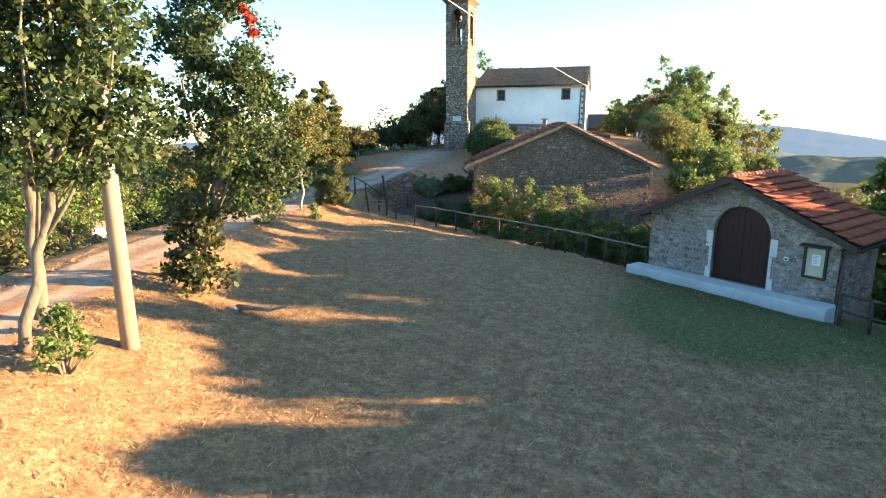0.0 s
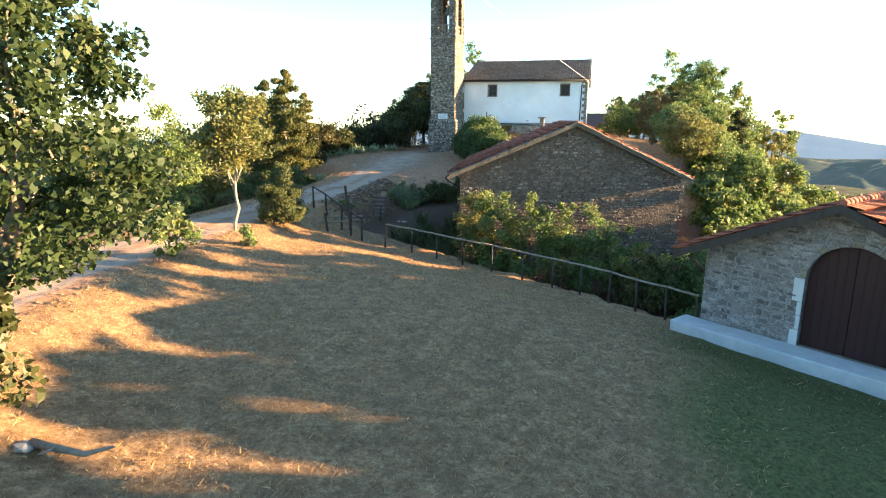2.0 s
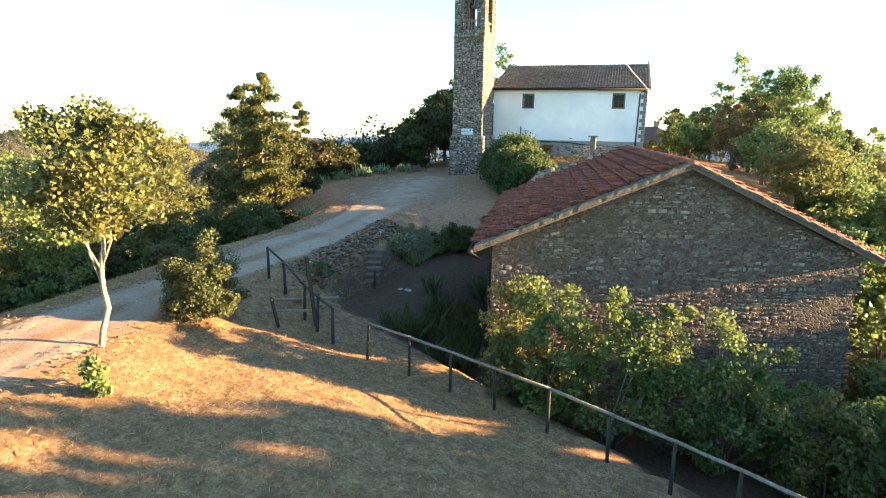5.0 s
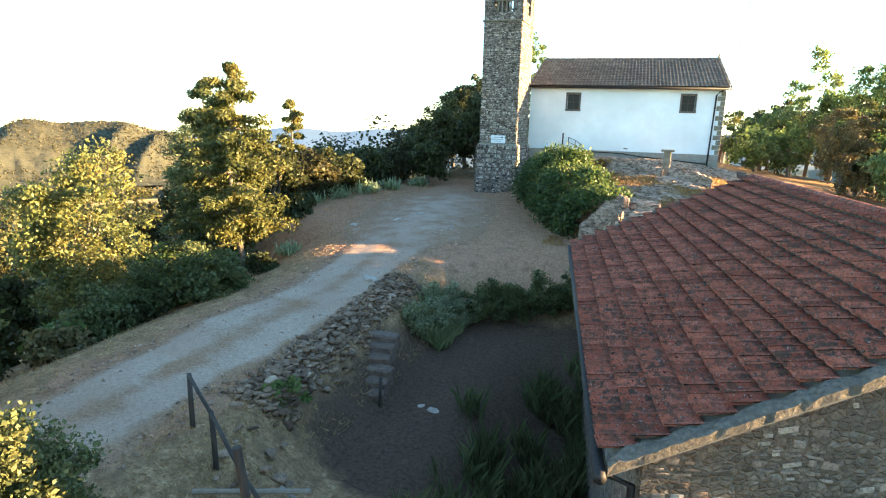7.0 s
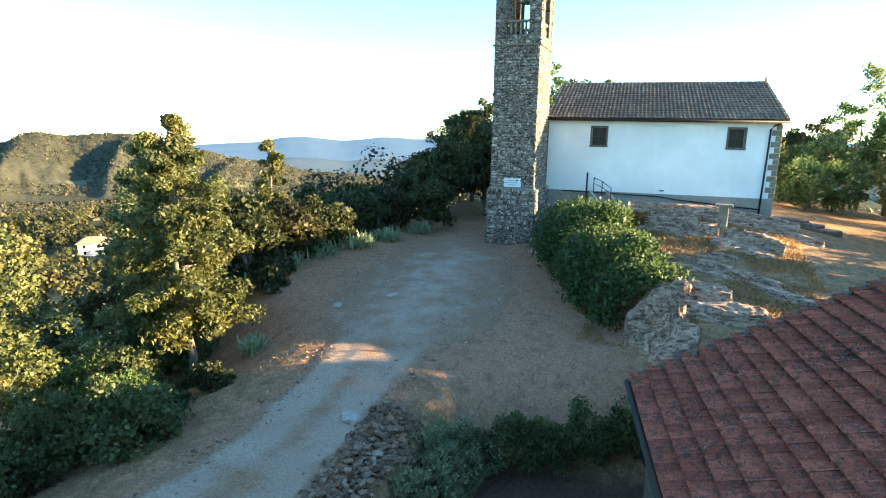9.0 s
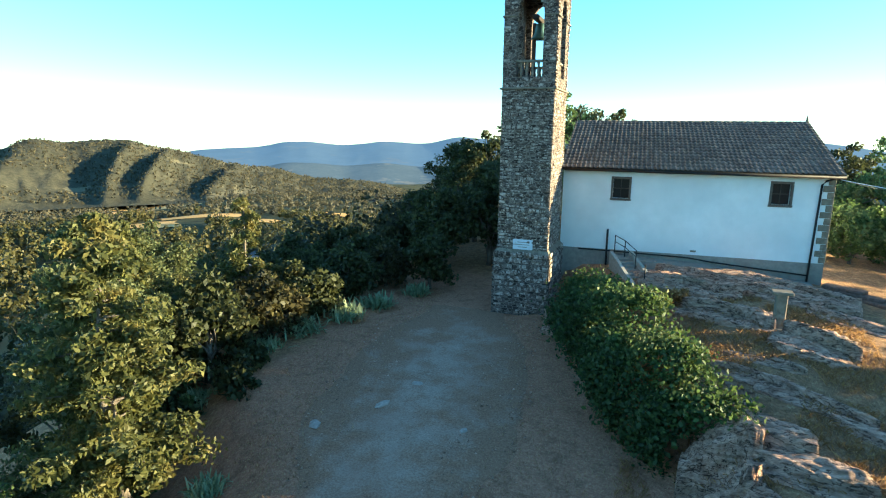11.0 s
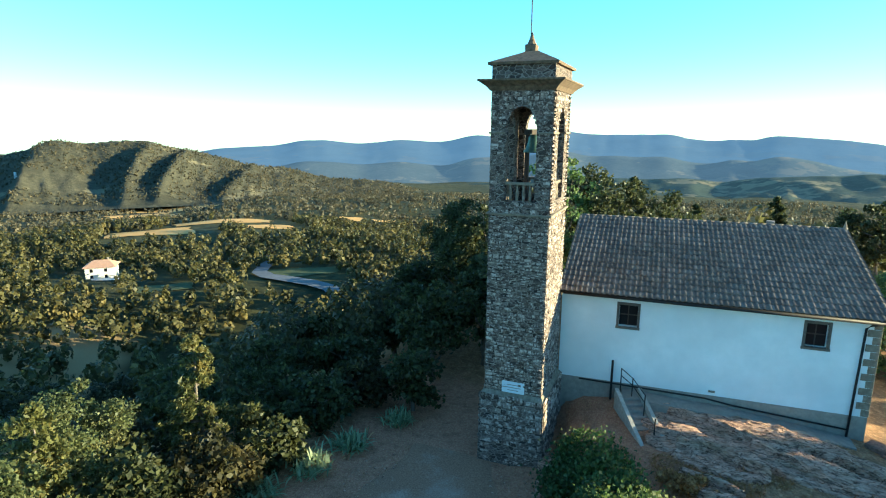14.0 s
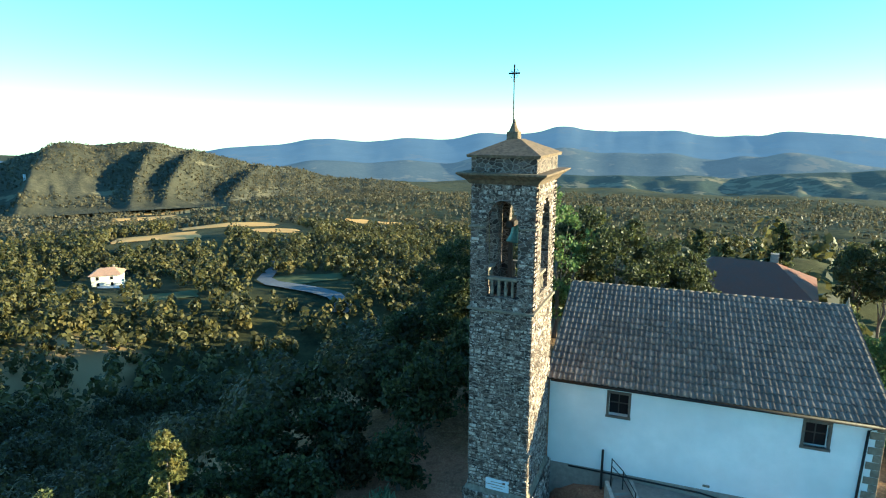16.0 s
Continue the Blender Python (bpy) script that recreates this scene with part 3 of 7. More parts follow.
def build_ground():
    n = len(GRID)
    gx, gy = np.meshgrid(GRID + GRID_C[0], GRID + GRID_C[1])
    gz = GRID_Z
    i = np.arange(n * n).reshape(n, n)
    f = np.stack([i[:-1, :-1], i[:-1, 1:], i[1:, 1:], i[1:, :-1]], -1).reshape(-1, 4)
    me = mesh_from("ground", np.stack([gx, gy, gz], -1).reshape(-1, 3), f, GROUND)
    me.polygons.foreach_set("use_smooth", [True] * len(me.polygons))
    # damp dark soil in the yard and the hollow; greener grass before the barn and below the fence
    fence_y = 21.9 - 0.55 * (gx + 0.4)
    soil = smooth01((gy - np.maximum(fence_y + 0.3, 28.6)) / 1.2) * smooth01((41.3 - gy) / 1.0) * smooth01((gx + 17.0) / 1.1) * smooth01((4 - gx) / 3)
    soil = np.maximum(soil, smooth01((gy - fence_y - 0.2) / 0.8) * smooth01((30 - gy) / 2) * smooth01((gx + 11) / 2) * smooth01((4 - gx) / 3))
    lush = smooth01((gx + 3.8) / 4.5) * smooth01((gy - 9.5) / 4) * smooth01((fence_y - gy + 0.5) / 0.8)
    # dusty earth worn bare by feet and wheels beside the track and on the plateau
    trodden = smooth01((gy - 40.0) / 3.0) * smooth01((gx + 27.5) / 2.0) * smooth01((-11.0 - gx) / 2.0) * smooth01((66 - gy) / 4)
    trodden = np.maximum(trodden, smooth01((gy - 27) / 3.0) * smooth01((42 - gy) / 2.0) * smooth01((gx - road_x(gy) + 2.6) / 1.0) * smooth01((road_x(gy) + 2.6 - gx) / 0.8))
    for nm, val in (("soil", soil), ("lush", lush), ("trodden", trodden)):
        at = me.attributes.new(nm, "FLOAT", "POINT")
        at.data.foreach_set("value", val.ravel().astype(np.float32))
    return tagged(new("ground", me), "dry mown meadow and wooded hills beyond", "ground", kind="structure")


build_ground()


def slope_material(name, wood_dark, wood_light, meadow, meadow_part, size, haze=0.0, haze_tint=(0.04, 0.065, 0.1)):
    """Wooded mountain side: a fine grain of crowns, broad darker stands, pale clearings; haze painted as a glow."""
    m, n, l, b = shader(name, 0.95, 0.0, 0.05)
    v = coords(n, l)
    crowns, stands = noise_tex(n, l, v, size * 12, 6, 0.75), noise_tex(n, l, v, size * 1.6, 5, 0.6)
    c = mix(n, l, fit_range(n, l, crowns, 0.35, 0.65), wood_dark, wood_light)
    c = mix(n, l, fit_range(n, l, stands, 0.45, 0.62, 0.0, 0.55), c, wood_dark)
    open_, edge = noise_tex(n, l, v, size * 0.9, 4, 0.65), noise_tex(n, l, v, size * 5, 4, 0.6)
    both = n.new("ShaderNodeMath")
    both.operation = "MULTIPLY_ADD"
    l.new(edge, both.inputs[0])
    both.inputs[1].default_value = 0.25
    l.new(open_, both.inputs[2])
    c = mix(n, l, fit_range(n, l, both.outputs[0], 0.76 - meadow_part, 0.80 - meadow_part, 0.0, 0.85), c, meadow)
    l.new(c, b.inputs["Base Color"])
    bumpy(n, l, b, crowns, 0.6, 2.0)
    if haze:
        # haze of the many kilometres to a far range, mixed in as glow
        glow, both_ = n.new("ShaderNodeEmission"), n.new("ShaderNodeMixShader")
        l.new(mix(n, l, fit_range(n, l, stands, 0.4, 0.62, 0.0, 0.3), haze_tint, tuple(q * 0.72 for q in haze_tint)), glow.inputs[0])
        both_.inputs[0].default_value = haze
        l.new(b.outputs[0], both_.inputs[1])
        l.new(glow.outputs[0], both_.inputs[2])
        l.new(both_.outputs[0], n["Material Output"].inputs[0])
    return m


SLOPE_NEAR = slope_material("near_ridge_woods", (0.055, 0.052, 0.034), (0.11, 0.1, 0.064), (0.2, 0.17, 0.1), 0.03, 0.012)
# distance haze is put into the bluish tones and glow of these three
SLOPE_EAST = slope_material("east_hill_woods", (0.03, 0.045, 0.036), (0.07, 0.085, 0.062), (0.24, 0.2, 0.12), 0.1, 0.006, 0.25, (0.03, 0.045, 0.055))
SLOPE_MID = slope_material("hazy_chain_woods", (0.12, 0.155, 0.175), (0.165, 0.195, 0.21), (0.29, 0.26, 0.22), 0.08, 0.0045, 0.6, (0.038, 0.052, 0.066))
SLOPE_FAR = slope_material("haze_blue_range", (0.19, 0.265, 0.34), (0.225, 0.3, 0.375), (0.3, 0.3, 0.3), 0.06, 0.003, 0.8, (0.042, 0.066, 0.098))


def crease(x, y, seed):
    """Sharp-crested noise in 0..1: spurs with ravines between them."""
    a = 1 - np.abs(value_noise(x, y, seed))
    return 0.6 * a * a + 0.28 * (1 - np.abs(value_noise(x * 2.1 + 5, y * 2.1, seed + 1))) ** 2 + 0.12 * (1 - np.abs(value_noise(x * 4.7, y * 4.7 + 3, seed + 2)))


NEAR_SPURS = ((-56.4, 36, 3.6, 0.5), (-48.5, 26, 2.6, 0.55), (-45.6, 26, 2.6, 0.55), (-40.0, 22, 3.2, 0.7), (-60.5, 16, 2.5, 0.6))


def ridge_height(az, r):
    """The near ridge: its crest at 1250 m, spurs that slant down its face with one steep side."""
    floor_ = -42 - 0.075 * np.clip(r - 250, 0, 2600)
    top = VIEW_O[2] + 1250 * np.tan(np.radians(ridge_profile(az, NEAR_RIDGE) + 0.06 * value_noise(az * 1.1, az * 0 + 1, 8)))
    s = np.clip((r - 800) / 450, 0, 1)
    z = floor_ + (top - floor_) * (0.35 * s + 0.65 * s ** 1.5) * smooth01(s * 6)
    for a0, amp, right, left in NEAR_SPURS:
        u = az - (a0 - 3.2 * (1 - s)) + 0.25 * value_noise(r * 0.012, az * 0 + a0, 15)
        z = z + amp * np.where(u > 0, np.exp(-u / right), np.exp(u / left)) * (s * (1 - s) * 4) ** 0.8 * 0.8
    z = z + 5 * (crease(az * 0.75, r * 0.008, 31) - 0.5) * s * (1 - s) * 4 + 1.2 * value_noise(az * 5, r * 0.07, 33) * smooth01(s * 6)
    return np.where(r > 1250, top - (r - 1250) * 0.5, z)


def east_height(az, r):
    floor_ = -42 - 0.075 * np.clip(r - 250, 0, 2600)
    top = VIEW_O[2] + 1800 * np.tan(np.radians(ridge_profile(az, EAST_HILL) + 0.12 * value_noise(az * 0.35, az * 0 + 1, 18)))
    s = np.clip((r - 750) / 1050, 0, 1)
    z = floor_ - 25 + (top - floor_ + 25) * smooth01(s * 1.02) + 34 * (crease(az * 0.22 + r * 0.0012, r * 0.0025, 51) - 0.55) * np.sqrt(s * (1 - s)) * 2
    return np.where(r > 1800, top - (r - 1800) * 0.4, z)


def chain_height(dist, base, lower, seed, deep):
    def fn(az, r):
        ang = ridge_profile(az, FAR_RIDGE) - lower + (0.35 * value_noise(az * 0.14 + seed, az * 0 + 1, seed) + 0.1 * value_noise(az * 0.5, az * 0, seed + 5) if lower else 0.03 * value_noise(az * 1.3, az * 0, seed))
        top = VIEW_O[2] + dist * np.tan(np.radians(ang))
        s = np.clip((r - base) / (dist - base), 0, 1)
        low = -250.0
        z = low + (top - low) * (0.5 * s + 0.5 * s * s) + deep * (crease(az * 0.5 + r * 0.0011, r * 0.004, seed + 20) - 0.5) * np.sqrt(s * (1 - s)) * 2
        return np.where(r > dist, top - (r - dist) * 0.5, z)
    return fn


def build_range(label, az0, az1, step, radii, fn, material):
    """A mountain range laid out in bearings and distances round the hill."""
    az, r = np.meshgrid(np.arange(az0, az1, step), radii)
    z = fn(az, r)
    x, y = VIEW_O[0] + r * np.sin(np.radians(az)), VIEW_O[1] + r * np.cos(np.radians(az))
    h, w = az.shape
    i = np.arange(h * w).reshape(h, w)
    f = np.stack([i[:-1, :-1], i[:-1, 1:], i[1:, 1:], i[1:, :-1]], -1).reshape(-1, 4)
    me = mesh_from("backdrop", np.stack([x, y, z], -1).reshape(-1, 3), f, material)
    me.polygons.foreach_set("use_smooth", [True] * len(me.polygons))
    tagged(new("backdrop", me), label, "mountains", kind="structure")


build_range("wooded near ridge with steep spurs", -100, -8, 0.25, np.arange(790, 1300, 13.0), ridge_height, SLOPE_NEAR)
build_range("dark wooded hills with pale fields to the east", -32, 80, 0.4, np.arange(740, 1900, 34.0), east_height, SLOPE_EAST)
build_range("foothills with pale clearings in painted blue-green haze", -100, 90, 0.45, np.arange(1900, 2900, 50.0), chain_height(2800, 1900, 2.0, 22, 5.0), SLOPE_MID)
build_range("long mountain range on the horizon in painted blue haze", -100, 90, 0.3, np.arange(2500, 4480, 75.0), chain_height(4300, 2500, 0.0, 9, 6.0), SLOPE_FAR)


def build_road():
    ys = np.arange(-11.5, 57, 0.2)
    k = 23
    vs, rim = [], []
    for y in ys:
        w = 1.6 + 0.18 * float(value_noise(np.array(y * 0.7), np.array(2.0), 3)) + 2.0 * float(smooth01((y - 41) / 6.0)) * float(smooth01((58 - y) / 8.0))
        for a in np.linspace(-1, 1, k):
            x = float(road_x(y)) + a * w
            rut = -0.025 * math.exp(-((abs(a) - 0.45) / 0.16) ** 2)
            vs.append((x, y, float(lie(x, y)) + 0.06 * (1 - abs(a) ** 5) + rut - 0.012))
            far_end = float(smooth01((y - 41) / 4))
            strip = max(0.8 * math.exp(-(a / 0.24) ** 2), 1.15 * float(smooth01((abs(a) - 0.62) / 0.3)))
            rim.append(max(strip * (1 - far_end) + far_end * (0.3 + 0.8 * abs(a)), float(smooth01((y - 51) / 5))))
    m = len(ys)
    i = np.arange(m * k).reshape(m, k)
    f = np.stack([i[:-1, :-1], i[:-1, 1:], i[1:, 1:], i[1:, :-1]], -1).reshape(-1, 4)
    me = mesh_from("road", vs, f, GRAVEL)
    me.polygons.foreach_set("use_smooth", [True] * len(me.polygons))
    at = me.attributes.new("rim", "FLOAT", "POINT")
    at.data.foreach_set("value", rim)
    tagged(new("road", me), "pale grey gravel cart track", "road", kind="structure")


build_road()


# ---- trees, bushes and grass ----
def leaf_quads(centres, size, flat=0.0, rng=G, long=1.5):
    """Small pointed leaves, one quad each, turned at random round the centres."""
    c = np.asarray(centres, float)
    n = len(c)
    a = rng.normal(size=(n, 3))
    a[:, 2] *= 1 - flat
    a /= np.linalg.norm(a, axis=1)[:, None]
    b = np.cross(a, rng.normal(size=(n, 3)))
    b /= np.linalg.norm(b, axis=1)[:, None] + 1e-9
    s = (size * rng.uniform(0.6, 1.4, n))[:, None]
    bend = np.cross(a, b) * s * 0.25
    v = np.stack([c - a * s * long / 2, c + b * s * 0.5 + bend, c + a * s * long / 2, c - b * s * 0.5 + bend], 1)
    f = np.arange(n * 4).reshape(n, 4)
    return v.reshape(-1, 3), f


def clumps(centres, spread, per, rng=G):
    """Points gathered round each centre."""
    c = np.repeat(np.asarray(centres, float), per, 0)
    s = np.repeat(np.asarray(spread, float) * np.ones(len(centres)), per)[:, None]
    d = rng.normal(size=c.shape)
    d /= np.linalg.norm(d, axis=1)[:, None] + 1e-9
    return c + d * s * (rng.uniform(0, 1, (len(c), 1)) ** 0.45) * np.array([1, 1, 0.75])


def crown_centres(count, radius, low, high, rng, ragged=0.25, top=0.65):
    """Clump centres of a broad crown: mostly near its skin, with an uneven outline."""
    out = []
    bumps = rng.normal(size=(7, 3))
    bumps /= np.linalg.norm(bumps, axis=1)[:, None]
    while len(out) < count:
        d = rng.normal(size=3)
        d /= np.linalg.norm(d)
        r = rng.uniform(0.25, 1.0) ** 0.5
        r *= 1 - ragged * max(0.0, float((bumps @ d).max()) - 0.45) * 1.8
        z = (d[2] * r * 0.5 + 0.5)
        w = radius * (1.0 if z < top else 1 - 0.45 * (z - top) / (1 - top))
        out.append((d[0] * r * w, d[1] * r * w, low + (high - low) * z))
    return np.array(out)


def wood(bm, base, tip, r0, r1, rng, bend=0.12, steps=5, sides=7):
    """A tapered, slightly crooked limb."""
    base, tip = Vector(base), Vector(tip)
    ln = (tip - base).length
    off = Vector(rng.normal(size=3)) * bend * ln * 0.35
    path = []
    for i in range(steps + 1):
        t = i / steps
        path.append(base.lerp(tip, t) + off * math.sin(t * math.pi) + Vector(rng.normal(size=3)) * 0.012 * ln * (0 < t < 1))
    tube(bm, path, [r0 + (r1 - r0) * i / steps for i in range(steps + 1)], sides)
    return path


def broad_tree(name, place, tall, radius, low, trunk_r, leaf, label, seed, count=70, per=70, leaf_size=0.11, spread=0.5, lean=(0, 0), ragged=0.25, group="", bark=None, limbs=9, sink=0.15, top=0.65):
    rng = np.random.default_rng(seed)
    z = float(lie(place[0], place[1])) if len(place) < 3 else place[2]
    th = empty(name, pose(place[0], place[1], z - sink, 0, 0, 0), label, "tree", group)
    bm = bmesh.new()
    fork = low + (tall - low) * 0.45
    axis = wood(bm, (0, 0, 0), (lean[0], lean[1], fork), trunk_r, trunk_r * 0.55, rng, 0.06, 8, 10)
    cen = crown_centres(count, radius, low, tall, rng, ragged, top) + np.array([lean[0], lean[1], 0])
    for c in cen[rng.permutation(count)[:limbs]]:
        k = axis[int(rng.integers(3, len(axis)))]
        wood(bm, k, tuple(c), trunk_r * 0.38, 0.015, rng, 0.2, 5, 5)
    part("trunk", bm, bark or BARK, th, smooth=True)
    pts = clumps(cen, spread * rng.uniform(0.55, 1.3, count), int(per * 1.32), rng)
    v, f = leaf_quads(pts, leaf_size * 0.87, rng=rng)
    cr = new("crown", mesh_from("crown", v, f, leaf))
    cr.parent = th
    return th


def cone_tree(name, place, tall, radius, low, trunk_r, leaf, label, seed, tiers=13, arms=8, per=55, leaf_size=0.12, group="", sink=0.15, gap=0.0):
    """A conifer: whorls of drooping boughs that shorten towards the tip."""
    rng = np.random.default_rng(seed)
    z = float(lie(place[0], place[1])) if len(place) < 3 else place[2]
    th = empty(name, pose(place[0], place[1], z - sink, 0, 0, 0), label, "tree", group)
    bm = bmesh.new()
    wood(bm, (0, 0, 0), (0, 0, tall * 0.98), trunk_r, 0.02, rng, 0.02, 8, 9)
    cen, spr = [], []
    for i in range(tiers):
        t = i / (tiers - 1)
        h = low + (tall - low) * t
        reach = radius * (1 - t) ** 0.65 * (1.0 if t > 0.12 else 0.75) + 0.12
        for j in range(max(4, int(arms * (1 - 0.4 * t)))):
            a = 6.283 * (j / arms) + i * 1.3 + rng.uniform(-0.5, 0.5)
            h = low + (tall - low) * min(0.99, max(0.0, t + rng.uniform(-0.6, 0.6) / tiers))
            q = reach * rng.uniform(0.45, 1.15)
            if gap and rng.uniform() < gap:
                continue
            tip = (math.cos(a) * q, math.sin(a) * q, h + q * rng.uniform(-0.18, 0.12))
            wood(bm, (0, 0, h), tip, 0.03 + trunk_r * 0.2 * (1 - t), 0.01, rng, 0.08, 3, 4)
            for s in np.linspace(0.42 if gap else 0.35, 1.0, max(2, int(2 + q * (1.3 if gap else 1.6)))):
                cen.append((tip[0] * s, tip[1] * s, h + (tip[2] - h) * s))
                spr.append((0.14 + 0.15 * radius * (1 - 0.5 * t) * rng.uniform(0.6, 1.3)) * (0.92 if gap else 1.0))
    part("trunk", bm, BARK, th, smooth=True)
    pts = clumps(np.array(cen), np.array(spr), per, rng)
    v, f = leaf_quads(pts, leaf_size, rng=rng, long=2.2)
    cr = new("crown", mesh_from("crown", v, f, leaf))
    cr.parent = th
    return th


def bush(name, place, size, leaf, label, seed, count=26, per=90, leaf_size=0.07, spread=0.28, category="bush", group="", sink=0.05):
    """A low shrub: stems from the ground and leaf clumps over an uneven mound."""
    rng = np.random.default_rng(seed)
    z = float(lie(place[0], place[1])) if len(place) < 3 else place[2]
    th = empty(name, pose(place[0], place[1], z - sink), label, category, group)
    cen = []
    while len(cen) < count:
        d = rng.normal(size=3)
        d /= np.linalg.norm(d)
        r = rng.uniform(0.2, 1.0) ** 0.45
        cen.append((d[0] * size[0] * r, d[1] * size[1] * r, size[2] * (0.12 + 0.88 * abs(d[2] * r)) * rng.uniform(0.85, 1.1)))
    cen = np.array(cen)
    bm = bmesh.new()
    for c in cen[:: max(1, count // 9)]:
        wood(bm, (c[0] * 0.15, c[1] * 0.15, 0), tuple(c), 0.03, 0.008, rng, 0.15, 3, 5)
        if name.startswith(("oak", "weed", "thicket")):
            part("stem", bm, BARK, th, smooth=True)
            bm = bmesh.new()
    if bm.verts:
        part("stem", bm, BARK, th, smooth=True)
    pts = clumps(cen, spread * rng.uniform(0.55, 1.3, count), int(per * 1.12), rng)
    pts[:, 2] = np.maximum(pts[:, 2], 0.02)
    v, f = leaf_quads(pts, leaf_size * 1.07, rng=rng)
    cr = new("foliage", mesh_from("foliage", v, f, leaf))
    cr.parent = th
    return th


def rosette(place, size, seed):
    """A clump of stiff strap leaves that rise from one root and bend over at the tips."""
    rng = np.random.default_rng(seed)
    th = empty("spiky_plant", pose(place[0], place[1], float(lie(*place)) - 0.03), "grey-green clump of stiff sword-shaped leaves at the plateau edge", "plant", "spiky plants")
    for nm, n, mat in (("leaf_tuft", 210, LEAF_SAGE), ("dry_leaf", 30, GRASS_DRY)):
        a, out = rng.uniform(0, 6.283, n), rng.uniform(0.1, 1.0, n) ** (0.7 if nm == "leaf_tuft" else 0.2)
        root = np.stack([rng.normal(0, 0.32, n) * size, rng.normal(0, 0.32, n) * size], 1)
        long = size * rng.uniform(0.6, 1.05, n) * (1.0 if nm == "leaf_tuft" else 0.8)
        rings = []
        for t, w in ((0.0, 0.03), (0.45, 0.038), (0.8, 0.024), (1.0, 0.003)):
            reach = long * out * 0.95 * t ** 1.2
            z = long * (t * (1.12 - 0.5 * out) - 0.5 * out * t ** 3) + 0.02
            cx, cy = root[:, 0] + np.cos(a) * reach, root[:, 1] + np.sin(a) * reach
            for e in (-1, 1):
                rings.append(np.stack([cx - np.sin(a) * w * e * size * 1.15, cy + np.cos(a) * w * e * size * 1.15, np.maximum(z, 0.03)], 1))
        v = np.stack(rings, 1).reshape(-1, 3)
        f = (np.array([(0, 1, 3, 2), (2, 3, 5, 4), (4, 5, 7, 6)])[None] + np.arange(n)[:, None, None] * 8).reshape(-1, 4)
        o = new(nm, mesh_from(nm, v, f, mat))
        o.parent = th
    return th


def blades(name, xy, tall, wide, material, label, seed, category="grass", lean=0.35):
    """Standing blades of grass, one narrow triangle pair each, as one object."""
    rng = np.random.default_rng(seed)
    xy = np.asarray(xy, float)
    n = len(xy)
    z = lie(xy[:, 0], xy[:, 1]) - 0.02
    a = rng.uniform(0, 6.283, n)
    h = tall * rng.uniform(0.4, 1.2, n)
    w = wide * rng.uniform(0.6, 1.3, n)
    tip = rng.normal(size=(n, 2)) * lean
    dx, dy = np.cos(a) * w, np.sin(a) * w
    b0 = np.stack([xy[:, 0] - dx, xy[:, 1] - dy, z], 1)
    b1 = np.stack([xy[:, 0] + dx, xy[:, 1] + dy, z], 1)
    m1 = np.stack([xy[:, 0] + dx * 0.7 + tip[:, 0] * h * 0.4, xy[:, 1] + dy * 0.7 + tip[:, 1] * h * 0.4, z + h * 0.6], 1)
    t = np.stack([xy[:, 0] + tip[:, 0] * h, xy[:, 1] + tip[:, 1] * h, z + h], 1)
    v = np.stack([b0, b1, m1, t], 1).reshape(-1, 3)
    return tagged(new(name, mesh_from(name, v, np.arange(n * 4).reshape(n, 4), material)), label, category, kind="stuff")


# ---- bell tower ----
TX, TY = -19.06, 58.55                 # its middle
TOWER = empty("bell_tower", pose(TX, TY, 0), "tall bell tower of rough grey stone beside the church", "bell tower")


def arch_panel(width, z0, z1, ow, oz, spring, apex, thick):
    """A wall with a pointed opening, along x, its outer face at y = 0."""
    bm = bmesh.new()
    h = ow / 2
    curve = [(-h, oz), (-h, spring)]
    for i in range(1, 6):
        t = i / 6
        curve.append((-h * math.cos(t * math.pi / 2) ** 0.9, spring + (apex - spring) * math.sin(t * math.pi / 2)))
    curve.append((0, apex))
    curve += [(-x, z) for x, z in curve[-2::-1]]
    n = len(curve)
    cols = []
    for y in (0.0, thick):
        inner = [bm.verts.new((x, y, z)) for x, z in curve]
        outer = []
        for i, (x, z) in enumerate(curve):
            if i <= 1:
                outer.append(bm.verts.new((-width / 2, y, z)))
            elif i >= n - 2:
                outer.append(bm.verts.new((width / 2, y, z)))
            else:
                outer.append(bm.verts.new((x / h * width / 2, y, z1)))
        bl, br = bm.verts.new((-width / 2, y, z0)), bm.verts.new((width / 2, y, z0))
        ol, orr = bm.verts.new((-h, y, z0)), bm.verts.new((h, y, z0))
        cl, cr = bm.verts.new((-width / 2, y, z1)), bm.verts.new((width / 2, y, z1))
        for i in range(n - 1):
            if i == 1:
                bm.faces.new((outer[1], inner[1], inner[2], outer[2], cl))
            elif i == n - 3:
                bm.faces.new((outer[i], inner[i], inner[i + 1], outer[i + 1], cr))
            else:
                bm.faces.new((outer[i], inner[i], inner[i + 1], outer[i + 1]))
        bm.faces.new((bl, ol, inner[0], outer[0]))
        bm.faces.new((ol, orr, inner[-1], inner[0]))
        bm.faces.new((orr, br, outer[-1], inner[-1]))
        cols.append((inner, outer, bl, br))
    a, b = cols
    for i in range(n - 1):
        bm.faces.new((a[0][i], a[0][i + 1], b[0][i + 1], b[0][i]))
    bm.faces.new((a[0][-1], a[0][0], b[0][0], b[0][-1]))
    bmesh.ops.recalc_face_normals(bm, faces=bm.faces[:])
    return bm


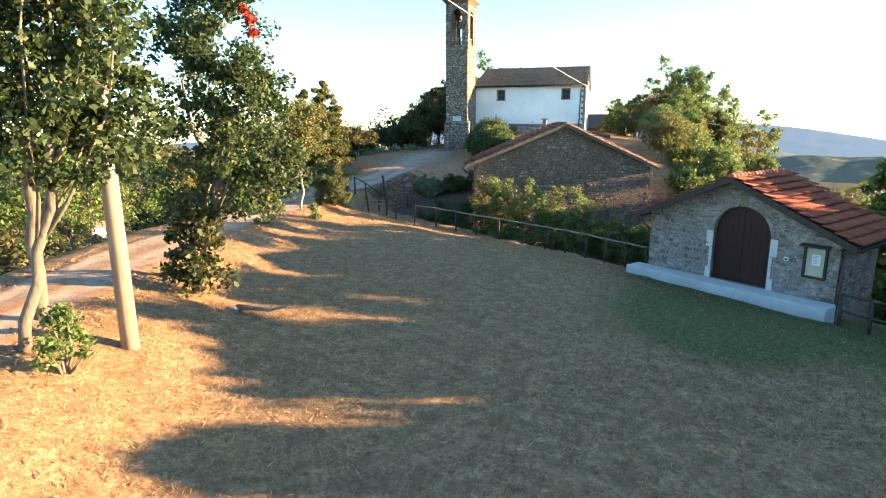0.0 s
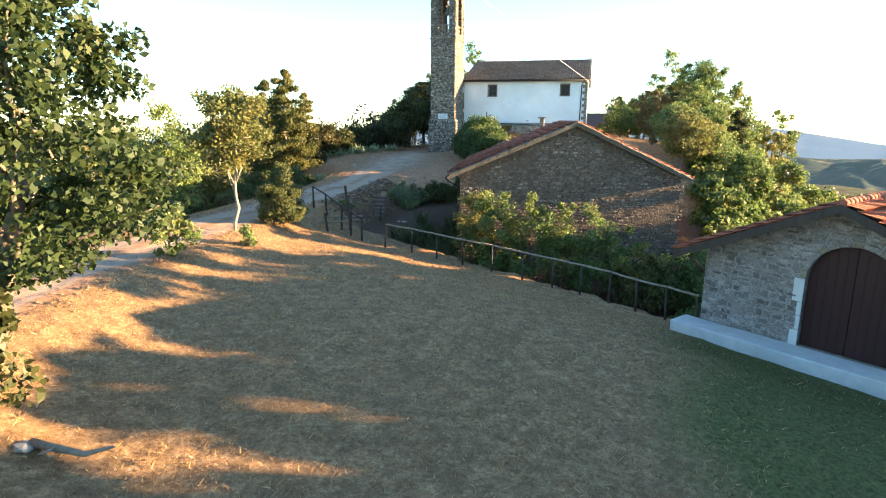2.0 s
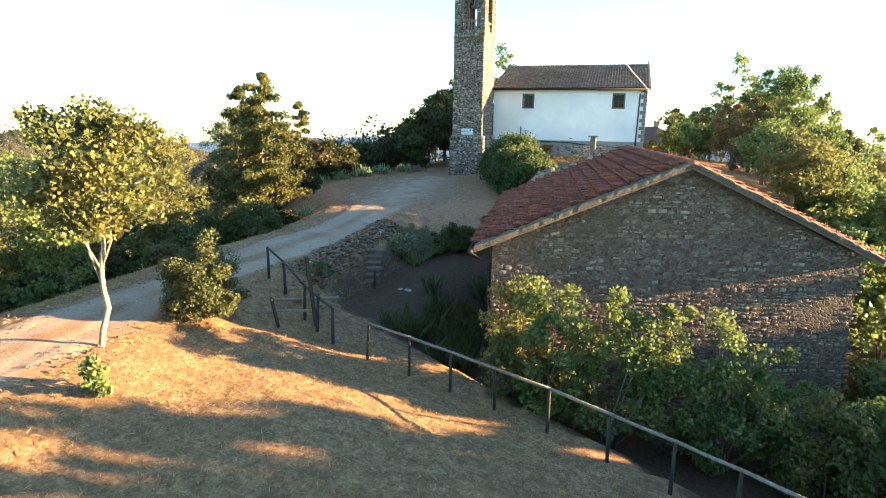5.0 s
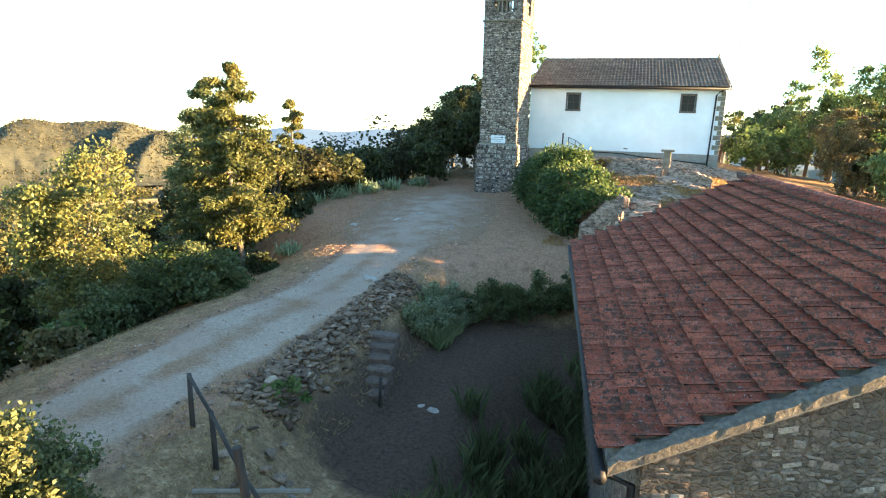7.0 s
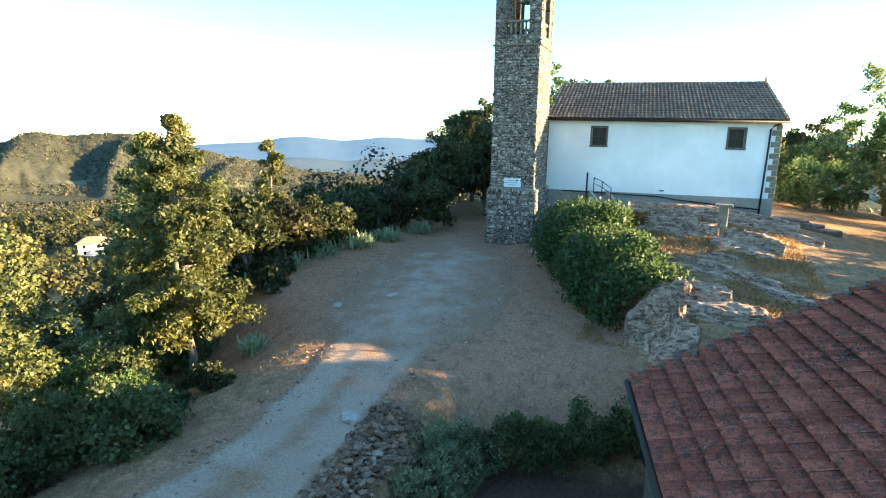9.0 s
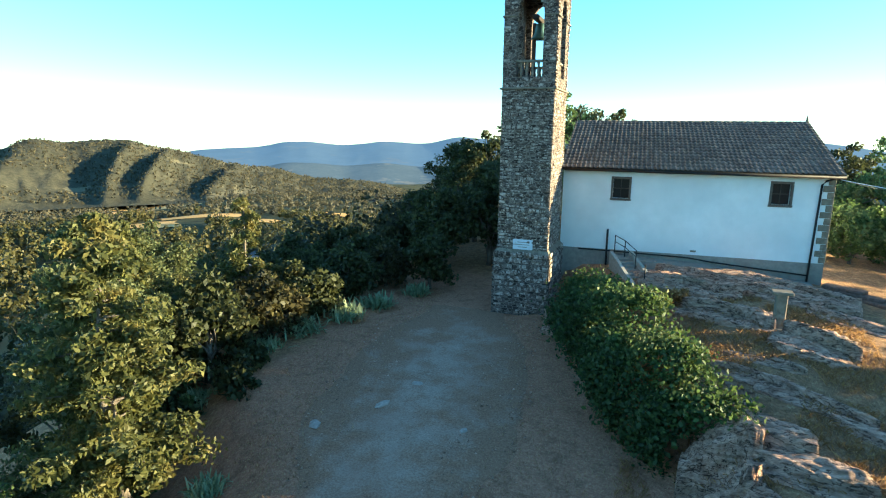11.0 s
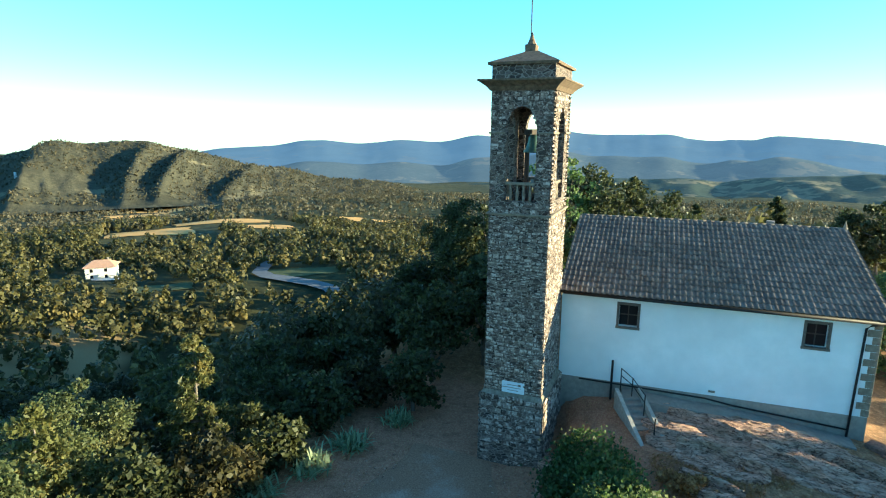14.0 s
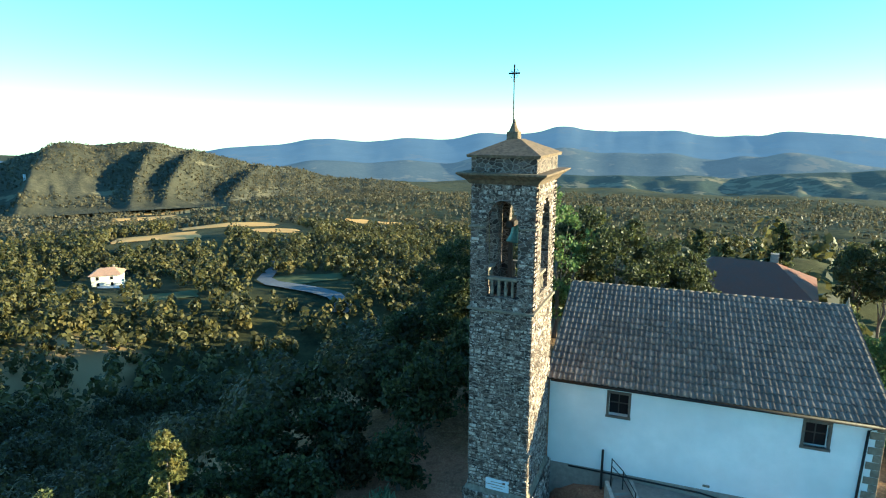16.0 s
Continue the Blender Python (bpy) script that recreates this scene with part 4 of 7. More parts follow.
def build_tower():
    hx, hy = 1.14, 1.54
    bm = bmesh.new()
    add_box(bm, (-hx, -hy, 5.3), (hx, hy, 12.62))
    part("shaft", bm, STONE_TOWER, TOWER)
    bm = bmesh.new()
    vs = add_box(bm, (-hx - 0.14, -hy - 0.16, 1.8), (hx + 0.14, hy + 0.16, 5.45))
    for v in vs:
        if v.co.z < 3:
            v.co.x *= 1.04
            v.co.y *= 1.04
    part("footing", bm, STONE_TOWER, TOWER, "wider stone footing with a sloped ledge")
    bm = bmesh.new()
    r = bmesh.ops.create_cone(bm, cap_ends=True, segments=4, radius1=1.0, radius2=0.88, depth=0.2)
    bmesh.ops.transform(bm, matrix=Matrix.Translation((0, 0, 5.55)) @ Matrix.Diagonal(((hx + 0.14) * 1.41421, (hy + 0.16) * 1.41421, 1, 1)) @ pose(0, 0, 0, 0, 0, 45), verts=bm.verts[:])
    part("ledge", bm, DRESSED, TOWER)
    for z, out, h in ((12.62, 0.1, 0.08), (15.58, 0.06, 0.07)):
        for q, s in ((0, -1), (0, 1), (1, -1), (1, 1)):
            reach = hx + out if q == 0 else hy - 0.02
            # the upper string course stops at the openings
            for x0, x1 in (((-reach, -0.6), (0.6, reach)) if z > 15 else ((-reach, reach),)):
                y0, y1 = (s * (hy if q == 0 else hx) - (out if s < 0 else 0.02), s * (hy if q == 0 else hx) + (out if s > 0 else 0.02))
                lo, hi = ((x0, y0, z), (x1, y1, z + h)) if q == 0 else ((y0, x0, z), (y1, x1, z + h))
                part("string_course", box_bm(lo, hi, 0.015), DRESSED, TOWER, "thin weathered stone ledge")
    for ang, w, d in ((0, 2 * hx, hy), (180, 2 * hx, hy), (90, 2 * hy - 0.76, hx), (270, 2 * hy - 0.76, hx)):
        bm = arch_panel(w, 12.7, 17.1, 1.14, 13.15, 15.6, 16.55, 0.32)
        bmesh.ops.transform(bm, matrix=pose(0, 0, 0, 0, 0, ang) @ pose(0, -d, 0), verts=bm.verts[:])
        part("belfry_wall", bm, STONE_TOWER, TOWER, "stone belfry wall with a pointed opening")
        # parapet of small columns in the opening
        for i in range(4):
            bm = bmesh.new()
            tube(bm, [(0, 0, 13.15), (0, 0, 13.22), (0, 0, 13.4), (0, 0, 13.58), (0, 0, 13.74)], [0.07, 0.05, 0.075, 0.045, 0.07], 8)
            bmesh.ops.transform(bm, matrix=pose(0, 0, 0, 0, 0, ang) @ pose((i - 1.5) * 0.25, -d + 0.17, 0), verts=bm.verts[:])
            part("baluster", bm, DRESSED, TOWER, smooth=True)
        bm = box_bm((-0.57, -d + 0.06, 13.74), (0.57, -d + 0.28, 13.84), 0.01)
        bmesh.ops.transform(bm, matrix=pose(0, 0, 0, 0, 0, ang), verts=bm.verts[:])
        part("handrail", bm, DRESSED, TOWER)
    # cornice, attic, low roof, finial
    for name, z0, z1, o0, o1, mat in (("cornice", 17.1, 17.24, 0.05, 0.16, CORNICE), ("cornice", 17.24, 17.42, 0.16, 0.4, CORNICE), ("cornice", 17.42, 17.48, 0.42, 0.42, CORNICE), ("attic", 17.48, 17.98, 0.0, 0.0, STONE_TOWER), ("roof_edge", 17.98, 18.07, 0.12, 0.14, CORNICE)):
        bm = bmesh.new()
        vs = add_box(bm, (-1, -1, z0), (1, 1, z1))
        for v in vs:
            o = o0 if v.co.z < (z0 + z1) / 2 else o1
            v.co.x, v.co.y = v.co.x * (hx + o), v.co.y * (hy + o)
        part(name, bm, mat, TOWER)
    bm = bmesh.new()
    bmesh.ops.create_cone(bm, cap_ends=True, segments=4, radius1=1.0, radius2=0.16, depth=0.5)
    bmesh.ops.transform(bm, matrix=Matrix.Translation((0, 0, 18.32)) @ Matrix.Diagonal(((hx + 0.14) * 1.41421, (hy + 0.14) * 1.41421, 1, 1)) @ pose(0, 0, 0, 0, 0, 45), verts=bm.verts[:])
    part("roof", bm, CORNICE, TOWER, "low stone-slab pyramid roof stained with lichen")
    bm = bmesh.new()
    add_box(bm, (-0.21, -0.21, 18.5), (0.21, 0.21, 18.82), 0.02)
    tube(bm, [(0, 0, 18.8), (0, 0, 18.95), (0, 0, 19.1), (0, 0, 19.25)], [0.2, 0.12, 0.07, 0.03], 10)
    bmesh.ops.translate(bm, verts=bm.verts[:], vec=(-0.12, 0, 0))
    part("finial", bm, CORNICE, TOWER)
    bm = bmesh.new()
    tube(bm, [(0, 0, 19.2), (0, 0, 20.5)], 0.022, 6)
    tube(bm, [(0, 0, 20.5), (0, 0, 21.1)], 0.035, 6)
    tube(bm, [(-0.2, 0, 20.8), (0.2, 0, 20.8)], 0.035, 6)
    for sx in (-1, 1):
        for sz in (-1, 1):
            tube(bm, [(sx * 0.05, 0, 20.8 + sz * 0.05), (sx * 0.14, 0, 20.8 + sz * 0.09), (sx * 0.08, 0, 20.8 + sz * 0.15)], 0.014, 5)
    bmesh.ops.translate(bm, verts=bm.verts[:], vec=(-0.16, 0, 0))
    part("cross", bm, IRON, TOWER, "thin wrought-iron cross on a rod")
    bm = box_bm((-0.42, -hy - 0.04, 5.62), (0.48, -hy + 0.02, 6.08), 0.008)
    part("plaque", bm, MARBLE, TOWER, "white marble plaque")
    for i, w in enumerate((0.5, 0.62, 0.44)):
        part("inscription", box_bm((-w / 2 + 0.03, -hy - 0.043, 5.94 - i * 0.11), (w / 2 + 0.03, -hy - 0.03, 5.97 - i * 0.11)), CEMENT, TOWER)


build_tower()


def bell(place, size):
    th = empty("bell", pose(*place), "green-patinated bronze bell hung from a wooden yoke", "bell")
    bm = bmesh.new()
    prof = [(0.02, 0.0), (0.16, -0.02), (0.21, -0.1), (0.23, -0.3), (0.28, -0.46), (0.38, -0.6), (0.4, -0.64), (0.34, -0.62)]
    tube(bm, [(0, 0, z * size) for _, z in prof], [r * size for r, _ in prof], 18, False)
    part("bell_body", bm, BRONZE, th, smooth=True)
    bm = bmesh.new()
    tube(bm, [(0, 0, -0.1), (0, 0, -0.66 * size)], [0.015, 0.05], 6)
    part("clapper", bm, IRON, th)
    part("yoke", box_bm((-0.12, -1.1, 0.0), (0.12, 1.1, 0.2), 0.02), WOOD_DARK, th)
    part("bracket", box_bm((-0.03, -0.03, -0.04), (0.03, 0.03, 0.02)), IRON, th)
    return th


bell((TX + 0.08, TY + 0.1, 15.55), 1.05)
part("bell_frame", box_bm((-0.3, 0.2, 12.6), (-0.14, 0.36, 15.6), 0.02), WOOD_DARK, TOWER, "dark upright timber inside the belfry")

# ---- church ----
CX0, CX1, CY0, CY1, EAVE = -17.9, -6.42, 60.62, 72.4, 9.22
RIDGE_Y, RIDGE_Z = 66.8, 11.42
SQUINT = Matrix.Translation((-15.2, 60.45, 0)) @ pose(0, 0, 0, 0, 0, 3.0) @ Matrix.Translation((15.2, -60.6, 0))     # the nave stands a little askew to the tower
CHURCH = empty("church", SQUINT, "small white-plastered church with a brown-grey tiled roof", "church")


def wall_with_holes(x0, x1, z0, z1, y0, y1, holes):
    """A wall along x from y0 to y1, with square holes (x0, x1, z0, z1) that go through."""
    bm = bmesh.new()
    xs = sorted({x0, x1, *[h[0] for h in holes], *[h[1] for h in holes]})
    zs = sorted({z0, z1, *[h[2] for h in holes], *[h[3] for h in holes]})
    for a, b in zip(xs, xs[1:]):
        for c, d in zip(zs, zs[1:]):
            if not any(h[0] <= a < h[1] and h[2] <= c < h[3] for h in holes):
                add_box(bm, (a, y0, c), (b, y1, d))
    bmesh.ops.remove_doubles(bm, verts=bm.verts[:], dist=1e-4)
    seen = {}
    for f in bm.faces[:]:
        k = tuple(round(q, 3) for q in f.calc_center_median())
        if k in seen:
            for g in (f, seen.pop(k)):
                if g.is_valid:
                    bm.faces.remove(g)
        else:
            seen[k] = f
    return bm


WIN = [(-15.18, 8.24), (-8.42, 8.26)]
WW, WH = 0.72, 0.92
holes = [(x - WW / 2, x + WW / 2, z - WH / 2, z + WH / 2) for x, z in WIN]
part("front_wall", wall_with_holes(CX0, CX1 - 0.02, 5.28, 9.2, CY0, CY0 + 0.5, holes), PLASTER, CHURCH, "white plaster wall with faint stains")
bm = bmesh.new()
prism(bm, [(CY0 + 0.5, 3.2), (CY0 + 0.5, 9.2), (RIDGE_Y, RIDGE_Z - 0.05), (CY1, 9.2), (CY1, 3.2)], CX1 - 0.45, CX1)
o = part("gable_wall", bm, PLASTER, CHURCH)
o.matrix_basis = Matrix(((0, 1, 0, 0), (1, 0, 0, 0), (0, 0, 1, 0), (0, 0, 0, 1)))
o.data.flip_normals()
bm = bmesh.new()
prism(bm, [(CY0 + 0.5, 3.2), (CY0 + 0.5, 9.2), (RIDGE_Y, RIDGE_Z - 0.05), (CY1, 9.2), (CY1, 3.2)], CX0, CX0 + 0.45)
o = part("gable_wall", bm, PLASTER, CHURCH)
o.matrix_basis = Matrix(((0, 1, 0, 0), (1, 0, 0, 0), (0, 0, 1, 0), (0, 0, 0, 1)))
o.data.flip_normals()
part("back_wall", box_bm((CX0 + 0.45, CY1 - 0.5, 3.2), (CX1 - 0.45, CY1, 9.2)), PLASTER, CHURCH)
part("plinth", box_bm((CX0, CY0 - 0.02, 2.6), (CX1, CY0 + 0.45, 5.28)), CEMENT, CHURCH, "bare grey cement plinth")
SURROUND = plain("brown_surround", (0.09, 0.07, 0.055), (0.17, 0.135, 0.11), 8.0, 0.85, bump=0.2)
for x, z in WIN:
    w = empty("window", pose(x, CY0, z), "small square window with a brown stone surround", "")
    w.parent = CHURCH
    for nm, lo, hi in (("surround", (-WW / 2 - 0.1, -0.03, WH / 2), (WW / 2 + 0.1, 0.1, WH / 2 + 0.11)), ("surround", (-WW / 2 - 0.1, -0.03, -WH / 2), (-WW / 2, 0.1, WH / 2)), ("surround", (WW / 2, -0.03, -WH / 2), (WW / 2 + 0.1, 0.1, WH / 2)), ("sill", (-WW / 2 - 0.12, -0.06, -WH / 2 - 0.1), (WW / 2 + 0.12, 0.1, -WH / 2)), ("sash", (-WW / 2, 0.2, -0.025), (WW / 2, 0.25, 0.025)), ("sash", (-0.022, 0.205, -WH / 2), (0.022, 0.255, WH / 2))):
        part(nm, box_bm(lo, hi, 0.006), SURROUND if nm in ("surround", "sill") else WOOD_DARK, w)
    part("pane", box_bm((-WW / 2, 0.222, -WH / 2), (WW / 2, 0.235, WH / 2)), GLASS_DARK, w)
# quoins on the corner
z, i = 5.3, 0
while z < 9.0:
    w = 0.42 if i % 2 else 0.24
    part("quoin", box_bm((CX1 - w, CY0 - 0.03, z), (CX1 + 0.03, CY0 + 0.3, z + 0.27), 0.012), DRESSED, CHURCH)
    z, i = z + 0.285, i + 1
# roof slabs, fascia, gutter and pipe
sl = Vector((0, RIDGE_Y - (CY0 - 0.42), RIDGE_Z - 9.2))
for back in (0, 1):
    bm = bmesh.new()
    y0, y1 = (CY0 - 0.42, RIDGE_Y) if not back else (2 * RIDGE_Y - CY0 + 0.42, RIDGE_Y)
    for d in (0, -0.12):
        vs = [bm.verts.new((x, y, z + d)) for x, y, z in ((CX0 - 0.1, y0, 9.2), (CX1 + 0.22, y0, 9.2), (CX1 + 0.22, y1, RIDGE_Z), (CX0 - 0.1, y1, RIDGE_Z))]
        bm.faces.new(vs)
    a = bm.verts[:]
    for i in range(4):
        bm.faces.new((a[i], a[(i + 1) % 4], a[4 + (i + 1) % 4], a[4 + i]))
    bmesh.ops.recalc_face_normals(bm, faces=bm.faces[:])
    part("roof", bm, WOOD_DARK if not back else TILE_GREY, CHURCH)
bm = bmesh.new()
tube(bm, [(CX0 + 0.1, CY0 - 0.48, 9.13), (CX1 + 0.24, CY0 - 0.48, 9.1)], 0.07, 8)
part("gutter", bm, IRON, CHURCH, "dark metal gutter", True)
bm = bmesh.new()
tube(bm, [(CX1 - 0.1, CY0 - 0.46, 9.08), (CX1 - 0.38, CY0 - 0.2, 8.92), (CX1 - 0.5, CY0 - 0.08, 8.75), (CX1 - 0.55, CY0 - 0.08, 6.5), (CX1 - 0.6, CY0 - 0.08, 4.2)], 0.045, 8)
part("downpipe", bm, IRON, CHURCH, "dark metal rainwater pipe", True)
bm = bmesh.new()
tube(bm, [(CX1 + 0.12, RIDGE_Y, RIDGE_Z + 0.02), (CX1 + 0.12, RIDGE_Y, RIDGE_Z + 0.22), (CX1 + 0.12, RIDGE_Y, RIDGE_Z + 0.42)], [0.09, 0.06, 0.015], 8)
part("finial", bm, DRESSED, CHURCH)
# pipe that runs along the foot of the wall
bm = bmesh.new()
tube(bm, [(-17.0, CY0 - 0.07, 5.24), (-15.4, CY0 - 0.07, 5.22), (-12.0, CY0 - 0.07, 5.15), (-11.0, CY0 - 0.09, 5.02), (-7.0, CY0 - 0.09, 4.72)], 0.035, 6)
part("wall_pipe", bm, IRON, CHURCH, "dark pipe along the foot of the wall", True)
part("vent", box_bm((-11.9, CY0 - 0.05, 5.42), (-11.65, CY0 + 0.02, 5.5), 0.01), DRESSED, CHURCH)
# walkway that slopes down along the wall, and stair with railing
bm = bmesh.new()
for x, z in ((-15.2, 5.06), (-11.2, 4.9), (-6.9, 4.42)):
    for y in (CY0 - 0.95, CY0 - 0.03):
        bm.verts.new((x, y, z))
        bm.verts.new((x, y, z - 1.4))
bm.verts.ensure_lookup_table()
V = bm.verts
for i in (0, 4):
    for a, b, c, d in ((0, 4, 6, 2), (1, 0, 4, 5), (1, 0, 2, 3), (2, 3, 7, 6)):
        try:
            bm.faces.new((V[i + a], V[i + b], V[i + c], V[i + d]) if (a, b) != (1, 0) or c == 4 else (V[i + 1], V[i], V[i + 2], V[i + 3]))
        except ValueError:
            pass
bm.faces.new((V[8], V[9], V[11], V[10]))
bmesh.ops.recalc_face_normals(bm, faces=V and bm.faces[:])
tagged(part("walkway", bm, CEMENT), "sloping cement walkway along the church wall", "walkway", kind="structure").matrix_basis = SQUINT.copy()
STAIR = empty("stair", SQUINT @ pose(-15.15, CY0 - 0.2, 5.1, 0, 0, 22), "short worn concrete stair with parapets beside the church", "stair")
for i in range(9):
    part("step", box_bm((-0.4, -0.9 - 0.3 * i, -0.11 * (i + 1) - 1.6), (0.4, -0.6 - 0.3 * i, -0.11 * i), 0.015), CEMENT, STAIR)
for sx in (-0.55, 0.4):
    bm = bmesh.new()
    prism(bm, [(-0.5, 0.28), (-0.5, -1.2), (-3.5, -2.3), (-3.5, -0.62)], sx, sx + 0.15)
    o = part("parapet", bm, PALE_WALL, STAIR, "narrow pale worn concrete parapet")
    o.matrix_basis = Matrix(((0, 1, 0, 0), (1, 0, 0, 0), (0, 0, 1, 0), (0, 0, 0, 1)))
part("end_block", box_bm((0.33, -3.72, -2.3), (0.62, -3.4, -0.5), 0.02), PALE_WALL, STAIR, "square pale end block of the parapet")
RAIL = empty("railing", SQUINT @ pose(-15.35, CY0 - 0.3, 5.05), "dark iron stair railing beside the church wall", "railing")
for x, y, h, r in ((-0.3, 0.1, 1.25, 0.05), (0.08, 0.0, 1.0, 0.025), (0.55, -0.5, 0.85, 0.025), (1.05, -1.4, 0.6, 0.025), (1.45, -2.5, 0.2, 0.03)):
    bm = bmesh.new()
    tube(bm, [(x, y, -0.6), (x, y, h)], r, 6)
    part("post", bm, IRON, RAIL)
for h in (0.0, -0.3):
    for a, b in (((0.08, 0.0, 0.98), (0.55, -0.5, 0.83)), ((0.55, -0.5, 0.83), (1.05, -1.4, 0.58))):
        bm = bmesh.new()
        tube(bm, [(a[0], a[1], a[2] + h), (b[0], b[1], b[2] + h)], 0.018, 6)
        part("rail", bm, IRON, RAIL)


# ---- old stone house ----
H0 = Vector((-9.85, 28.1, 3.2))       # near corner of the west eave
HL, HU = Vector((-2.1, 12.1, 0)), Vector((5.07, 1.85, 2.2))    # along the eave; up the west slope to the ridge
HR = Vector((4.89, 1.78, -2.4))       # down the east slope
HK = Vector((0.0, 0.6, 0))            # the far gable is not square to the sides
HOUSE = empty("stone_house", pose(0, 0, 0), "old rubble-stone house with a weathered red tiled roof", "house")


def poly_solid(pts, down):
    """A flat outline and its copy shifted by down, closed round."""
    bm = bmesh.new()
    a = [bm.verts.new(p) for p in pts]
    b = [bm.verts.new(Vector(p) + Vector(down)) for p in pts]
    bm.faces.new(a)
    bm.faces.new(b[::-1])
    n = len(a)
    for i in range(n):
        bm.faces.new((a[(i + 1) % n], a[i], b[i], b[(i + 1) % n]))
    bmesh.ops.recalc_face_normals(bm, faces=bm.faces[:])
    return bm


def mortar_strip(o, u, across, thick):
    """A lumpy band of mortar along u, one hand thick, with a worn uneven top."""
    bm = bmesh.new()
    n, rr = 56, random.Random(int(o.x * 10) + 50)
    rows = []
    for i in range(n + 1):
        p = o + u * (i / n)
        a, b, c = rr.uniform(-0.03, 0.03), rr.uniform(-0.02, 0.035), rr.uniform(-0.02, 0.035)
        rows.append([bm.verts.new(p + across * q + Vector((0, 0, z))) for q, z in ((a, -0.06), (a - 0.1, thick * 0.6 + b), (0.25, thick + b), (0.75, thick + c), (1.05 + a, thick * 0.5 + c), (1.0, -0.06))])
    for r0, r1 in zip(rows, rows[1:]):
        for k in range(6):
            bm.faces.new((r0[k], r0[(k + 1) % 6], r1[(k + 1) % 6], r1[k]))
    bm.faces.new(rows[0])
    bm.faces.new(rows[-1][::-1])
    bmesh.ops.recalc_face_normals(bm, faces=bm.faces[:])
    return bm


hl = HL.normalized()
flat = Vector((HU.x, HU.y, 0)).normalized()
ZB = -4.0
for a in (0.3, 12.0):
    p0 = H0 + hl * a
    k = HK if a > 1 else HK * 0
    pts = [p0 + flat * 0.45 + Vector((0, 0, 0.06)), p0 + HU + k - Vector((0, 0, 0.1)), p0 + HU + HR + k * 2 - flat * 0.45 + Vector((0, 0, 0.06))]
    pts += [Vector((pts[2].x, pts[2].y, ZB)), Vector((pts[0].x, pts[0].y, ZB))]
    part("gable_wall", poly_solid(pts, hl * (0.5 if a < 1 else -0.5)), STONE_HOUSE, HOUSE, "rubble-stone gable wall with earthy mortar")
for q, s in ((H0 + flat * 0.45, 1), (H0 + HU + HR - flat * 0.45, -1)):
    b0, b1 = q + hl * 0.8, q + hl * 11.5
    zt = 3.24 if s > 0 else 2.9
    pts = [Vector((b0.x, b0.y, zt)), Vector((b1.x, b1.y, zt)), Vector((b1.x, b1.y, ZB)), Vector((b0.x, b0.y, ZB))]
    part("side_wall", poly_solid(pts, flat * 0.45 * s), STONE_HOUSE, HOUSE)
for a, u, k in ((H0, HU, HK * 0), (H0 + HU, HR, HK)):
    part("roof", poly_solid([a, a + u, a + u + HL + HK + k, a + HL + k], (0, 0, -0.1)), WOOD_GREY, HOUSE, "plank and mortar roof bed")
for a, u, k in ((H0, HU, HK * 0), (H0 + HU + HR, -HR, HK * 2)):
    for e in (0, 1):
        if e:
            a, u = a + k, (u + HK if not k.length else u - HK)
        o = a + HL * e + hl * (-0.03 if e == 0 else -0.12)
        part("verge", mortar_strip(o, u, hl * 0.22, 0.1), VERGE, HOUSE, "mortared stone verge stained with lichen")
bm = bmesh.new()
g0 = H0 - flat * 0.09 + Vector((0, 0, -0.06))
tube(bm, [g0 - hl * 0.1, g0 + HL], 0.075, 8)
part("gutter", bm, IRON, HOUSE, "dark metal gutter", True)
bm = bmesh.new()
tube(bm, [g0 + hl * 0.25, g0 + hl * 0.3 + Vector((0, 0, -0.15)), g0 + hl * 0.4 + flat * 0.45 + Vector((0, 0, -0.4)), g0 + hl * 0.4 + flat * 0.47 + Vector((0, 0, -3.2))], 0.05, 8)
part("downpipe", bm, IRON, HOUSE, "dark rainwater pipe", True)

# ---- barn with arched door ----
BO = Vector((-0.42, 21.72, 0.0))      # west front corner of its wall
BF = Vector((0.811, -0.585, 0)).normalized()     # along the front
BB = Vector((0.585, 0.811, 0)).normalized()      # back
BW, BD, BE, BT = 6.6, 2.7, 2.15, 3.62            # front width, depth, eave and ridge height
BARN = empty("barn", Matrix(((BF.x, BB.x, 0, BO.x), (BF.y, BB.y, 0, BO.y), (0, 0, 1, 0.0), (0, 0, 0, 1))), "restored rubble-stone barn with an arched brown door", "barn")
DX, DW, DS, DT = 3.55, 1.98, 1.75, 2.72           # door middle, width, spring height, top


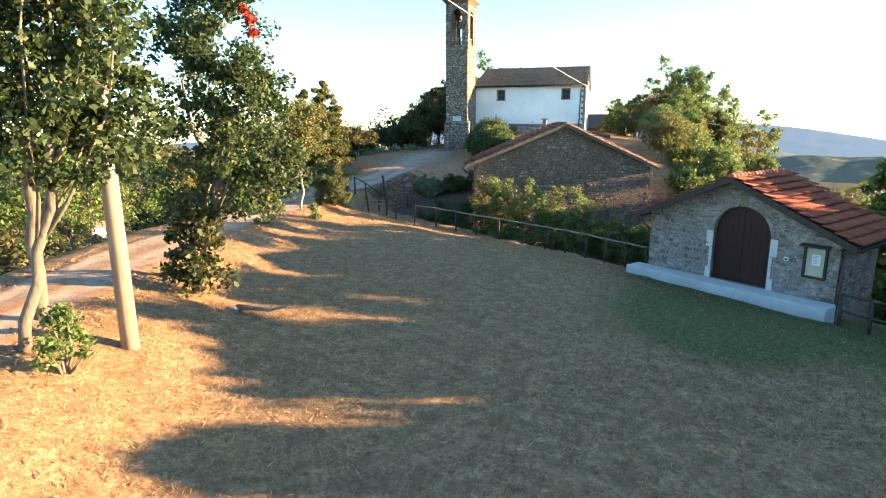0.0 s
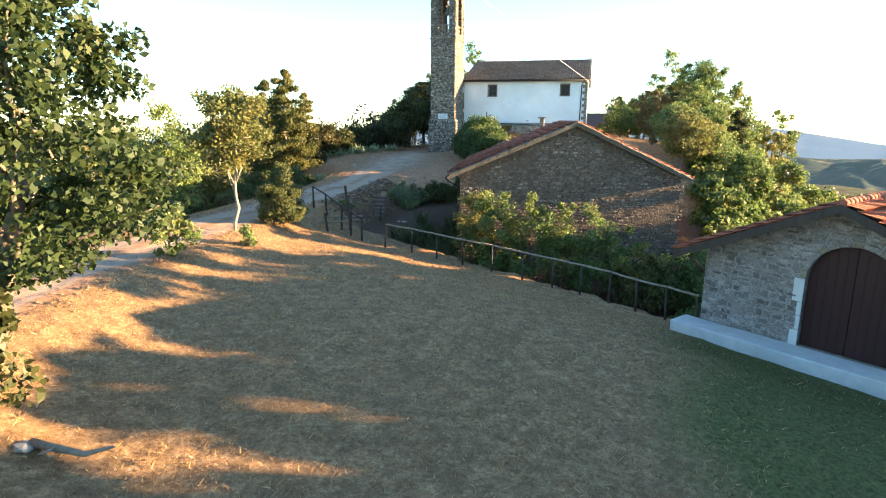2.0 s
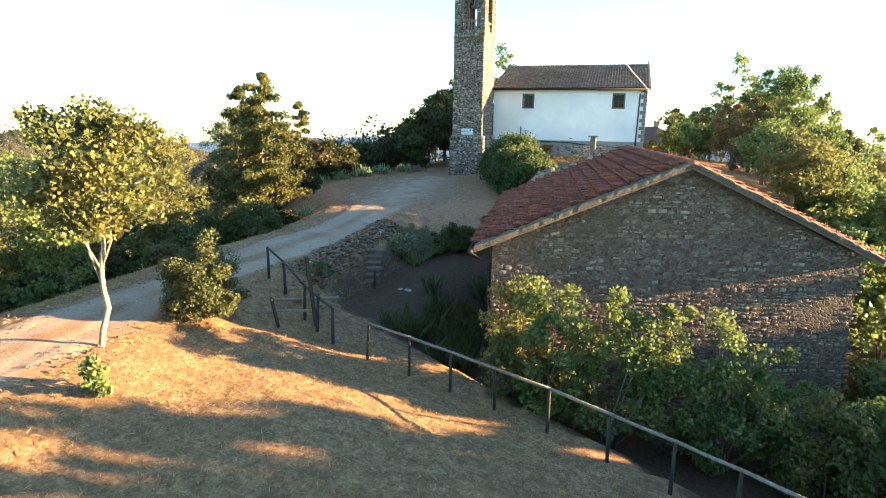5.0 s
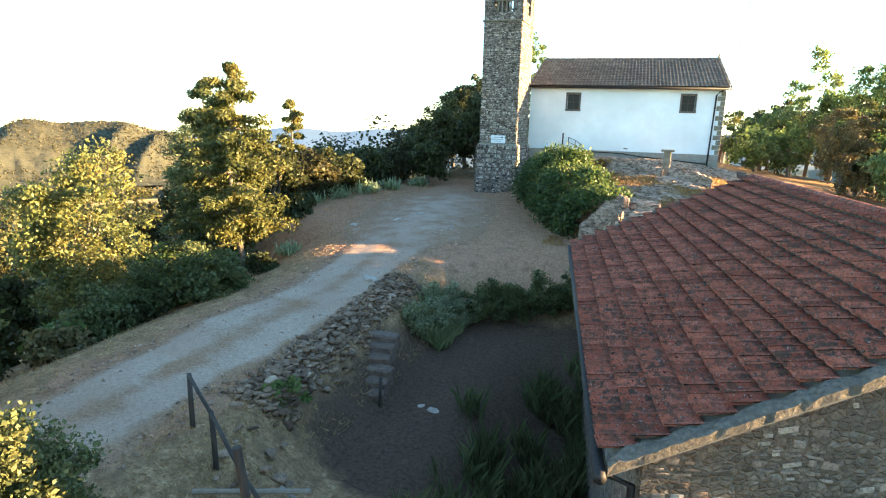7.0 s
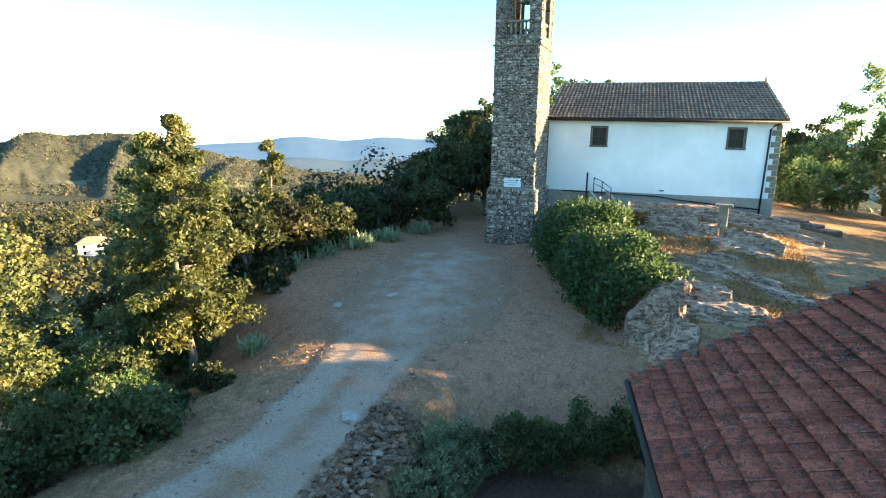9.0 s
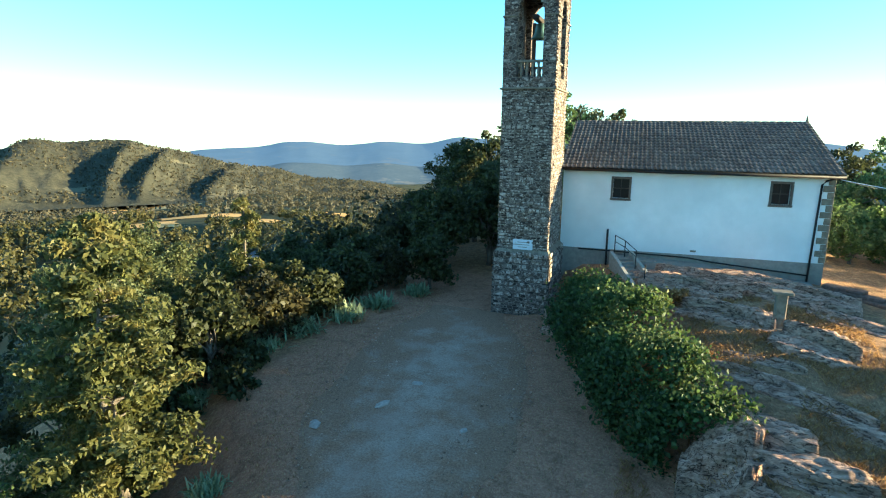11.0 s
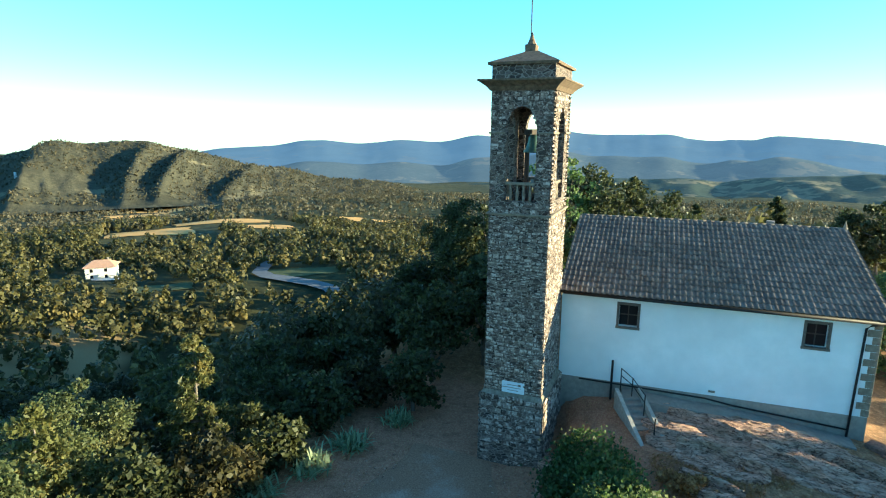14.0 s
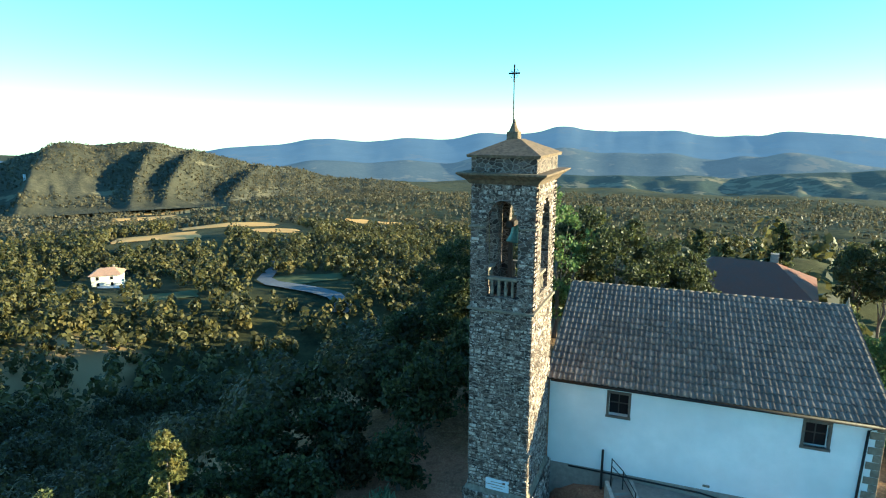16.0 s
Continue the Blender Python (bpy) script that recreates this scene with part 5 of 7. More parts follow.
def barn_front():
    bm = bmesh.new()
    h = DW / 2
    arc = [(DX - h, 0.0), (DX - h, DS)] + [(DX - h * math.cos(i * math.pi / 12), DS + (DT - DS) * math.sin(i * math.pi / 12)) for i in range(1, 12)] + [(DX + h, DS), (DX + h, 0.0)]
    roof = lambda x: BE + (BT - BE) * (1 - abs(x / BW - 0.5) * 2) - 0.02
    for y in (0.0, 0.45):
        inner = [bm.verts.new((x, y, z)) for x, z in arc]
        outer = [bm.verts.new((0, y, 0.0)), bm.verts.new((0, y, DS))] + [bm.verts.new((x0, y, roof(x0))) for x0 in (BW * i / 12 for i in range(1, 12))] + [bm.verts.new((BW, y, DS)), bm.verts.new((BW, y, 0.0))]
        c0, c1 = bm.verts.new((0, y, roof(0))), bm.verts.new((BW, y, roof(BW)))
        n = len(arc)
        for i in range(n - 1):
            q = [outer[i], inner[i], inner[i + 1], outer[i + 1]]
            if i == 1:
                q.append(c0)
            if i == n - 3:
                q.append(c1)
            bm.faces.new(q)
        if y == 0:
            keep = inner
        else:
            for i in range(n - 1):
                bm.faces.new((keep[i], keep[i + 1], inner[i + 1], inner[i]))
    bmesh.ops.recalc_face_normals(bm, faces=bm.faces[:])
    return bm


part("front_wall", barn_front(), STONE_BARN, BARN, "rubble-stone front with pale mortar patches")
for x in (0.0, BW - 0.45):
    part("side_wall", box_bm((x, 0.45, -3.5 if x < 1 else -2.5), (x + 0.45, BD, BE - 0.02)), STONE_BARN, BARN)
bm = bmesh.new()
prism(bm, [(0, -3.5), (0, BE - 0.02), (BW / 2, BT - 0.02), (BW, BE - 0.02), (BW, -3.5)], BD - 0.01, BD + 0.4)
part("back_wall", bm, STONE_BARN, BARN)
part("front_footing", box_bm((0.0, 0.02, -3.0), (BW, 0.4, 0.0)), CEMENT, BARN)
# door leaves, jamb stones
for s in (-1, 1):
    bm = bmesh.new()
    pts = [(0.01, 0.02)] + [(0.01, DT - 0.02)] + [(DW / 2 * math.sin(i * math.pi / 16) - 0.012, DS + (DT - DS) * math.cos(i * math.pi / 16) - 0.012) for i in range(1, 9)] + [(DW / 2 - 0.012, 0.02)]
    prism(bm, [(DX + s * x, z) for x, z in pts], 0.16, 0.23)
    leaf = part("door", bm, DOOR_BROWN, BARN, "dark red-brown painted plank door leaf")
    for i in range(1, 5):
        x = DX + s * i * DW / 10
        top = DS + (DT - DS) * math.sqrt(max(0, 1 - (2 * abs(x - DX) / DW) ** 2)) - 0.03
        part("batten", box_bm((x - 0.006, 0.15, 0.03), (x + 0.006, 0.17, top)), DOOR_BROWN, leaf)
for i in range(13):
    a0, a1 = math.pi * i / 13, math.pi * (i + 1) / 13
    bm = bmesh.new()
    q = []
    for a, rr in ((a0 + 0.01, 0), (a1 - 0.01, 0), (a1 - 0.01, 0.13), (a0 + 0.01, 0.13)):
        q.append((DX - (DW / 2 + rr) * math.cos(a), DS + (DT - DS + rr) * math.sin(a)))
    prism(bm, q, -0.025, 0.2)
    part("arch_stone", bm, STONE_BARN if i % 3 else DRESSED, BARN)
for s in (-1, 1):
    for i, (z0, z1, w) in enumerate(((0.0, 0.42, 0.2), (0.42, 0.8, 0.1), (0.8, 1.15, 0.11), (1.15, 1.75, 0.24))):
        x0 = DX + s * DW / 2
        part("jamb_stone", box_bm((min(x0, x0 + s * w), -0.025, z0 + 0.008), (max(x0, x0 + s * w), 0.2, z1 - 0.008), 0.01), CONCRETE, BARN, "pale dressed jamb stone")
# roof: boarded eaves, fascia and gutter
for s in (0, 1):
    x0, x1 = (-0.62, BW / 2) if s == 0 else (BW + 0.62, BW / 2)
    k = (BT - BE) / (BW / 2)
    z0 = BE - 0.62 * k
    bm = bmesh.new()
    prism(bm, [(x0, z0), (x1, BT), (x1, BT + 0.1), (x0, z0 + 0.1)], -0.62, BD + 0.6)
    part("roof", bm, WOOD_DARK, BARN, "dark boarded roof deck")
    bm = bmesh.new()
    prism(bm, [(x0, z0 - 0.1), (x1, BT - 0.08), (x1, BT + 0.13), (x0, z0 + 0.12)], -0.66, -0.62)
    part("bargeboard", bm, WOOD_DARK, BARN)
    bm = bmesh.new()
    xg = x0 - 0.06 if s == 0 else x0 + 0.06
    tube(bm, [(xg, -0.66, z0 + 0.02), (xg, BD + 0.6, z0 + 0.02)], 0.06, 8)
    part("gutter", bm, IRON, BARN, smooth=True)
bm = bmesh.new()
tube(bm, [(-0.5, -0.1, BE - 0.35), (-0.3, -0.02, BE - 0.5), (-0.06, 0.05, BE - 0.75)], 0.04, 6)
part("pipe_bend", bm, PINK_METAL, BARN, smooth=True)
bm = bmesh.new()
tube(bm, [(BW + 0.6, -0.3, BE - 0.3), (BW + 0.15, -0.06, BE - 0.5), (BW + 0.06, -0.05, -0.9)], 0.04, 6)
part("downpipe", bm, PINK_METAL, BARN, smooth=True)
part("lamp_box", box_bm((5.02, -0.05, 1.12), (5.16, 0.01, 1.24), 0.01), PAPER, BARN, "small white wall box")
part("lamp_hood", box_bm((5.05, -0.06, 1.14), (5.13, -0.045, 1.2)), IRON, BARN)
tagged(part("slab", box_bm((-0.45, -0.8, -0.6), (BW + 0.1, 0.0, 0.02), 0.02), CONCRETE), "pale concrete slab before the barn door", "slab", kind="structure").matrix_basis = BARN.matrix_basis.copy()
BOARD = empty("notice_board", BARN.matrix_basis @ pose(5.95, 0, 1.25), "dark wooden notice board under a small roof on the barn wall", "notice board")
for lo, hi in (((-0.34, -0.1, -0.55), (-0.27, 0.0, 0.5)), ((0.27, -0.1, -0.55), (0.34, 0.0, 0.5)), ((-0.27, -0.1, -0.55), (0.27, 0.0, -0.48)), ((-0.27, -0.1, 0.43), (0.27, 0.0, 0.5))):
    part("frame", box_bm(lo, hi, 0.008), WOOD_DARK, BOARD)
part("hood", box_bm((-0.42, -0.22, 0.5), (0.42, 0.0, 0.56), 0.01, pose(0, 0, 0, 8)), WOOD_DARK, BOARD)
part("back", box_bm((-0.27, -0.03, -0.48), (0.27, -0.002, 0.43)), plain("pale_board", (0.42, 0.38, 0.28), (0.5, 0.46, 0.35), 5.0), BOARD, "pale backing board")
sheet = part("sheet", box_bm((-0.1, -0.04, -0.12), (0.14, -0.032, 0.22)), PAPER, BOARD, "white notice with small print")
for i in range(6):
    part("text_bar", box_bm((-0.07, -0.043, 0.17 - i * 0.045), (0.1 - 0.02 * (i % 3), -0.041, 0.185 - i * 0.045)), CEMENT, sheet)


# ---- fences ----
def ground_at(x, y):
    return float(lie(x, y))


def rail_fence(name, line, gaps, tall, post_r, rails, mat, rail_mat, label, post_label="", lean=3.0):
    """Posts along a line of ground points, with rails bent from post to post."""
    th = empty(name, pose(0, 0, 0), label, "fence")
    rr = random.Random(len(line) * 7 + 1)
    tops = []
    for x, y in line:
        z = ground_at(x, y)
        dx, dy = math.tan(radians(rr.uniform(-lean, lean))) * tall, math.tan(radians(rr.uniform(-lean, lean))) * tall
        bm = bmesh.new()
        tube(bm, [(x, y, z - 0.3), (x + dx / 2, y + dy / 2, z + tall / 2), (x + dx, y + dy, z + tall)], [post_r, post_r * 0.95, post_r * 0.85], 7)
        part("post", bm, mat, th, post_label, True)
        tops.append((Vector((x + dx, y + dy, z + tall)), Vector((x, y, z))))
    for i, (a, b) in enumerate(zip(tops, tops[1:])):
        if i in gaps:
            continue
        for r in rails:
            bm = bmesh.new()
            p, q = a[1].lerp(a[0], r), b[1].lerp(b[0], r)
            off = Vector((0.02, -0.03, 0.03))
            tube(bm, [p + off, p.lerp(q, 0.5) + off + Vector((0, 0, -0.012)), q + off], 0.035, 6)
            part("rail", bm, rail_mat, th, smooth=True)
    return th


FENCE = [(-0.5, 21.8), (-1.3, 22.35), (-2.15, 22.85), (-3.0, 23.35), (-3.95, 23.9), (-4.95, 24.45), (-6.1, 25.05), (-7.4, 25.65), (-8.7, 26.2), (-9.9, 26.55), (-11.1, 26.85), (-12.5, 27.3)]
rail_fence("rail_fence", FENCE, (), 1.03, 0.04, (0.98,), WOOD_DARK, WOOD_GREY, "dark post fence with one thin handrail along the meadow")
rail_fence("rail_fence", [(-13.8, 27.75), (-14.5, 28.05), (-15.1, 28.35), (-16.2, 29.05), (-17.2, 29.6)], (), 1.05, 0.05, (0.97,), WOOD_DARK, WOOD_DARK, "dark wooden fence by the steps to the yard")
rail_fence("rail_fence", [(4.75, 16.55), (5.35, 16.1), (6.0, 15.6), (6.7, 15.1), (7.4, 14.5), (8.2, 13.9)], (), 1.0, 0.05, (0.95, 0.45), WOOD_DARK, WOOD_DARK, "dark wooden fence beyond the barn corner")
GATE = empty("low_fence", pose(-15.2, 27.2, ground_at(-15.2, 27.2)), "low frame of weathered timbers by the yard steps", "fence")
for a, b, r in (((0, 0, 0), (0.1, -0.4, 0.95), 0.05), ((0.9, 0.5, 0), (0.75, 0.35, 2.0), 0.06), ((-0.9, 1.2, 0.35), (0.9, 1.8, 0.45), 0.045), ((-0.6, 0.3, 0.3), (0.8, 0.6, 0.4), 0.045), ((0.2, 2.0, 0.2), (1.1, 1.5, 0.3), 0.04)):
    bm = bmesh.new()
    tube(bm, [a, b], r, 7)
    part("timber", bm, WOOD_GREY if r < 0.05 else WOOD_DARK, GATE)

# ---- loose stones, steps, dry wall ----
def stone_mesh(seed, sub=1):
    """An angular stone about one metre across."""
    rr = np.random.default_rng(seed)
    bm = bmesh.new()
    bmesh.ops.create_icosphere(bm, subdivisions=sub, radius=0.5)
    for v in bm.verts:
        v.co *= 1 + rr.uniform(-0.22, 0.22)
        v.co.z *= 0.9
    me = bpy.data.meshes.new("stone")
    bm.to_mesh(me)
    bm.free()
    me.materials.append(RUBBLE)
    return me


STEP_STONE = plain("worn_stone", (0.07, 0.042, 0.03), (0.24, 0.155, 0.115), 8.0, 0.9, bump=0.6, dist=0.03)
STONES = [stone_mesh(50 + i) for i in range(6)]
PALE_STONE = plain("pale_stone", (0.3, 0.23, 0.18), (0.55, 0.45, 0.37), 9.0, 0.9, bump=0.4)
LOOSE = [stone_mesh(70 + i) for i in range(3)]
for me in LOOSE:
    me.materials[0] = PALE_STONE
WALL = empty("dry_stone_wall", pose(0, 0, 0), "low tumbled dry-stone wall between track and yard", "wall")
wr = random.Random(3)
for i in range(250):
    t = wr.random()
    lvl = wr.random()
    if i < 225:
        y = 31.0 + 8.0 * t
        x = -16.35 - 0.5 * t - lvl * 0.85 + wr.uniform(-0.1, 0.1)
    else:
        y = 28.6 + 2.6 * t
        x = -14.4 - 1.95 * t - lvl * 1.3 + wr.uniform(-0.2, 0.2)
    if 33.7 < y < 35.9 and x > -16.75:
        x -= 0.7
    s = wr.uniform(0.07, 0.22)
    z = ground_at(x, y) + 0.03 + 0.1 * wr.random()
    piece("stone", STONES[i % 6], WALL, Matrix.LocRotScale((x, y, z), Euler((wr.uniform(-0.3, 0.3), wr.uniform(-0.3, 0.3), wr.uniform(0, 6))), (s * 1.6, s * 1.1, s * 0.6)))
STEPS = empty("stone_steps", pose(0, 0, 0), "rough stone steps down from the track to the yard", "steps")
for i in range(6):
    x, y = -15.85 - 0.1 * i, 33.95 + 0.33 * i
    z = 0.34 + 0.17 * i
    part("step", box_bm((-0.36 - 0.05 * (i % 2), -0.2, -0.5), (0.38 + 0.06 * (i % 3), 0.22, 0.0), 0.05, pose(x, y, z, 2 - i % 3, (i % 2) * 2 - 1, 14 - 6 * (i % 3))), STEP_STONE, STEPS, "worn stone slab step")
for i, (x, y, s) in enumerate(((-14.2, 34.2, 0.24), (-14.6, 34.35, 0.16), (-18.25, 38.8, 0.5), (-17.6, 37.9, 0.3), (-21.2, 47.2, 0.45), (-22.6, 45.4, 0.4), (-20.6, 48.8, 0.35), (-18.2, 46.5, 0.25), (-10.9, 9.9, 0.3))):
    o = piece("loose_stone", LOOSE[i % 3], None, Matrix.LocRotScale((x, y, ground_at(x, y) + s * 0.08), Euler((0.2, 0.1, i * 1.1)), (s * 1.5, s, s * 0.5)))
    tagged(o, "pale flat stone lying on bare earth", "stone", "loose stones")
rub = []
rg = np.random.default_rng(21)
for i in range(2600):
    y = rg.uniform(-8, 56)
    e = rg.choice([-1, 1])
    w = 1.5 + 1.4 * float(smooth01((y - 41) / 6.0))
    x = float(road_x(y)) + e * w * rg.uniform(0.55, 1.25)
    rub.append((x, y, rg.uniform(0.02, 0.075)))
rub = np.array(rub)
rz = lie(rub[:, 0], rub[:, 1]) + 0.015
base = np.array([(1, 0, 0), (-0.5, 0.87, 0), (-0.5, -0.87, 0), (0.1, 0.1, 0.8)])
V = (base[None] * rub[:, 2][:, None, None] * rg.uniform(0.6, 1.4, (len(rub), 4, 3)))
V = V + np.stack([rub[:, 0], rub[:, 1], rz], 1)[:, None]
F = (np.array([(0, 1, 3), (1, 2, 3), (2, 0, 3)])[None] + np.arange(len(rub))[:, None, None] * 4).reshape(-1, 3)
tagged(new("road_stones", mesh_from("road_stones", V.reshape(-1, 3), F, ROCK)), "small stones strewn along the gravel track", "gravel", kind="stuff")
# broken stone that slid down between track and yard
n = 900
fy = rg.uniform(30.8, 39.8, n)
fx = np.where(fy < 31, -14.6 - (fy - 28.6) * 0.8, -16.3 - 0.05 * (fy - 31)) - rg.uniform(0, 1.2, n) + rg.normal(0, 0.08, n)
half = rg.uniform(0.025, 0.085, (n, 1, 1)) * np.array([1.5, 1.0, 0.45])
corner = np.array([(-1, -1, -1), (1, -1, -1), (1, 1, -1), (-1, 1, -1), (-1, -1, 1), (1, -1, 1), (1, 1, 1), (-1, 1, 1)], float)
V = corner[None] * half * rg.uniform(0.6, 1.15, (n, 8, 3))
a = rg.uniform(0, 6.283, n)[:, None]
tilt = rg.normal(0, 0.4, n)[:, None]
V = np.stack([V[..., 0] * np.cos(a) - V[..., 1] * np.sin(a), V[..., 0] * np.sin(a) + V[..., 1] * np.cos(a), V[..., 2] + tilt * V[..., 0]], -1)
V = V + np.stack([fx, fy, lie(fx, fy) + 0.03], 1)[:, None]
F = (np.array([(4, 5, 6, 7), (0, 1, 5, 4), (1, 2, 6, 5), (2, 3, 7, 6), (3, 0, 4, 7), (3, 2, 1, 0)])[None] + np.arange(n)[:, None, None] * 8).reshape(-1, 4)
tagged(new("rubble", mesh_from("rubble", V.reshape(-1, 3), F, RUBBLE)), "broken brown stones strewn over the yard bank", "rubble", kind="stuff")
LOG = bmesh.new()
tube(LOG, [(0, 0, 0.06), (0.5, 0.1, 0.08), (1.0, 0.25, 0.07), (1.3, 0.5, 0.16)], [0.07, 0.06, 0.045, 0.02], 7)
tube(LOG, [(0.5, 0.1, 0.08), (0.7, -0.2, 0.2)], [0.03, 0.01], 6)
tagged(part("fallen_branch", LOG, WOOD_GREY, smooth=True), "fallen grey branch on the dry grass", "branch").matrix_basis = pose(-10.9, 10.0, ground_at(-10.9, 10.0), 0, 0, -15)

# ---- rock outcrop before the church ----
def slab_mesh(cx, cy, lx, ly, turn, thick, seed, res=60, steps=1.1):
    """A plate of bedded rock: steep broken edges, low ledges across, pitted top."""
    gx, gy = np.meshgrid(np.linspace(-1.15, 1.15, res), np.linspace(-1.15, 1.15, res))
    a = radians(turn)
    wx = cx + gx * lx * math.cos(a) - gy * ly * math.sin(a)
    wy = cy + gx * lx * math.sin(a) + gy * ly * math.cos(a)
    al, ac = gx * lx, gy * ly
    e = 1 - (np.abs(gx) ** 2.4 + np.abs(gy) ** 2.4) + 0.3 * value_noise(al * 1.3, ac * 1.3 + 9, seed) + 0.12 * value_noise(al * 4, ac * 4, seed + 1)
    top = np.clip(e / 0.09, 0, 1)
    bed = ac * steps + al * 0.2 + 0.7 * value_noise(al * 0.45, ac * 0.8, seed + 2)
    ledge = np.mod(np.floor(bed), 3) / 2 + 0.25 * (bed - np.floor(bed))
    n = 0.35 * value_noise(al * 0.6, ac * 1.1, seed + 3) + 0.2 * value_noise(al * 2.6, ac * 4, seed + 4) + 0.22 * value_noise(al * 7, ac * 9, seed + 5)
    z = lie(wx, wy) - 0.35 + top * (0.35 + thick * (0.75 + 0.3 * n - 0.5 * ledge))
    i = np.arange(res * res).reshape(res, res)
    f = np.stack([i[:-1, :-1], i[:-1, 1:], i[1:, 1:], i[1:, :-1]], -1).reshape(-1, 4)
    return mesh_from("slab", np.stack([wx, wy, z], -1).reshape(-1, 3), f, ROCK)


def outcrop(name, label, plates):
    th = empty(name, pose(0, 0, 0), label, "rock")
    for p in plates:
        o = new("slab", slab_mesh(*p))
        o.parent = th
    return th


outcrop("rock_outcrop", "broad tan-grey bedrock slabs below the church wall", (
    (-10.2, 58.6, 4.2, 1.3, -6, 0.5, 31, 120, 0.9), (-8.2, 57.0, 2.6, 0.9, -16, 0.5, 45, 80, 1.2), (-11.6, 56.6, 1.6, 0.8, -14, 0.6, 33, 70, 1.0),
    (-6.7, 55.2, 1.4, 0.6, -24, 0.36, 32, 60, 1.4), (-13.0, 57.6, 1.0, 0.9, 5, 0.45, 34, 40)))
outcrop("rock_outcrop", "thick undercut rock plates in the dry grass", (
    (-11.0, 53.4, 1.7, 0.75, -15, 0.62, 42, 80, 1.2), (-12.0, 54.9, 1.2, 0.5, -20, 0.4, 46, 50, 1.5)))
outcrop("rock_outcrop", "flat tan slabs among dry rusty grass", (
    (-10.6, 49.3, 1.5, 0.32, -22, 0.3, 40, 60, 1.6), (-9.2, 48.4, 1.5, 0.34, -24, 0.32, 41, 60, 1.6), (-8.0, 47.4, 1.1, 0.28, -22, 0.26, 47, 44, 1.6), (-10.0, 50.4, 1.2, 0.26, -18, 0.22, 48, 44, 1.6), (-11.3, 48.4, 0.8, 0.3, -20, 0.3, 49, 40, 1.4)))
outcrop("rock_outcrop", "grey lichen-stained rock ledge above the house roof", (
    (-10.7, 46.5, 1.5, 0.6, -18, 0.62, 35, 80, 1.1), (-11.5, 45.6, 0.9, 1.0, 24, 1.15, 37, 70, 0.9), (-9.6, 45.4, 1.2, 0.5, -16, 0.34, 36, 50, 1.4), (-11.0, 44.4, 0.7, 0.6, 30, 0.75, 38, 40)))
outcrop("rock_outcrop", "dark rock at the foot of the bell tower", ((-17.0, 55.6, 0.8, 1.2, 10, 0.6, 39, 40), (-17.3, 56.8, 0.6, 0.6, 0, 0.5, 44, 30)))
outcrop("boulder", "rounded grey boulder beneath the stone pillar", ((-8.5, 51.7, 1.35, 0.8, -16, 0.72, 43, 70, 0.6),))
PIL = empty("stone_pillar", pose(-9.35, 52.9, float(lie(-9.35, 52.9)) - 0.05), "short grey stone pillar with a flat cap on the rock", "pillar")
bm = bmesh.new()
add_box(bm, (-0.17, -0.14, -0.4), (0.17, 0.14, 1.28), 0.025)
part("shaft", bm, DRESSED, PIL)
part("cap", box_bm((-0.31, -0.23, 1.28), (0.31, 0.23, 1.38), 0.02), DRESSED, PIL)
part("footing", box_bm((-0.3, -0.26, -0.4), (0.3, 0.26, 0.12), 0.03), DRESSED, PIL)

ENTRY = empty("stone_steps", pose(0, 0, 0), "low stone steps at the corner of the church", "steps")
for i, (x, y, w) in enumerate(((-5.7, 60.3, 0.8), (-5.2, 59.8, 0.9), (-4.7, 59.2, 1.0))):
    part("step", box_bm((-w, -0.3, -0.5), (w, 0.3, 0.0), 0.05, pose(x, y, float(lie(x, y)) + 0.28 - 0.06 * i, 0, 0, -35)), STEP_STONE, ENTRY)
bm = bmesh.new()
tube(bm, [(-15.45, 33.75, float(lie(-15.45, 33.75)) - 0.2), (-15.43, 33.77, float(lie(-15.45, 33.75)) + 0.75)], [0.045, 0.04], 7)
tagged(part("wood_post", bm, WOOD_DARK, smooth=True), "short dark wooden post beside the yard steps", "post")

# ---- pole and overhead cable ----
POLE_TH = empty("utility_pole", pose(-10.5, 6.2, ground_at(-10.5, 6.2)), "pale wooden utility pole standing among the oak leaves", "pole")
bm = bmesh.new()
tube(bm, [(0, 0, -0.4), (0, 0, 5.0), (0, 0, 10.7)], [0.17, 0.145, 0.1], 14)
part("shaft", bm, POLE, POLE_TH, smooth=True)
part("crossarm", box_bm((-0.5, -0.05, 10.4), (0.5, 0.05, 10.5), 0.01), WOOD_DARK, POLE_TH)
bm = bmesh.new()
c0, c1 = Vector((-10.5, 6.2, ground_at(-10.5, 6.2) + 10.5)), SQUINT @ Vector((CX1 + 0.1, CY0 - 0.35, 9.0))
tube(bm, [c0.lerp(c1, i / 24) - Vector((0, 0, 0.5 * 4 * (i / 24) * (1 - i / 24) * 0.5)) for i in range(25)], 0.013, 5)
tagged(part("overhead_cable", bm, PAPER), "pale overhead cable from the pole to the church", "cable")
bm = bmesh.new()
c2 = Vector((9.0, 84.0, 7.2))
tube(bm, [c1.lerp(c2, i / 16) - Vector((0, 0, 1.2 * 4 * (i / 16) * (1 - i / 16) * 0.5)) for i in range(17)], 0.012, 5)
tagged(part("overhead_cable", bm, IRON), "dark overhead cable leaving the church corner", "cable")


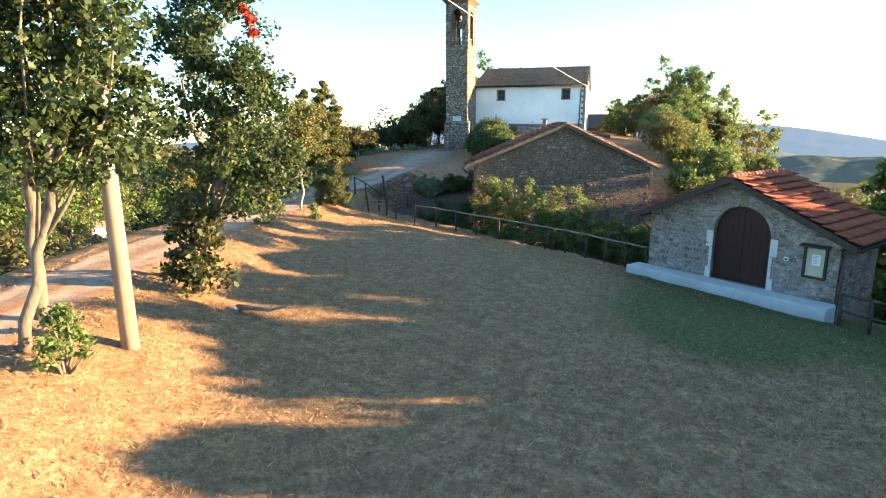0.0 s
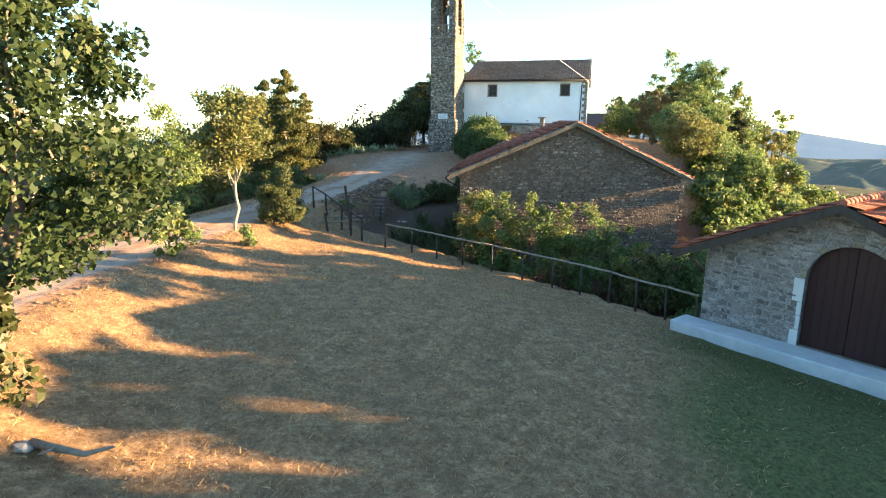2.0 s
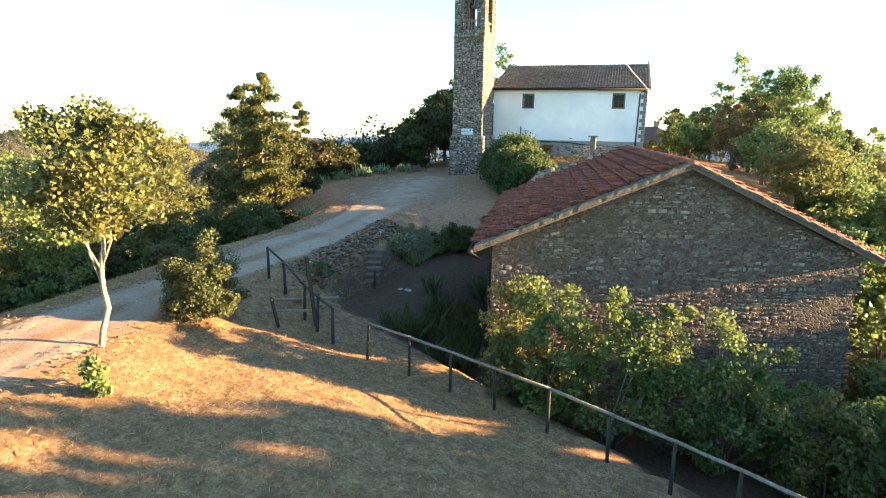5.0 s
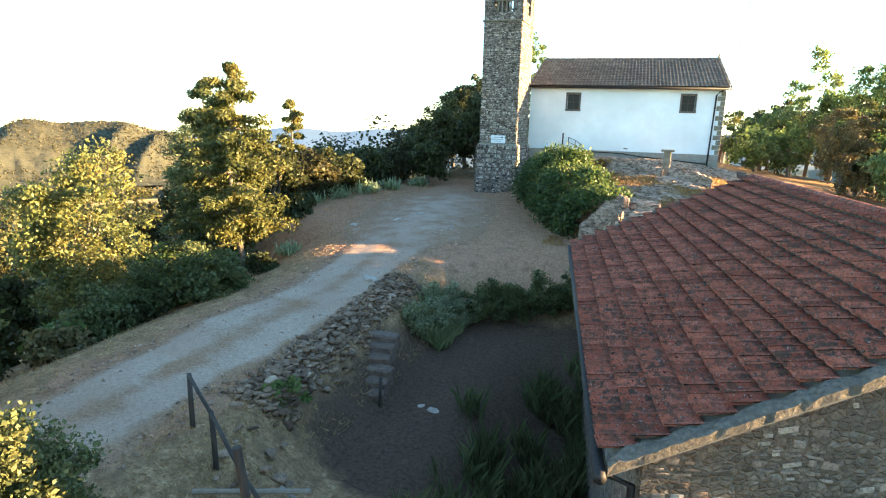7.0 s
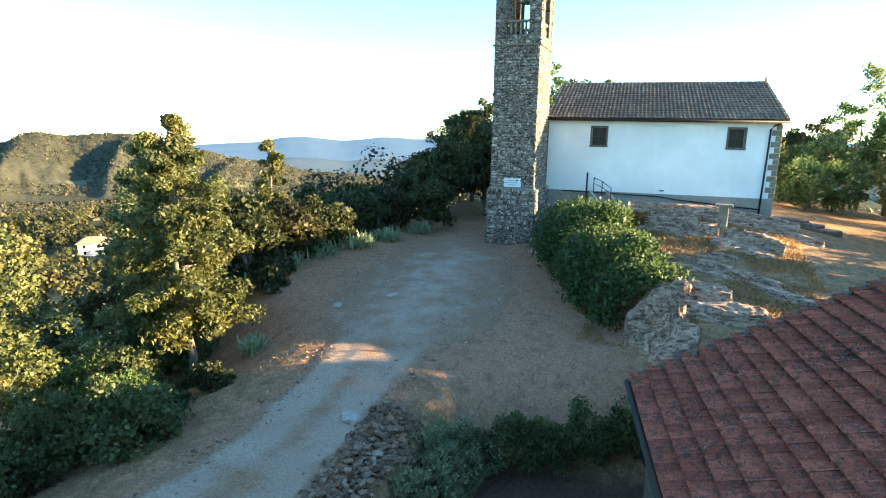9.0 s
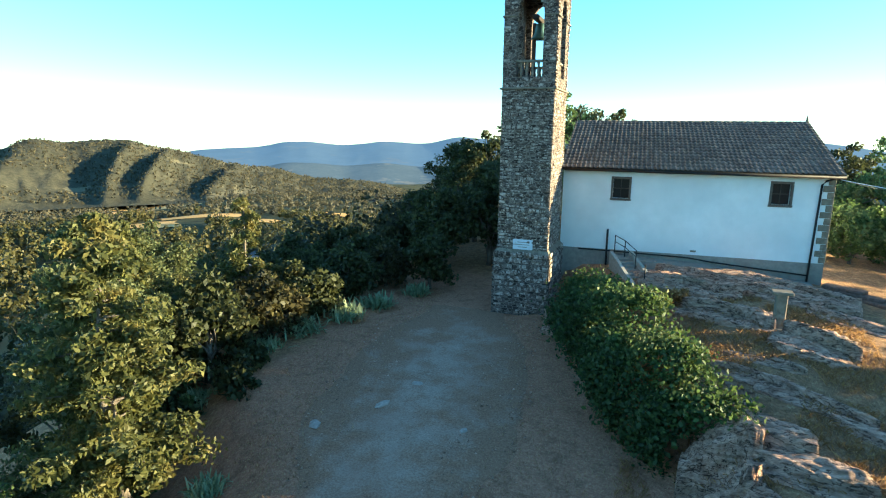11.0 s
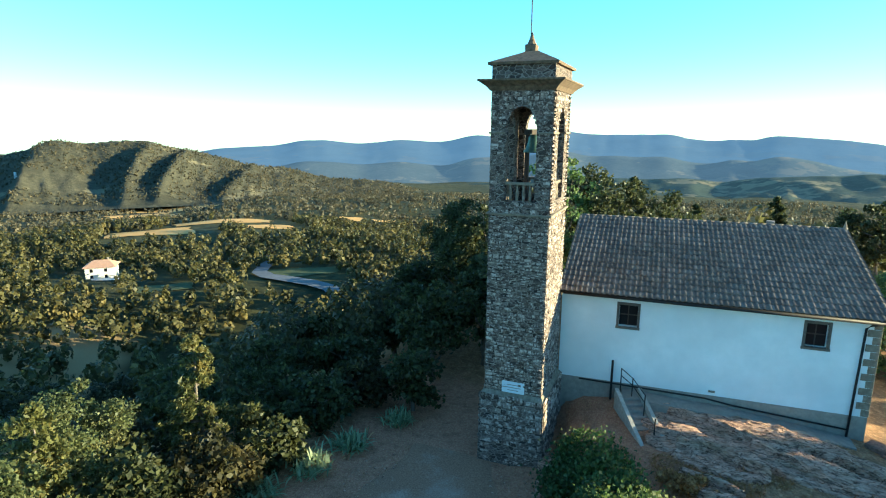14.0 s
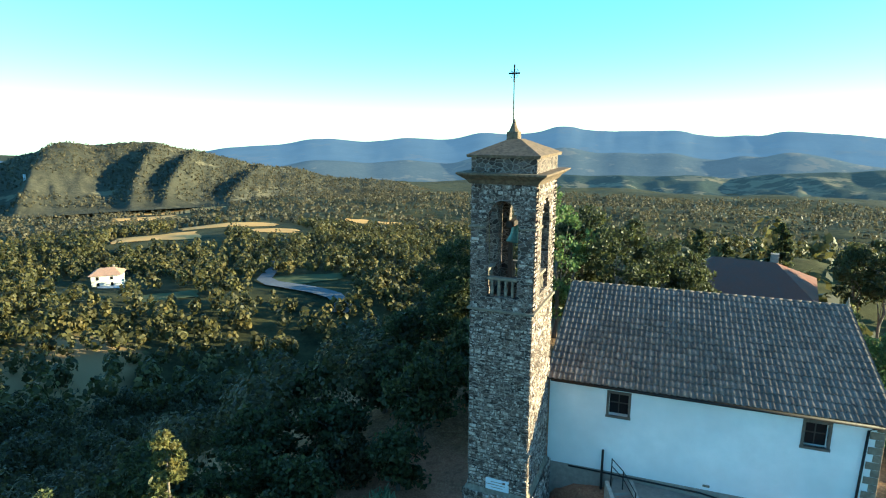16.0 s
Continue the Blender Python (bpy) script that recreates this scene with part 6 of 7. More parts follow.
# ---- trees and bushes near the track and meadow ----
broad_tree("oak_tree", (-13.0, 6.3), 9.2, 2.6, 1.9, 0.14, LEAF_SHADY, "leafy green oak leaning over the track bank", 2, 92, 100, 0.1, 0.5, (1.3, -0.5), 0.35)
broad_tree("oak_tree", (-11.6, 4.9), 8.8, 1.9, 2.2, 0.11, LEAF_SHADY, "slim oak with a dense leafy crown on the bank", 12, 62, 100, 0.1, 0.45, (1.4, 0.3), 0.35)
OAK = broad_tree("oak_tree", (-12.7, 10.6), 9.6, 2.6, 0.4, 0.16, LEAF_SHADY, "dark oak with one red spray beside the track", 1, 130, 108, 0.098, 0.5, (1.2, 0.5), 0.4)
bush("oak_scrub", (-12.2, 10.0), (0.85, 0.8, 2.7), LEAF_DARK, "dark oak scrub round the foot of the oak", 56, 30, 60, 0.1, 0.4)
rr = np.random.default_rng(55)
v, f = leaf_quads(clumps(np.array([(2.75, -0.5, 6.95), (2.9, -0.6, 6.65), (2.6, -0.5, 7.2)]), np.array([0.16, 0.14, 0.12]), 60, rr), 0.09, rng=rr)
o = new("red_spray", mesh_from("red_spray", v, f, LEAF_RED))
o.parent = OAK
tagged(o, "spray of bright red leaves")
bush("oak_sapling", (-10.4, 4.7), (0.4, 0.4, 1.35), LEAF_OAK, "young oak shoot growing on the sunlit bank", 6, 18, 50, 0.06, 0.2)
broad_tree("young_lime_tree", (-17.05, 23.2), 6.1, 1.85, 2.0, 0.07, LEAF_YELLOW, "young tree with a pale trunk and yellowing leaves", 38, 80, 105, 0.092, 0.5, (-0.2, 0.6), 0.35, bark=BIRCH, limbs=7)
bush("round_bush", (-16.8, 26.2), (1.05, 1.05, 2.2), LEAF_HEDGE, "clipped round bush by the fence", 7, 120, 210, 0.044, 0.3)
bush("oak_sapling", (-16.0, 18.8), (0.7, 0.7, 1.9), LEAF_LIGHT, "light green sapling on the track bank", 8, 30, 80, 0.062, 0.24)
bush("oak_sapling", (-15.3, 21.6), (0.35, 0.3, 0.7), LEAF_LIGHT, "small tuft of oak leaves on the bank", 9, 10, 30, 0.08, 0.2)
bush("fern_clump", (-16.6, 31.6), (0.5, 0.4, 0.5), LEAF_OAK, "small green weeds on the wall", 10, 10, 40, 0.07, 0.2)
lr = random.Random(5)
for i, (x, y, h, r) in enumerate(((-23.8, 27.6, 5.6, 1.7), (-26.6, 25.2, 5.6, 1.9), (-25.6, 22.0, 5.8, 1.9), (-24.4, 17.5, 5.8, 1.9), (-27.8, 29.5, 5.2, 1.9), (-22.5, 13.5, 5.2, 1.8), (-21.5, 8.5, 5.0, 1.8), (-28.0, 19.5, 7.0, 2.3))):
    broad_tree("hazel_tree", (x, y), h + 0.9, r * 1.15, 0.4, 0.08, (LEAF_LIGHT, LEAF_YELLOW, LEAF_OAK)[i % 3], "bushy light green tree beyond the track", 100 + i, 80, 95, 0.095, 0.5, group="trees beyond the track", ragged=0.35)
broad_tree("yellowing_tree", (-28.8, 36.4), 8.6, 2.6, -0.6, 0.14, LEAF_YELLOW, "broad tree with yellowing leaves on the slope", 20, 150, 85, 0.105, 0.55, ragged=0.45)
broad_tree("yellowing_tree", (-27.2, 31.0), 5.0, 1.7, 0.4, 0.1, LEAF_YELLOW, "low tree with yellowing leaves below the track", 21, 50, 90, 0.11, 0.5)
cone_tree("pine_tree", (-25.6, 41.2), 8.5, 2.3, 2.0, 0.14, LEAF_PINE, "pine with golden green needles at the plateau edge", 22, 16, 8, 95, 0.08, "pines", gap=0.16)
cone_tree("pine_tree", (-28.2, 42.6), 8.8, 2.3, 1.4, 0.15, LEAF_HEDGE, "dark pine standing close to another", 23, 14, 8, 75, 0.085, "pines", gap=0.12)
broad_tree("oak_tree", (-32.2, 48.0), 7.6, 2.9, 0.8, 0.16, LEAF_HEDGE, "broad oak rising from the slope below the plateau", 27, 130, 150, 0.088, 0.55)
broad_tree("oak_tree", (-29.6, 44.4), 8.0, 2.4, 1.2, 0.13, LEAF_HEDGE, "oak with green and brown leaves on the edge", 24, 80, 150, 0.088, 0.5)
cone_tree("fir_tree", (-30.6, 52.4), 6.6, 1.6, 1.0, 0.13, LEAF_PINE, "slim conifer on the slope below the plateau", 25, 13, 7, 80, 0.085, "pines", gap=0.2)
cone_tree("fir_tree", (-31.0, 46.5), 7.4, 1.6, 0.8, 0.12, LEAF_PINE, "smaller conifer on the slope", 26, 13, 7, 55, 0.09, "pines")
for i, (x, y, s) in enumerate(((-27.9, 48.0, 0.6), (-27.7, 49.6, 0.62), (-27.1, 51.5, 0.66), (-26.3, 53.6, 0.75), (-25.6, 55.6, 0.66), (-24.7, 58.2, 0.6), (-24.0, 42.4, 0.5), (-27.9, 46.3, 0.5))):
    rosette((x, y), s * 1.45, 30 + i)
# undergrowth on the western slope
for i in range(34):
    y = lr.uniform(26, 62)
    x = float(road_x(y)) - lr.uniform(4.6, 10.5)
    if y > 42:
        x -= 1.8
    s = lr.uniform(0.6, 1.3)
    bush("scrub_bush", (x, y), (s * 1.1, s * 1.1, s * 1.2), (LEAF_DARK, LEAF_OAK, LEAF_DARK)[i % 3], "dark tangled scrub on the slope", 200 + i, 18, 42, 0.13, 0.4, group="scrub")
for i in range(11):
    y = 23.0 + i * 1.7 + lr.uniform(-0.5, 0.5)
    x = float(road_x(y)) - lr.uniform(4.2, 5.4)
    s = lr.uniform(0.5, 0.85)
    bush("scrub_bush", (x, y), (s * 1.1, s * 1.1, s * 1.3), (LEAF_SHADY, LEAF_DARK, LEAF_BROWN)[i % 3], "low dull scrub along the verge of the track", 240 + i, 18, 60, 0.09, 0.32, group="scrub")
for i, (x, y, s, h) in enumerate(((-23.0, 36.6, 1.15, 2.3), (-24.6, 38.0, 1.2, 2.4), (-25.2, 36.0, 1.3, 2.6), (-26.8, 39.6, 1.3, 2.8), (-28.6, 40.2, 1.5, 3.2), (-30.6, 41.6, 1.6, 3.6), (-24.4, 33.6, 1.1, 2.0), (-29.0, 45.6, 1.4, 2.6))):
    bush("thicket", (x, y), (s, s, h * 0.8), (LEAF_HEDGE, LEAF_OAK, LEAF_HEDGE)[i % 3], "dense dark green thicket below the track", 660 + i, 60, 95, 0.075, 0.36, group="thickets")
# woods close below the tower
for i, (x, y, h, r) in enumerate(((-25.0, 63.0, 5.2, 2.2), (-26.4, 66.0, 5.0, 2.3), (-23.2, 66.0, 7.4, 2.4), (-29.8, 62.0, 3.4, 2.0), (-29.6, 67.5, 3.8, 2.2), (-33.0, 60.0, 4.6, 2.2), (-33.5, 66.0, 4.8, 2.4), (-36.5, 56.0, 5.0, 2.4), (-21.4, 77.5, 12.0, 3.0), (-17.4, 78.5, 10.5, 2.8), (-24.4, 72.0, 10.0, 2.8), (-14.0, 80.0, 8.6, 2.6), (-20.4, 82.5, 0.0, 3.4), (-18.2, 86.0, -1.2, 3.2), (-15.2, 87.0, -3.0, 3.0), (-23.6, 80.0, -1.5, 3.0), (-12.4, 88.5, -4.5, 2.6))):
    h = h if i < 12 else 13.8 + h - float(lie(x, y))
    broad_tree("oak_tree", (x, y), h, r, 0.8 if i < 12 else h - 8.5, 0.17, LEAF_DARK if i != 8 else LEAF_OAK, "dark oak in the wood behind the bell tower", 300 + i, 44 if i < 12 else 75, 52 if i < 12 else 60, 0.2 if i < 12 else 0.22, 0.65 if i < 12 else 0.8, group="wood behind the tower")
for i, (x, y, top, r) in enumerate(((-11.8, 112.0, 7.0, 2.2), (-8.6, 114.0, 5.4, 2.0), (-3.4, 112.0, 8.4, 2.2))):
    cone_tree("pine_tree", (x, y), top - float(lie(x, y)), r, top - float(lie(x, y)) - 8.0, 0.16, LEAF_DARK, "dark pointed conifer far beyond the church", 460 + i, 12, 7, 16, 0.26, group="conifers beyond the church")
for i, (x, y, top, r) in enumerate(((0.6, 98.0, 10.0, 2.0), (2.8, 97.0, 10.8, 2.3), (4.8, 99.5, 10.2, 2.4))):
    broad_tree("oak_tree", (x, y), top - float(lie(x, y)), r, top - float(lie(x, y)) - 7.5, 0.15, LEAF_DARK, "dark tree beside the red roofed house", 470 + i, 54, 50, 0.22, 0.7, group="trees by the red roofed house")
# wood that comes up to the edge of the plateau
for i, (x, y, h, r) in enumerate(((-28.6, 47.6, 4.4, 1.9), (-28.3, 50.4, 3.6, 1.8), (-28.0, 53.6, 3.0, 1.7), (-27.6, 56.4, 2.7, 1.6), (-27.0, 59.2, 2.5, 1.5), (-31.2, 49.5, 4.6, 2.0), (-30.8, 56.6, 3.7, 2.0), (-33.6, 50.8, 5.2, 2.2), (-34.2, 55.0, 5.0, 2.3), (-24.6, 59.6, 3.4, 1.5), (-31.5, 44.0, 5.0, 2.0), (-33.2, 40.5, 5.4, 2.2), (-31.0, 34.5, 4.2, 1.9), (-33.6, 31.0, 4.8, 2.0))):
    broad_tree("oak_tree", (x, y), h, r, 0.2, 0.12, (LEAF_DARK, LEAF_SLOPE, LEAF_DARK)[i % 3], "bushy oak crowding the edge of the plateau", 320 + i, 44, 52, 0.17, 0.55, group="wood at the plateau edge")
# east of the house and church
for i, (x, y, h, r) in enumerate(((0.4, 52.4, 4.0, 1.8), (2.6, 51.0, 4.2, 2.0), (0.8, 46.4, 4.2, 2.0), (3.0, 48.5, 4.2, 2.1), (4.6, 45.0, 4.0, 2.0))):
    broad_tree("acacia_tree", (x, y), h, r, 0.6, 0.13, (LEAF_LIGHT, LEAF_OAK, LEAF_YELLOW)[i % 3], "sunlit leafy tree behind the stone house", 340 + i, 66, 90, 0.12, 0.55, group="trees behind the house")
for i, (x, y, top, r) in enumerate(((1.6, 78.0, 14.6, 2.4), (5.0, 79.0, 11.5, 2.7), (-1.6, 75.5, 9.2, 2.0), (2.7, 75.6, 11.0, 2.2), (8.4, 77.0, 10.0, 2.7), (-2.6, 71.6, 7.4, 1.7), (3.6, 71.0, 8.4, 2.0), (12.5, 76.0, 8.0, 2.8))):
    broad_tree("poplar_tree", (x, y), top - float(lie(x, y)), r, 1.0, 0.16, (LEAF_LIGHT, LEAF_OAK)[i % 2], "tall light green tree beyond the church", 360 + i, 56, 54, 0.18, 0.6, group="trees beyond the church")
for i, (x, y, h, r) in enumerate(((-3.4, 69.0, 3.4, 1.6), (-1.0, 70.5, 4.4, 1.9), (1.6, 70.0, 4.8, 2.0), (4.4, 73.6, 5.0, 2.1), (-3.2, 74.5, 4.6, 2.0), (7.2, 74.0, 5.2, 2.2), (5.6, 64.0, 5.4, 2.0), (7.6, 67.4, 5.6, 2.1), (9.2, 62.6, 5.4, 2.1), (6.6, 60.0, 4.8, 2.0), (2.8, 67.0, 3.4, 1.7), (-4.2, 78.5, 6.0, 2.2))):
    broad_tree("acacia_tree", (x, y), h, r, 0.0, 0.1, (LEAF_LIGHT, LEAF_OAK, LEAF_YELLOW)[i % 3], "bushy undergrowth tree beyond the church", 380 + i, 36, 40, 0.19, 0.55, group="undergrowth beyond the church")
for i, (x, y, top, r) in enumerate(((2.4, 58.8, 9.6, 1.9), (0.7, 60.6, 8.8, 1.7), (4.0, 60.4, 7.6, 1.8))):
    broad_tree("oak_tree", (x, y), top - float(lie(x, y)), r, 0.4, 0.13, (LEAF_OAK, LEAF_DARK)[i > 0], "dense dark green tree east of the church", 480 + i, 64, 60, 0.13, 0.5, group="dense trees east of the church")
cone_tree("spruce_tree", (6.0, 58.6), 4.0, 1.2, 0.4, 0.1, LEAF_DARK, "small pointed spruce east of the church", 484, 12, 8, 30, 0.12)
broad_tree("dense_tree", (-0.6, 58.6), 5.3, 1.8, 0.0, 0.12, LEAF_BROWN, "dense brown-green tree behind the stone house", 345, 90, 110, 0.085, 0.42, top=0.8)
broad_tree("dense_tree", (1.9, 60.6), 6.0, 1.8, 0.0, 0.12, LEAF_BROWN, "dense brown-green tree behind the stone house", 346, 90, 100, 0.09, 0.45, top=0.8)
# low trees added to keep the sun off the church yard ground
for i, (x, y, r) in enumerate(((2.8, 52.0, 1.4), (3.4, 54.2, 1.5), (3.6, 56.4, 1.5), (3.8, 58.4, 1.4))):
    broad_tree("dense_tree", (x, y), 6.1 - float(lie(x, y)), r, 0.0, 0.1, LEAF_BROWN, "low dense tree shading the church yard", 500 + i, 50, 60, 0.11, 0.42, group="low trees by the church yard", top=0.85)
broad_tree("oak_tree", (4.0, 69.0), 12.4 - float(lie(4.0, 69.0)), 3.1, 1.5, 0.2, LEAF_OAK, "dense round-headed dark green oak east of the church", 347, 150, 110, 0.12, 0.6, top=0.85)
for i, (x, y, top, r) in enumerate(((-26.4, 73.0, 11.6, 3.4), (-30.0, 80.0, 11.6, 3.8), (-30.8, 73.0, 7.6, 3.2), (-23.8, 69.0, 9.4, 2.4))):
    broad_tree("oak_tree", (x, y), top - float(lie(x, y)), r, max(0.5, top - float(lie(x, y)) - 9.0), 0.2, LEAF_DARK, "tall dark oak leaning out beside the bell tower", 350 + i, 110, 75, 0.17, 0.7, ragged=0.45, group="oaks beside the tower")
# ivy that hangs over the cliff between tower and rock
IVY = empty("ivy_bush", pose(0, 0, 0), "thick green ivy hanging over the rock bank", "bush")
ir = np.random.default_rng(404)
n = 30000
iy = 46.2 + 10.0 * ir.beta(1.0, 1.05, n)
strand = 0.5 * value_noise(iy * 3.4, iy * 0 + 7, 45) + 0.35 * value_noise(iy * 7.0, iy * 0 + 9, 46)
drop = ir.beta(1.1, 1.2, n)
ex = -16.75 + 0.43 * (57.5 - iy)
over = 0.8 + 0.5 * value_noise(iy * 0.9, iy * 0 + 1, 41)
top = 4.15 + 0.12 * (iy - 46) + 0.45 * value_noise(iy * 0.8, iy * 0, 42) - 0.9 * smooth01((iy - 54.5) / 1.8)
low = 2.2 + 0.03 * (iy - 46) + 0.9 * np.clip(strand, -1, 1)
fr = np.clip((drop - 0.3) / 0.7, 0, 1)
ix = np.where(drop < 0.3, ex + 1.5 - drop * 6.2, ex - 0.36 - over * np.sin(fr * 2.2) * 0.85 - 0.18 * strand)
iz = np.where(drop < 0.3, top + 0.22 * np.sin(drop * 10), top - (top - low) * fr)
lump = 0.34 * value_noise(iy * 2.2, iz * 1.4 + ix, 43) + 0.4 * value_noise(iy * 0.7, iz * 0.7, 44)
pts = np.stack([ix - lump, iy + ir.normal(0, 0.12, n), iz + lump * 0.5 + ir.normal(0, 0.08, n)], 1) + ir.normal(0, 0.15, (n, 3)) + np.stack([-np.abs(ir.normal(0, 0.25, n)) * (strand > 0.15), np.zeros(n), np.zeros(n)], 1)
# the hanging face takes the shaded tone, the top the sunlit one
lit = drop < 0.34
for nm, pick, mat in (("curtain", ~lit, LEAF_IVY_SHADED), ("top_growth", lit, LEAF_IVY_LIT)):
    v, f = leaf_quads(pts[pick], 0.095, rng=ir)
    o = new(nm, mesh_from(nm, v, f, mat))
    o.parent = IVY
bm = bmesh.new()
for q in np.linspace(47, 55, 10):
    e = -17.0 + 0.42 * (57.5 - q)
    wood(bm, (e + 0.5, q, 3.4 + 0.13 * (q - 46)), (e - 0.7, q + 0.2, 2.4), 0.03, 0.01, ir, 0.1, 4, 5)
    part("stem", bm, BARK, IVY)
    bm = bmesh.new()
bush("dry_shrub", (-12.6, 54.6), (1.0, 0.7, 0.7), GRASS_RUST, "withered orange shrub on the rock", 410, 22, 70, 0.08, 0.24)
# bushes between fence and house
for i, (x, y, sx, sz, lf) in enumerate(((-8.6, 27.8, 0.9, 3.6, 2), (-7.6, 27.6, 1.1, 4.0, 0), (-6.2, 27.6, 1.2, 4.3, 0), (-4.9, 28.0, 1.1, 3.9, 0), (-3.7, 27.9, 1.1, 3.8, 0), (-2.6, 28.6, 1.0, 3.2, 0), (-1.6, 27.6, 1.0, 2.9, 2), (-0.6, 28.4, 1.1, 2.7, 0), (0.4, 29.6, 1.1, 2.5, 0), (-0.4, 24.9, 0.8, 1.5, 1), (0.6, 25.4, 0.9, 2.0, 1), (1.0, 27.0, 1.0, 2.3, 1))):
    bush("elder_bush", (x, y), (sx, 0.9, sz), (LEAF_LIGHT, LEAF_OAK, LEAF_YELLOW)[lf], "straggling bush between fence and stone house", 430 + i, 56, 115, 0.062, 0.33, group="bushes by the house")
for i, (x, y, s) in enumerate(((1.2, 33.0, 1.3), (2.2, 35.4, 1.4), (2.6, 38.0, 1.5), (1.6, 31.2, 1.2), (3.8, 36.0, 1.3), (3.6, 33.4, 1.2), (5.0, 38.6, 1.4), (2.9, 41.0, 1.5))):
    bush("creeper_bush", (x, y), (s, s, s * 2.0), (LEAF_LIGHT, LEAF_OAK)[i % 2], "rank green creeper on the slope by the house", 460 + i, 26, 50, 0.13, 0.4, group="creepers")
# row east of the barn, which shades the meadow
for i in range(33):
    y = -1.5 + i * 1.22 + lr.uniform(-0.3, 0.3)
    x = 13.4 + (i % 2) * 1.3 + lr.uniform(-0.4, 0.4)
    top = float(np.interp(y, (0, 9, 12, 15, 20, 24, 27, 30, 33, 36), (4.1, 4.1, 4.4, 4.9, 5.5, 6.2, 6.3, 5.6, 4.9, 4.2))) + lr.uniform(-0.2, 0.15) - (1.5 * max(0.0, math.sin(y * 1.5)) if 9 < y < 22 else 0.0)
    tall = (top - float(lie(x, y))) * (1.2 - 0.06 * float(smooth01((y - 18) / 8)))
    broad_tree("oak_tree", (x, y), tall, 1.5 + 0.12 * max(0.0, tall - 4.5), 0.0, 0.12, LEAF_OAK, "low oak in the row below the barn", 480 + i, 44 + int(5 * max(0.0, tall - 4.5)), 16, 0.48, 0.6, group="row below the barn", top=0.97, limbs=4)
for i, (x, y, h, r) in enumerate(((8.2, 50.5, 2.4, 1.8), (10.4, 53.2, 2.4, 2.0), (7.4, 46.5, 2.6, 1.8), (11.5, 48.5, 2.2, 2.0), (13.0, 56.0, 2.4, 2.2), (9.5, 57.5, 2.6, 2.0), (5.8, 52.0, 3.2, 1.8))):
    broad_tree("acacia_tree", (x, y), h, r, 0.0, 0.12, (LEAF_LIGHT, LEAF_OAK)[i % 2], "bushy tree covering the eastern slope", 570 + i, 34, 40, 0.19, 0.55, group="trees on the eastern slope")
cr = random.Random(9)
for i in range(46):
    y = cr.uniform(30, 51)
    x = 1.6 + (y - 31) * 0.05 + cr.uniform(0, 1) ** 1.3 * 6.0
    s = cr.uniform(0.9, 1.5)
    bush("creeper_bush", (x, y), (s, s, s * 1.1), (LEAF_LIGHT, LEAF_OAK, LEAF_LIGHT)[i % 3], "rank green creeper on the slope by the house", 530 + i, 24, 32, 0.15, 0.42, group="creepers")

# ---- grass ----
gr = np.random.default_rng(77)


def scatter(n, x0, x1, y0, y1, ok):
    xy = np.stack([gr.uniform(x0, x1, n), gr.uniform(y0, y1, n)], 1)
    return xy[ok(xy[:, 0], xy[:, 1])]


meadow = lambda x, y: (x - road_x(y) > 1.7) & (y < 21.7 - 0.55 * (x + 0.4)) & ~((x > -1.2) & (y > 21.6 - 0.72 * (x + 0.4) - 1.6))
blades("meadow_grass", scatter(110000, -17, 9, -2, 30, lambda x, y: meadow(x, y) & (gr.uniform(0, 1, len(x)) > 0.85 * smooth01((x + 3.8) / 4.5) * smooth01((y - 9.5) / 4))), 0.085, 0.009, GRASS_DRY, "short dry mown grass of the meadow", 1, lean=0.7)
blades("green_grass", scatter(16000, -4, 6, 8, 22, lambda x, y: meadow(x, y) & (gr.uniform(0, 1, len(x)) < smooth01((x + 4) / 6))), 0.08, 0.007, GRASS_GREEN, "greener grass before the barn", 2, lean=0.6)
blades("yard_grass", scatter(2600, -16.5, -15.2, 37.4, 40.2, lambda x, y: value_noise(x * 1.6, y * 1.6, 91) > 0.0), 0.55, 0.006, GRASS_PALE, "rank pale green weeds at the end of the yard", 3, lean=0.3)
for i, (x, y, q) in enumerate(((-16.1, 37.5, 0.5), (-15.8, 38.3, 0.62), (-16.1, 39.1, 0.6), (-15.5, 39.4, 0.5), (-15.2, 40.2, 0.5), (-15.9, 40.1, 0.55))):
    bush("weed_clump", (x, y), (q * 0.9, q * 0.9, q * 1.9), LEAF_WEED, "feathery grey-green weeds standing above the yard steps", 620 + i, 34, 80, 0.045, 0.2, group="pale weeds")
blades("yard_grass", scatter(9000, -13.6, -10.6, 30.0, 38.6, lambda x, y: value_noise(x * 1.5, y * 1.5, 92) + 0.35 * (x + 12.2) > 0.0), 0.75, 0.008, GRASS_GREEN, "tall dark weeds beside the house wall", 4, lean=0.25)
for i in range(9):
    x, y, s = -15.2 + 0.44 * i, 40.3 + 0.16 * i + 0.12 * (i % 2), 0.5 + 0.06 * (i % 3)
    bush("weed_clump", (x, y), (s * 0.95, s, s * (2.5 if i % 2 else 2.15)), LEAF_HEDGE, "tall green weeds growing along the end of the yard", 600 + i, 34, 100, 0.045, 0.24, group="yard weeds")
blades("plateau_grass", scatter(46000, -26, -7, 42, 60, lambda x, y: np.abs(x - road_x(y)) > 1.8), 0.09, 0.008, GRASS_DRY, "dry grass on the plateau before the church", 5)
blades("bank_grass", scatter(9000, -24, -19.5, 20, 46, lambda x, y: road_x(y) - x > 1.5), 0.1, 0.006, GRASS_DRY, "dry tall grass along the track", 6)
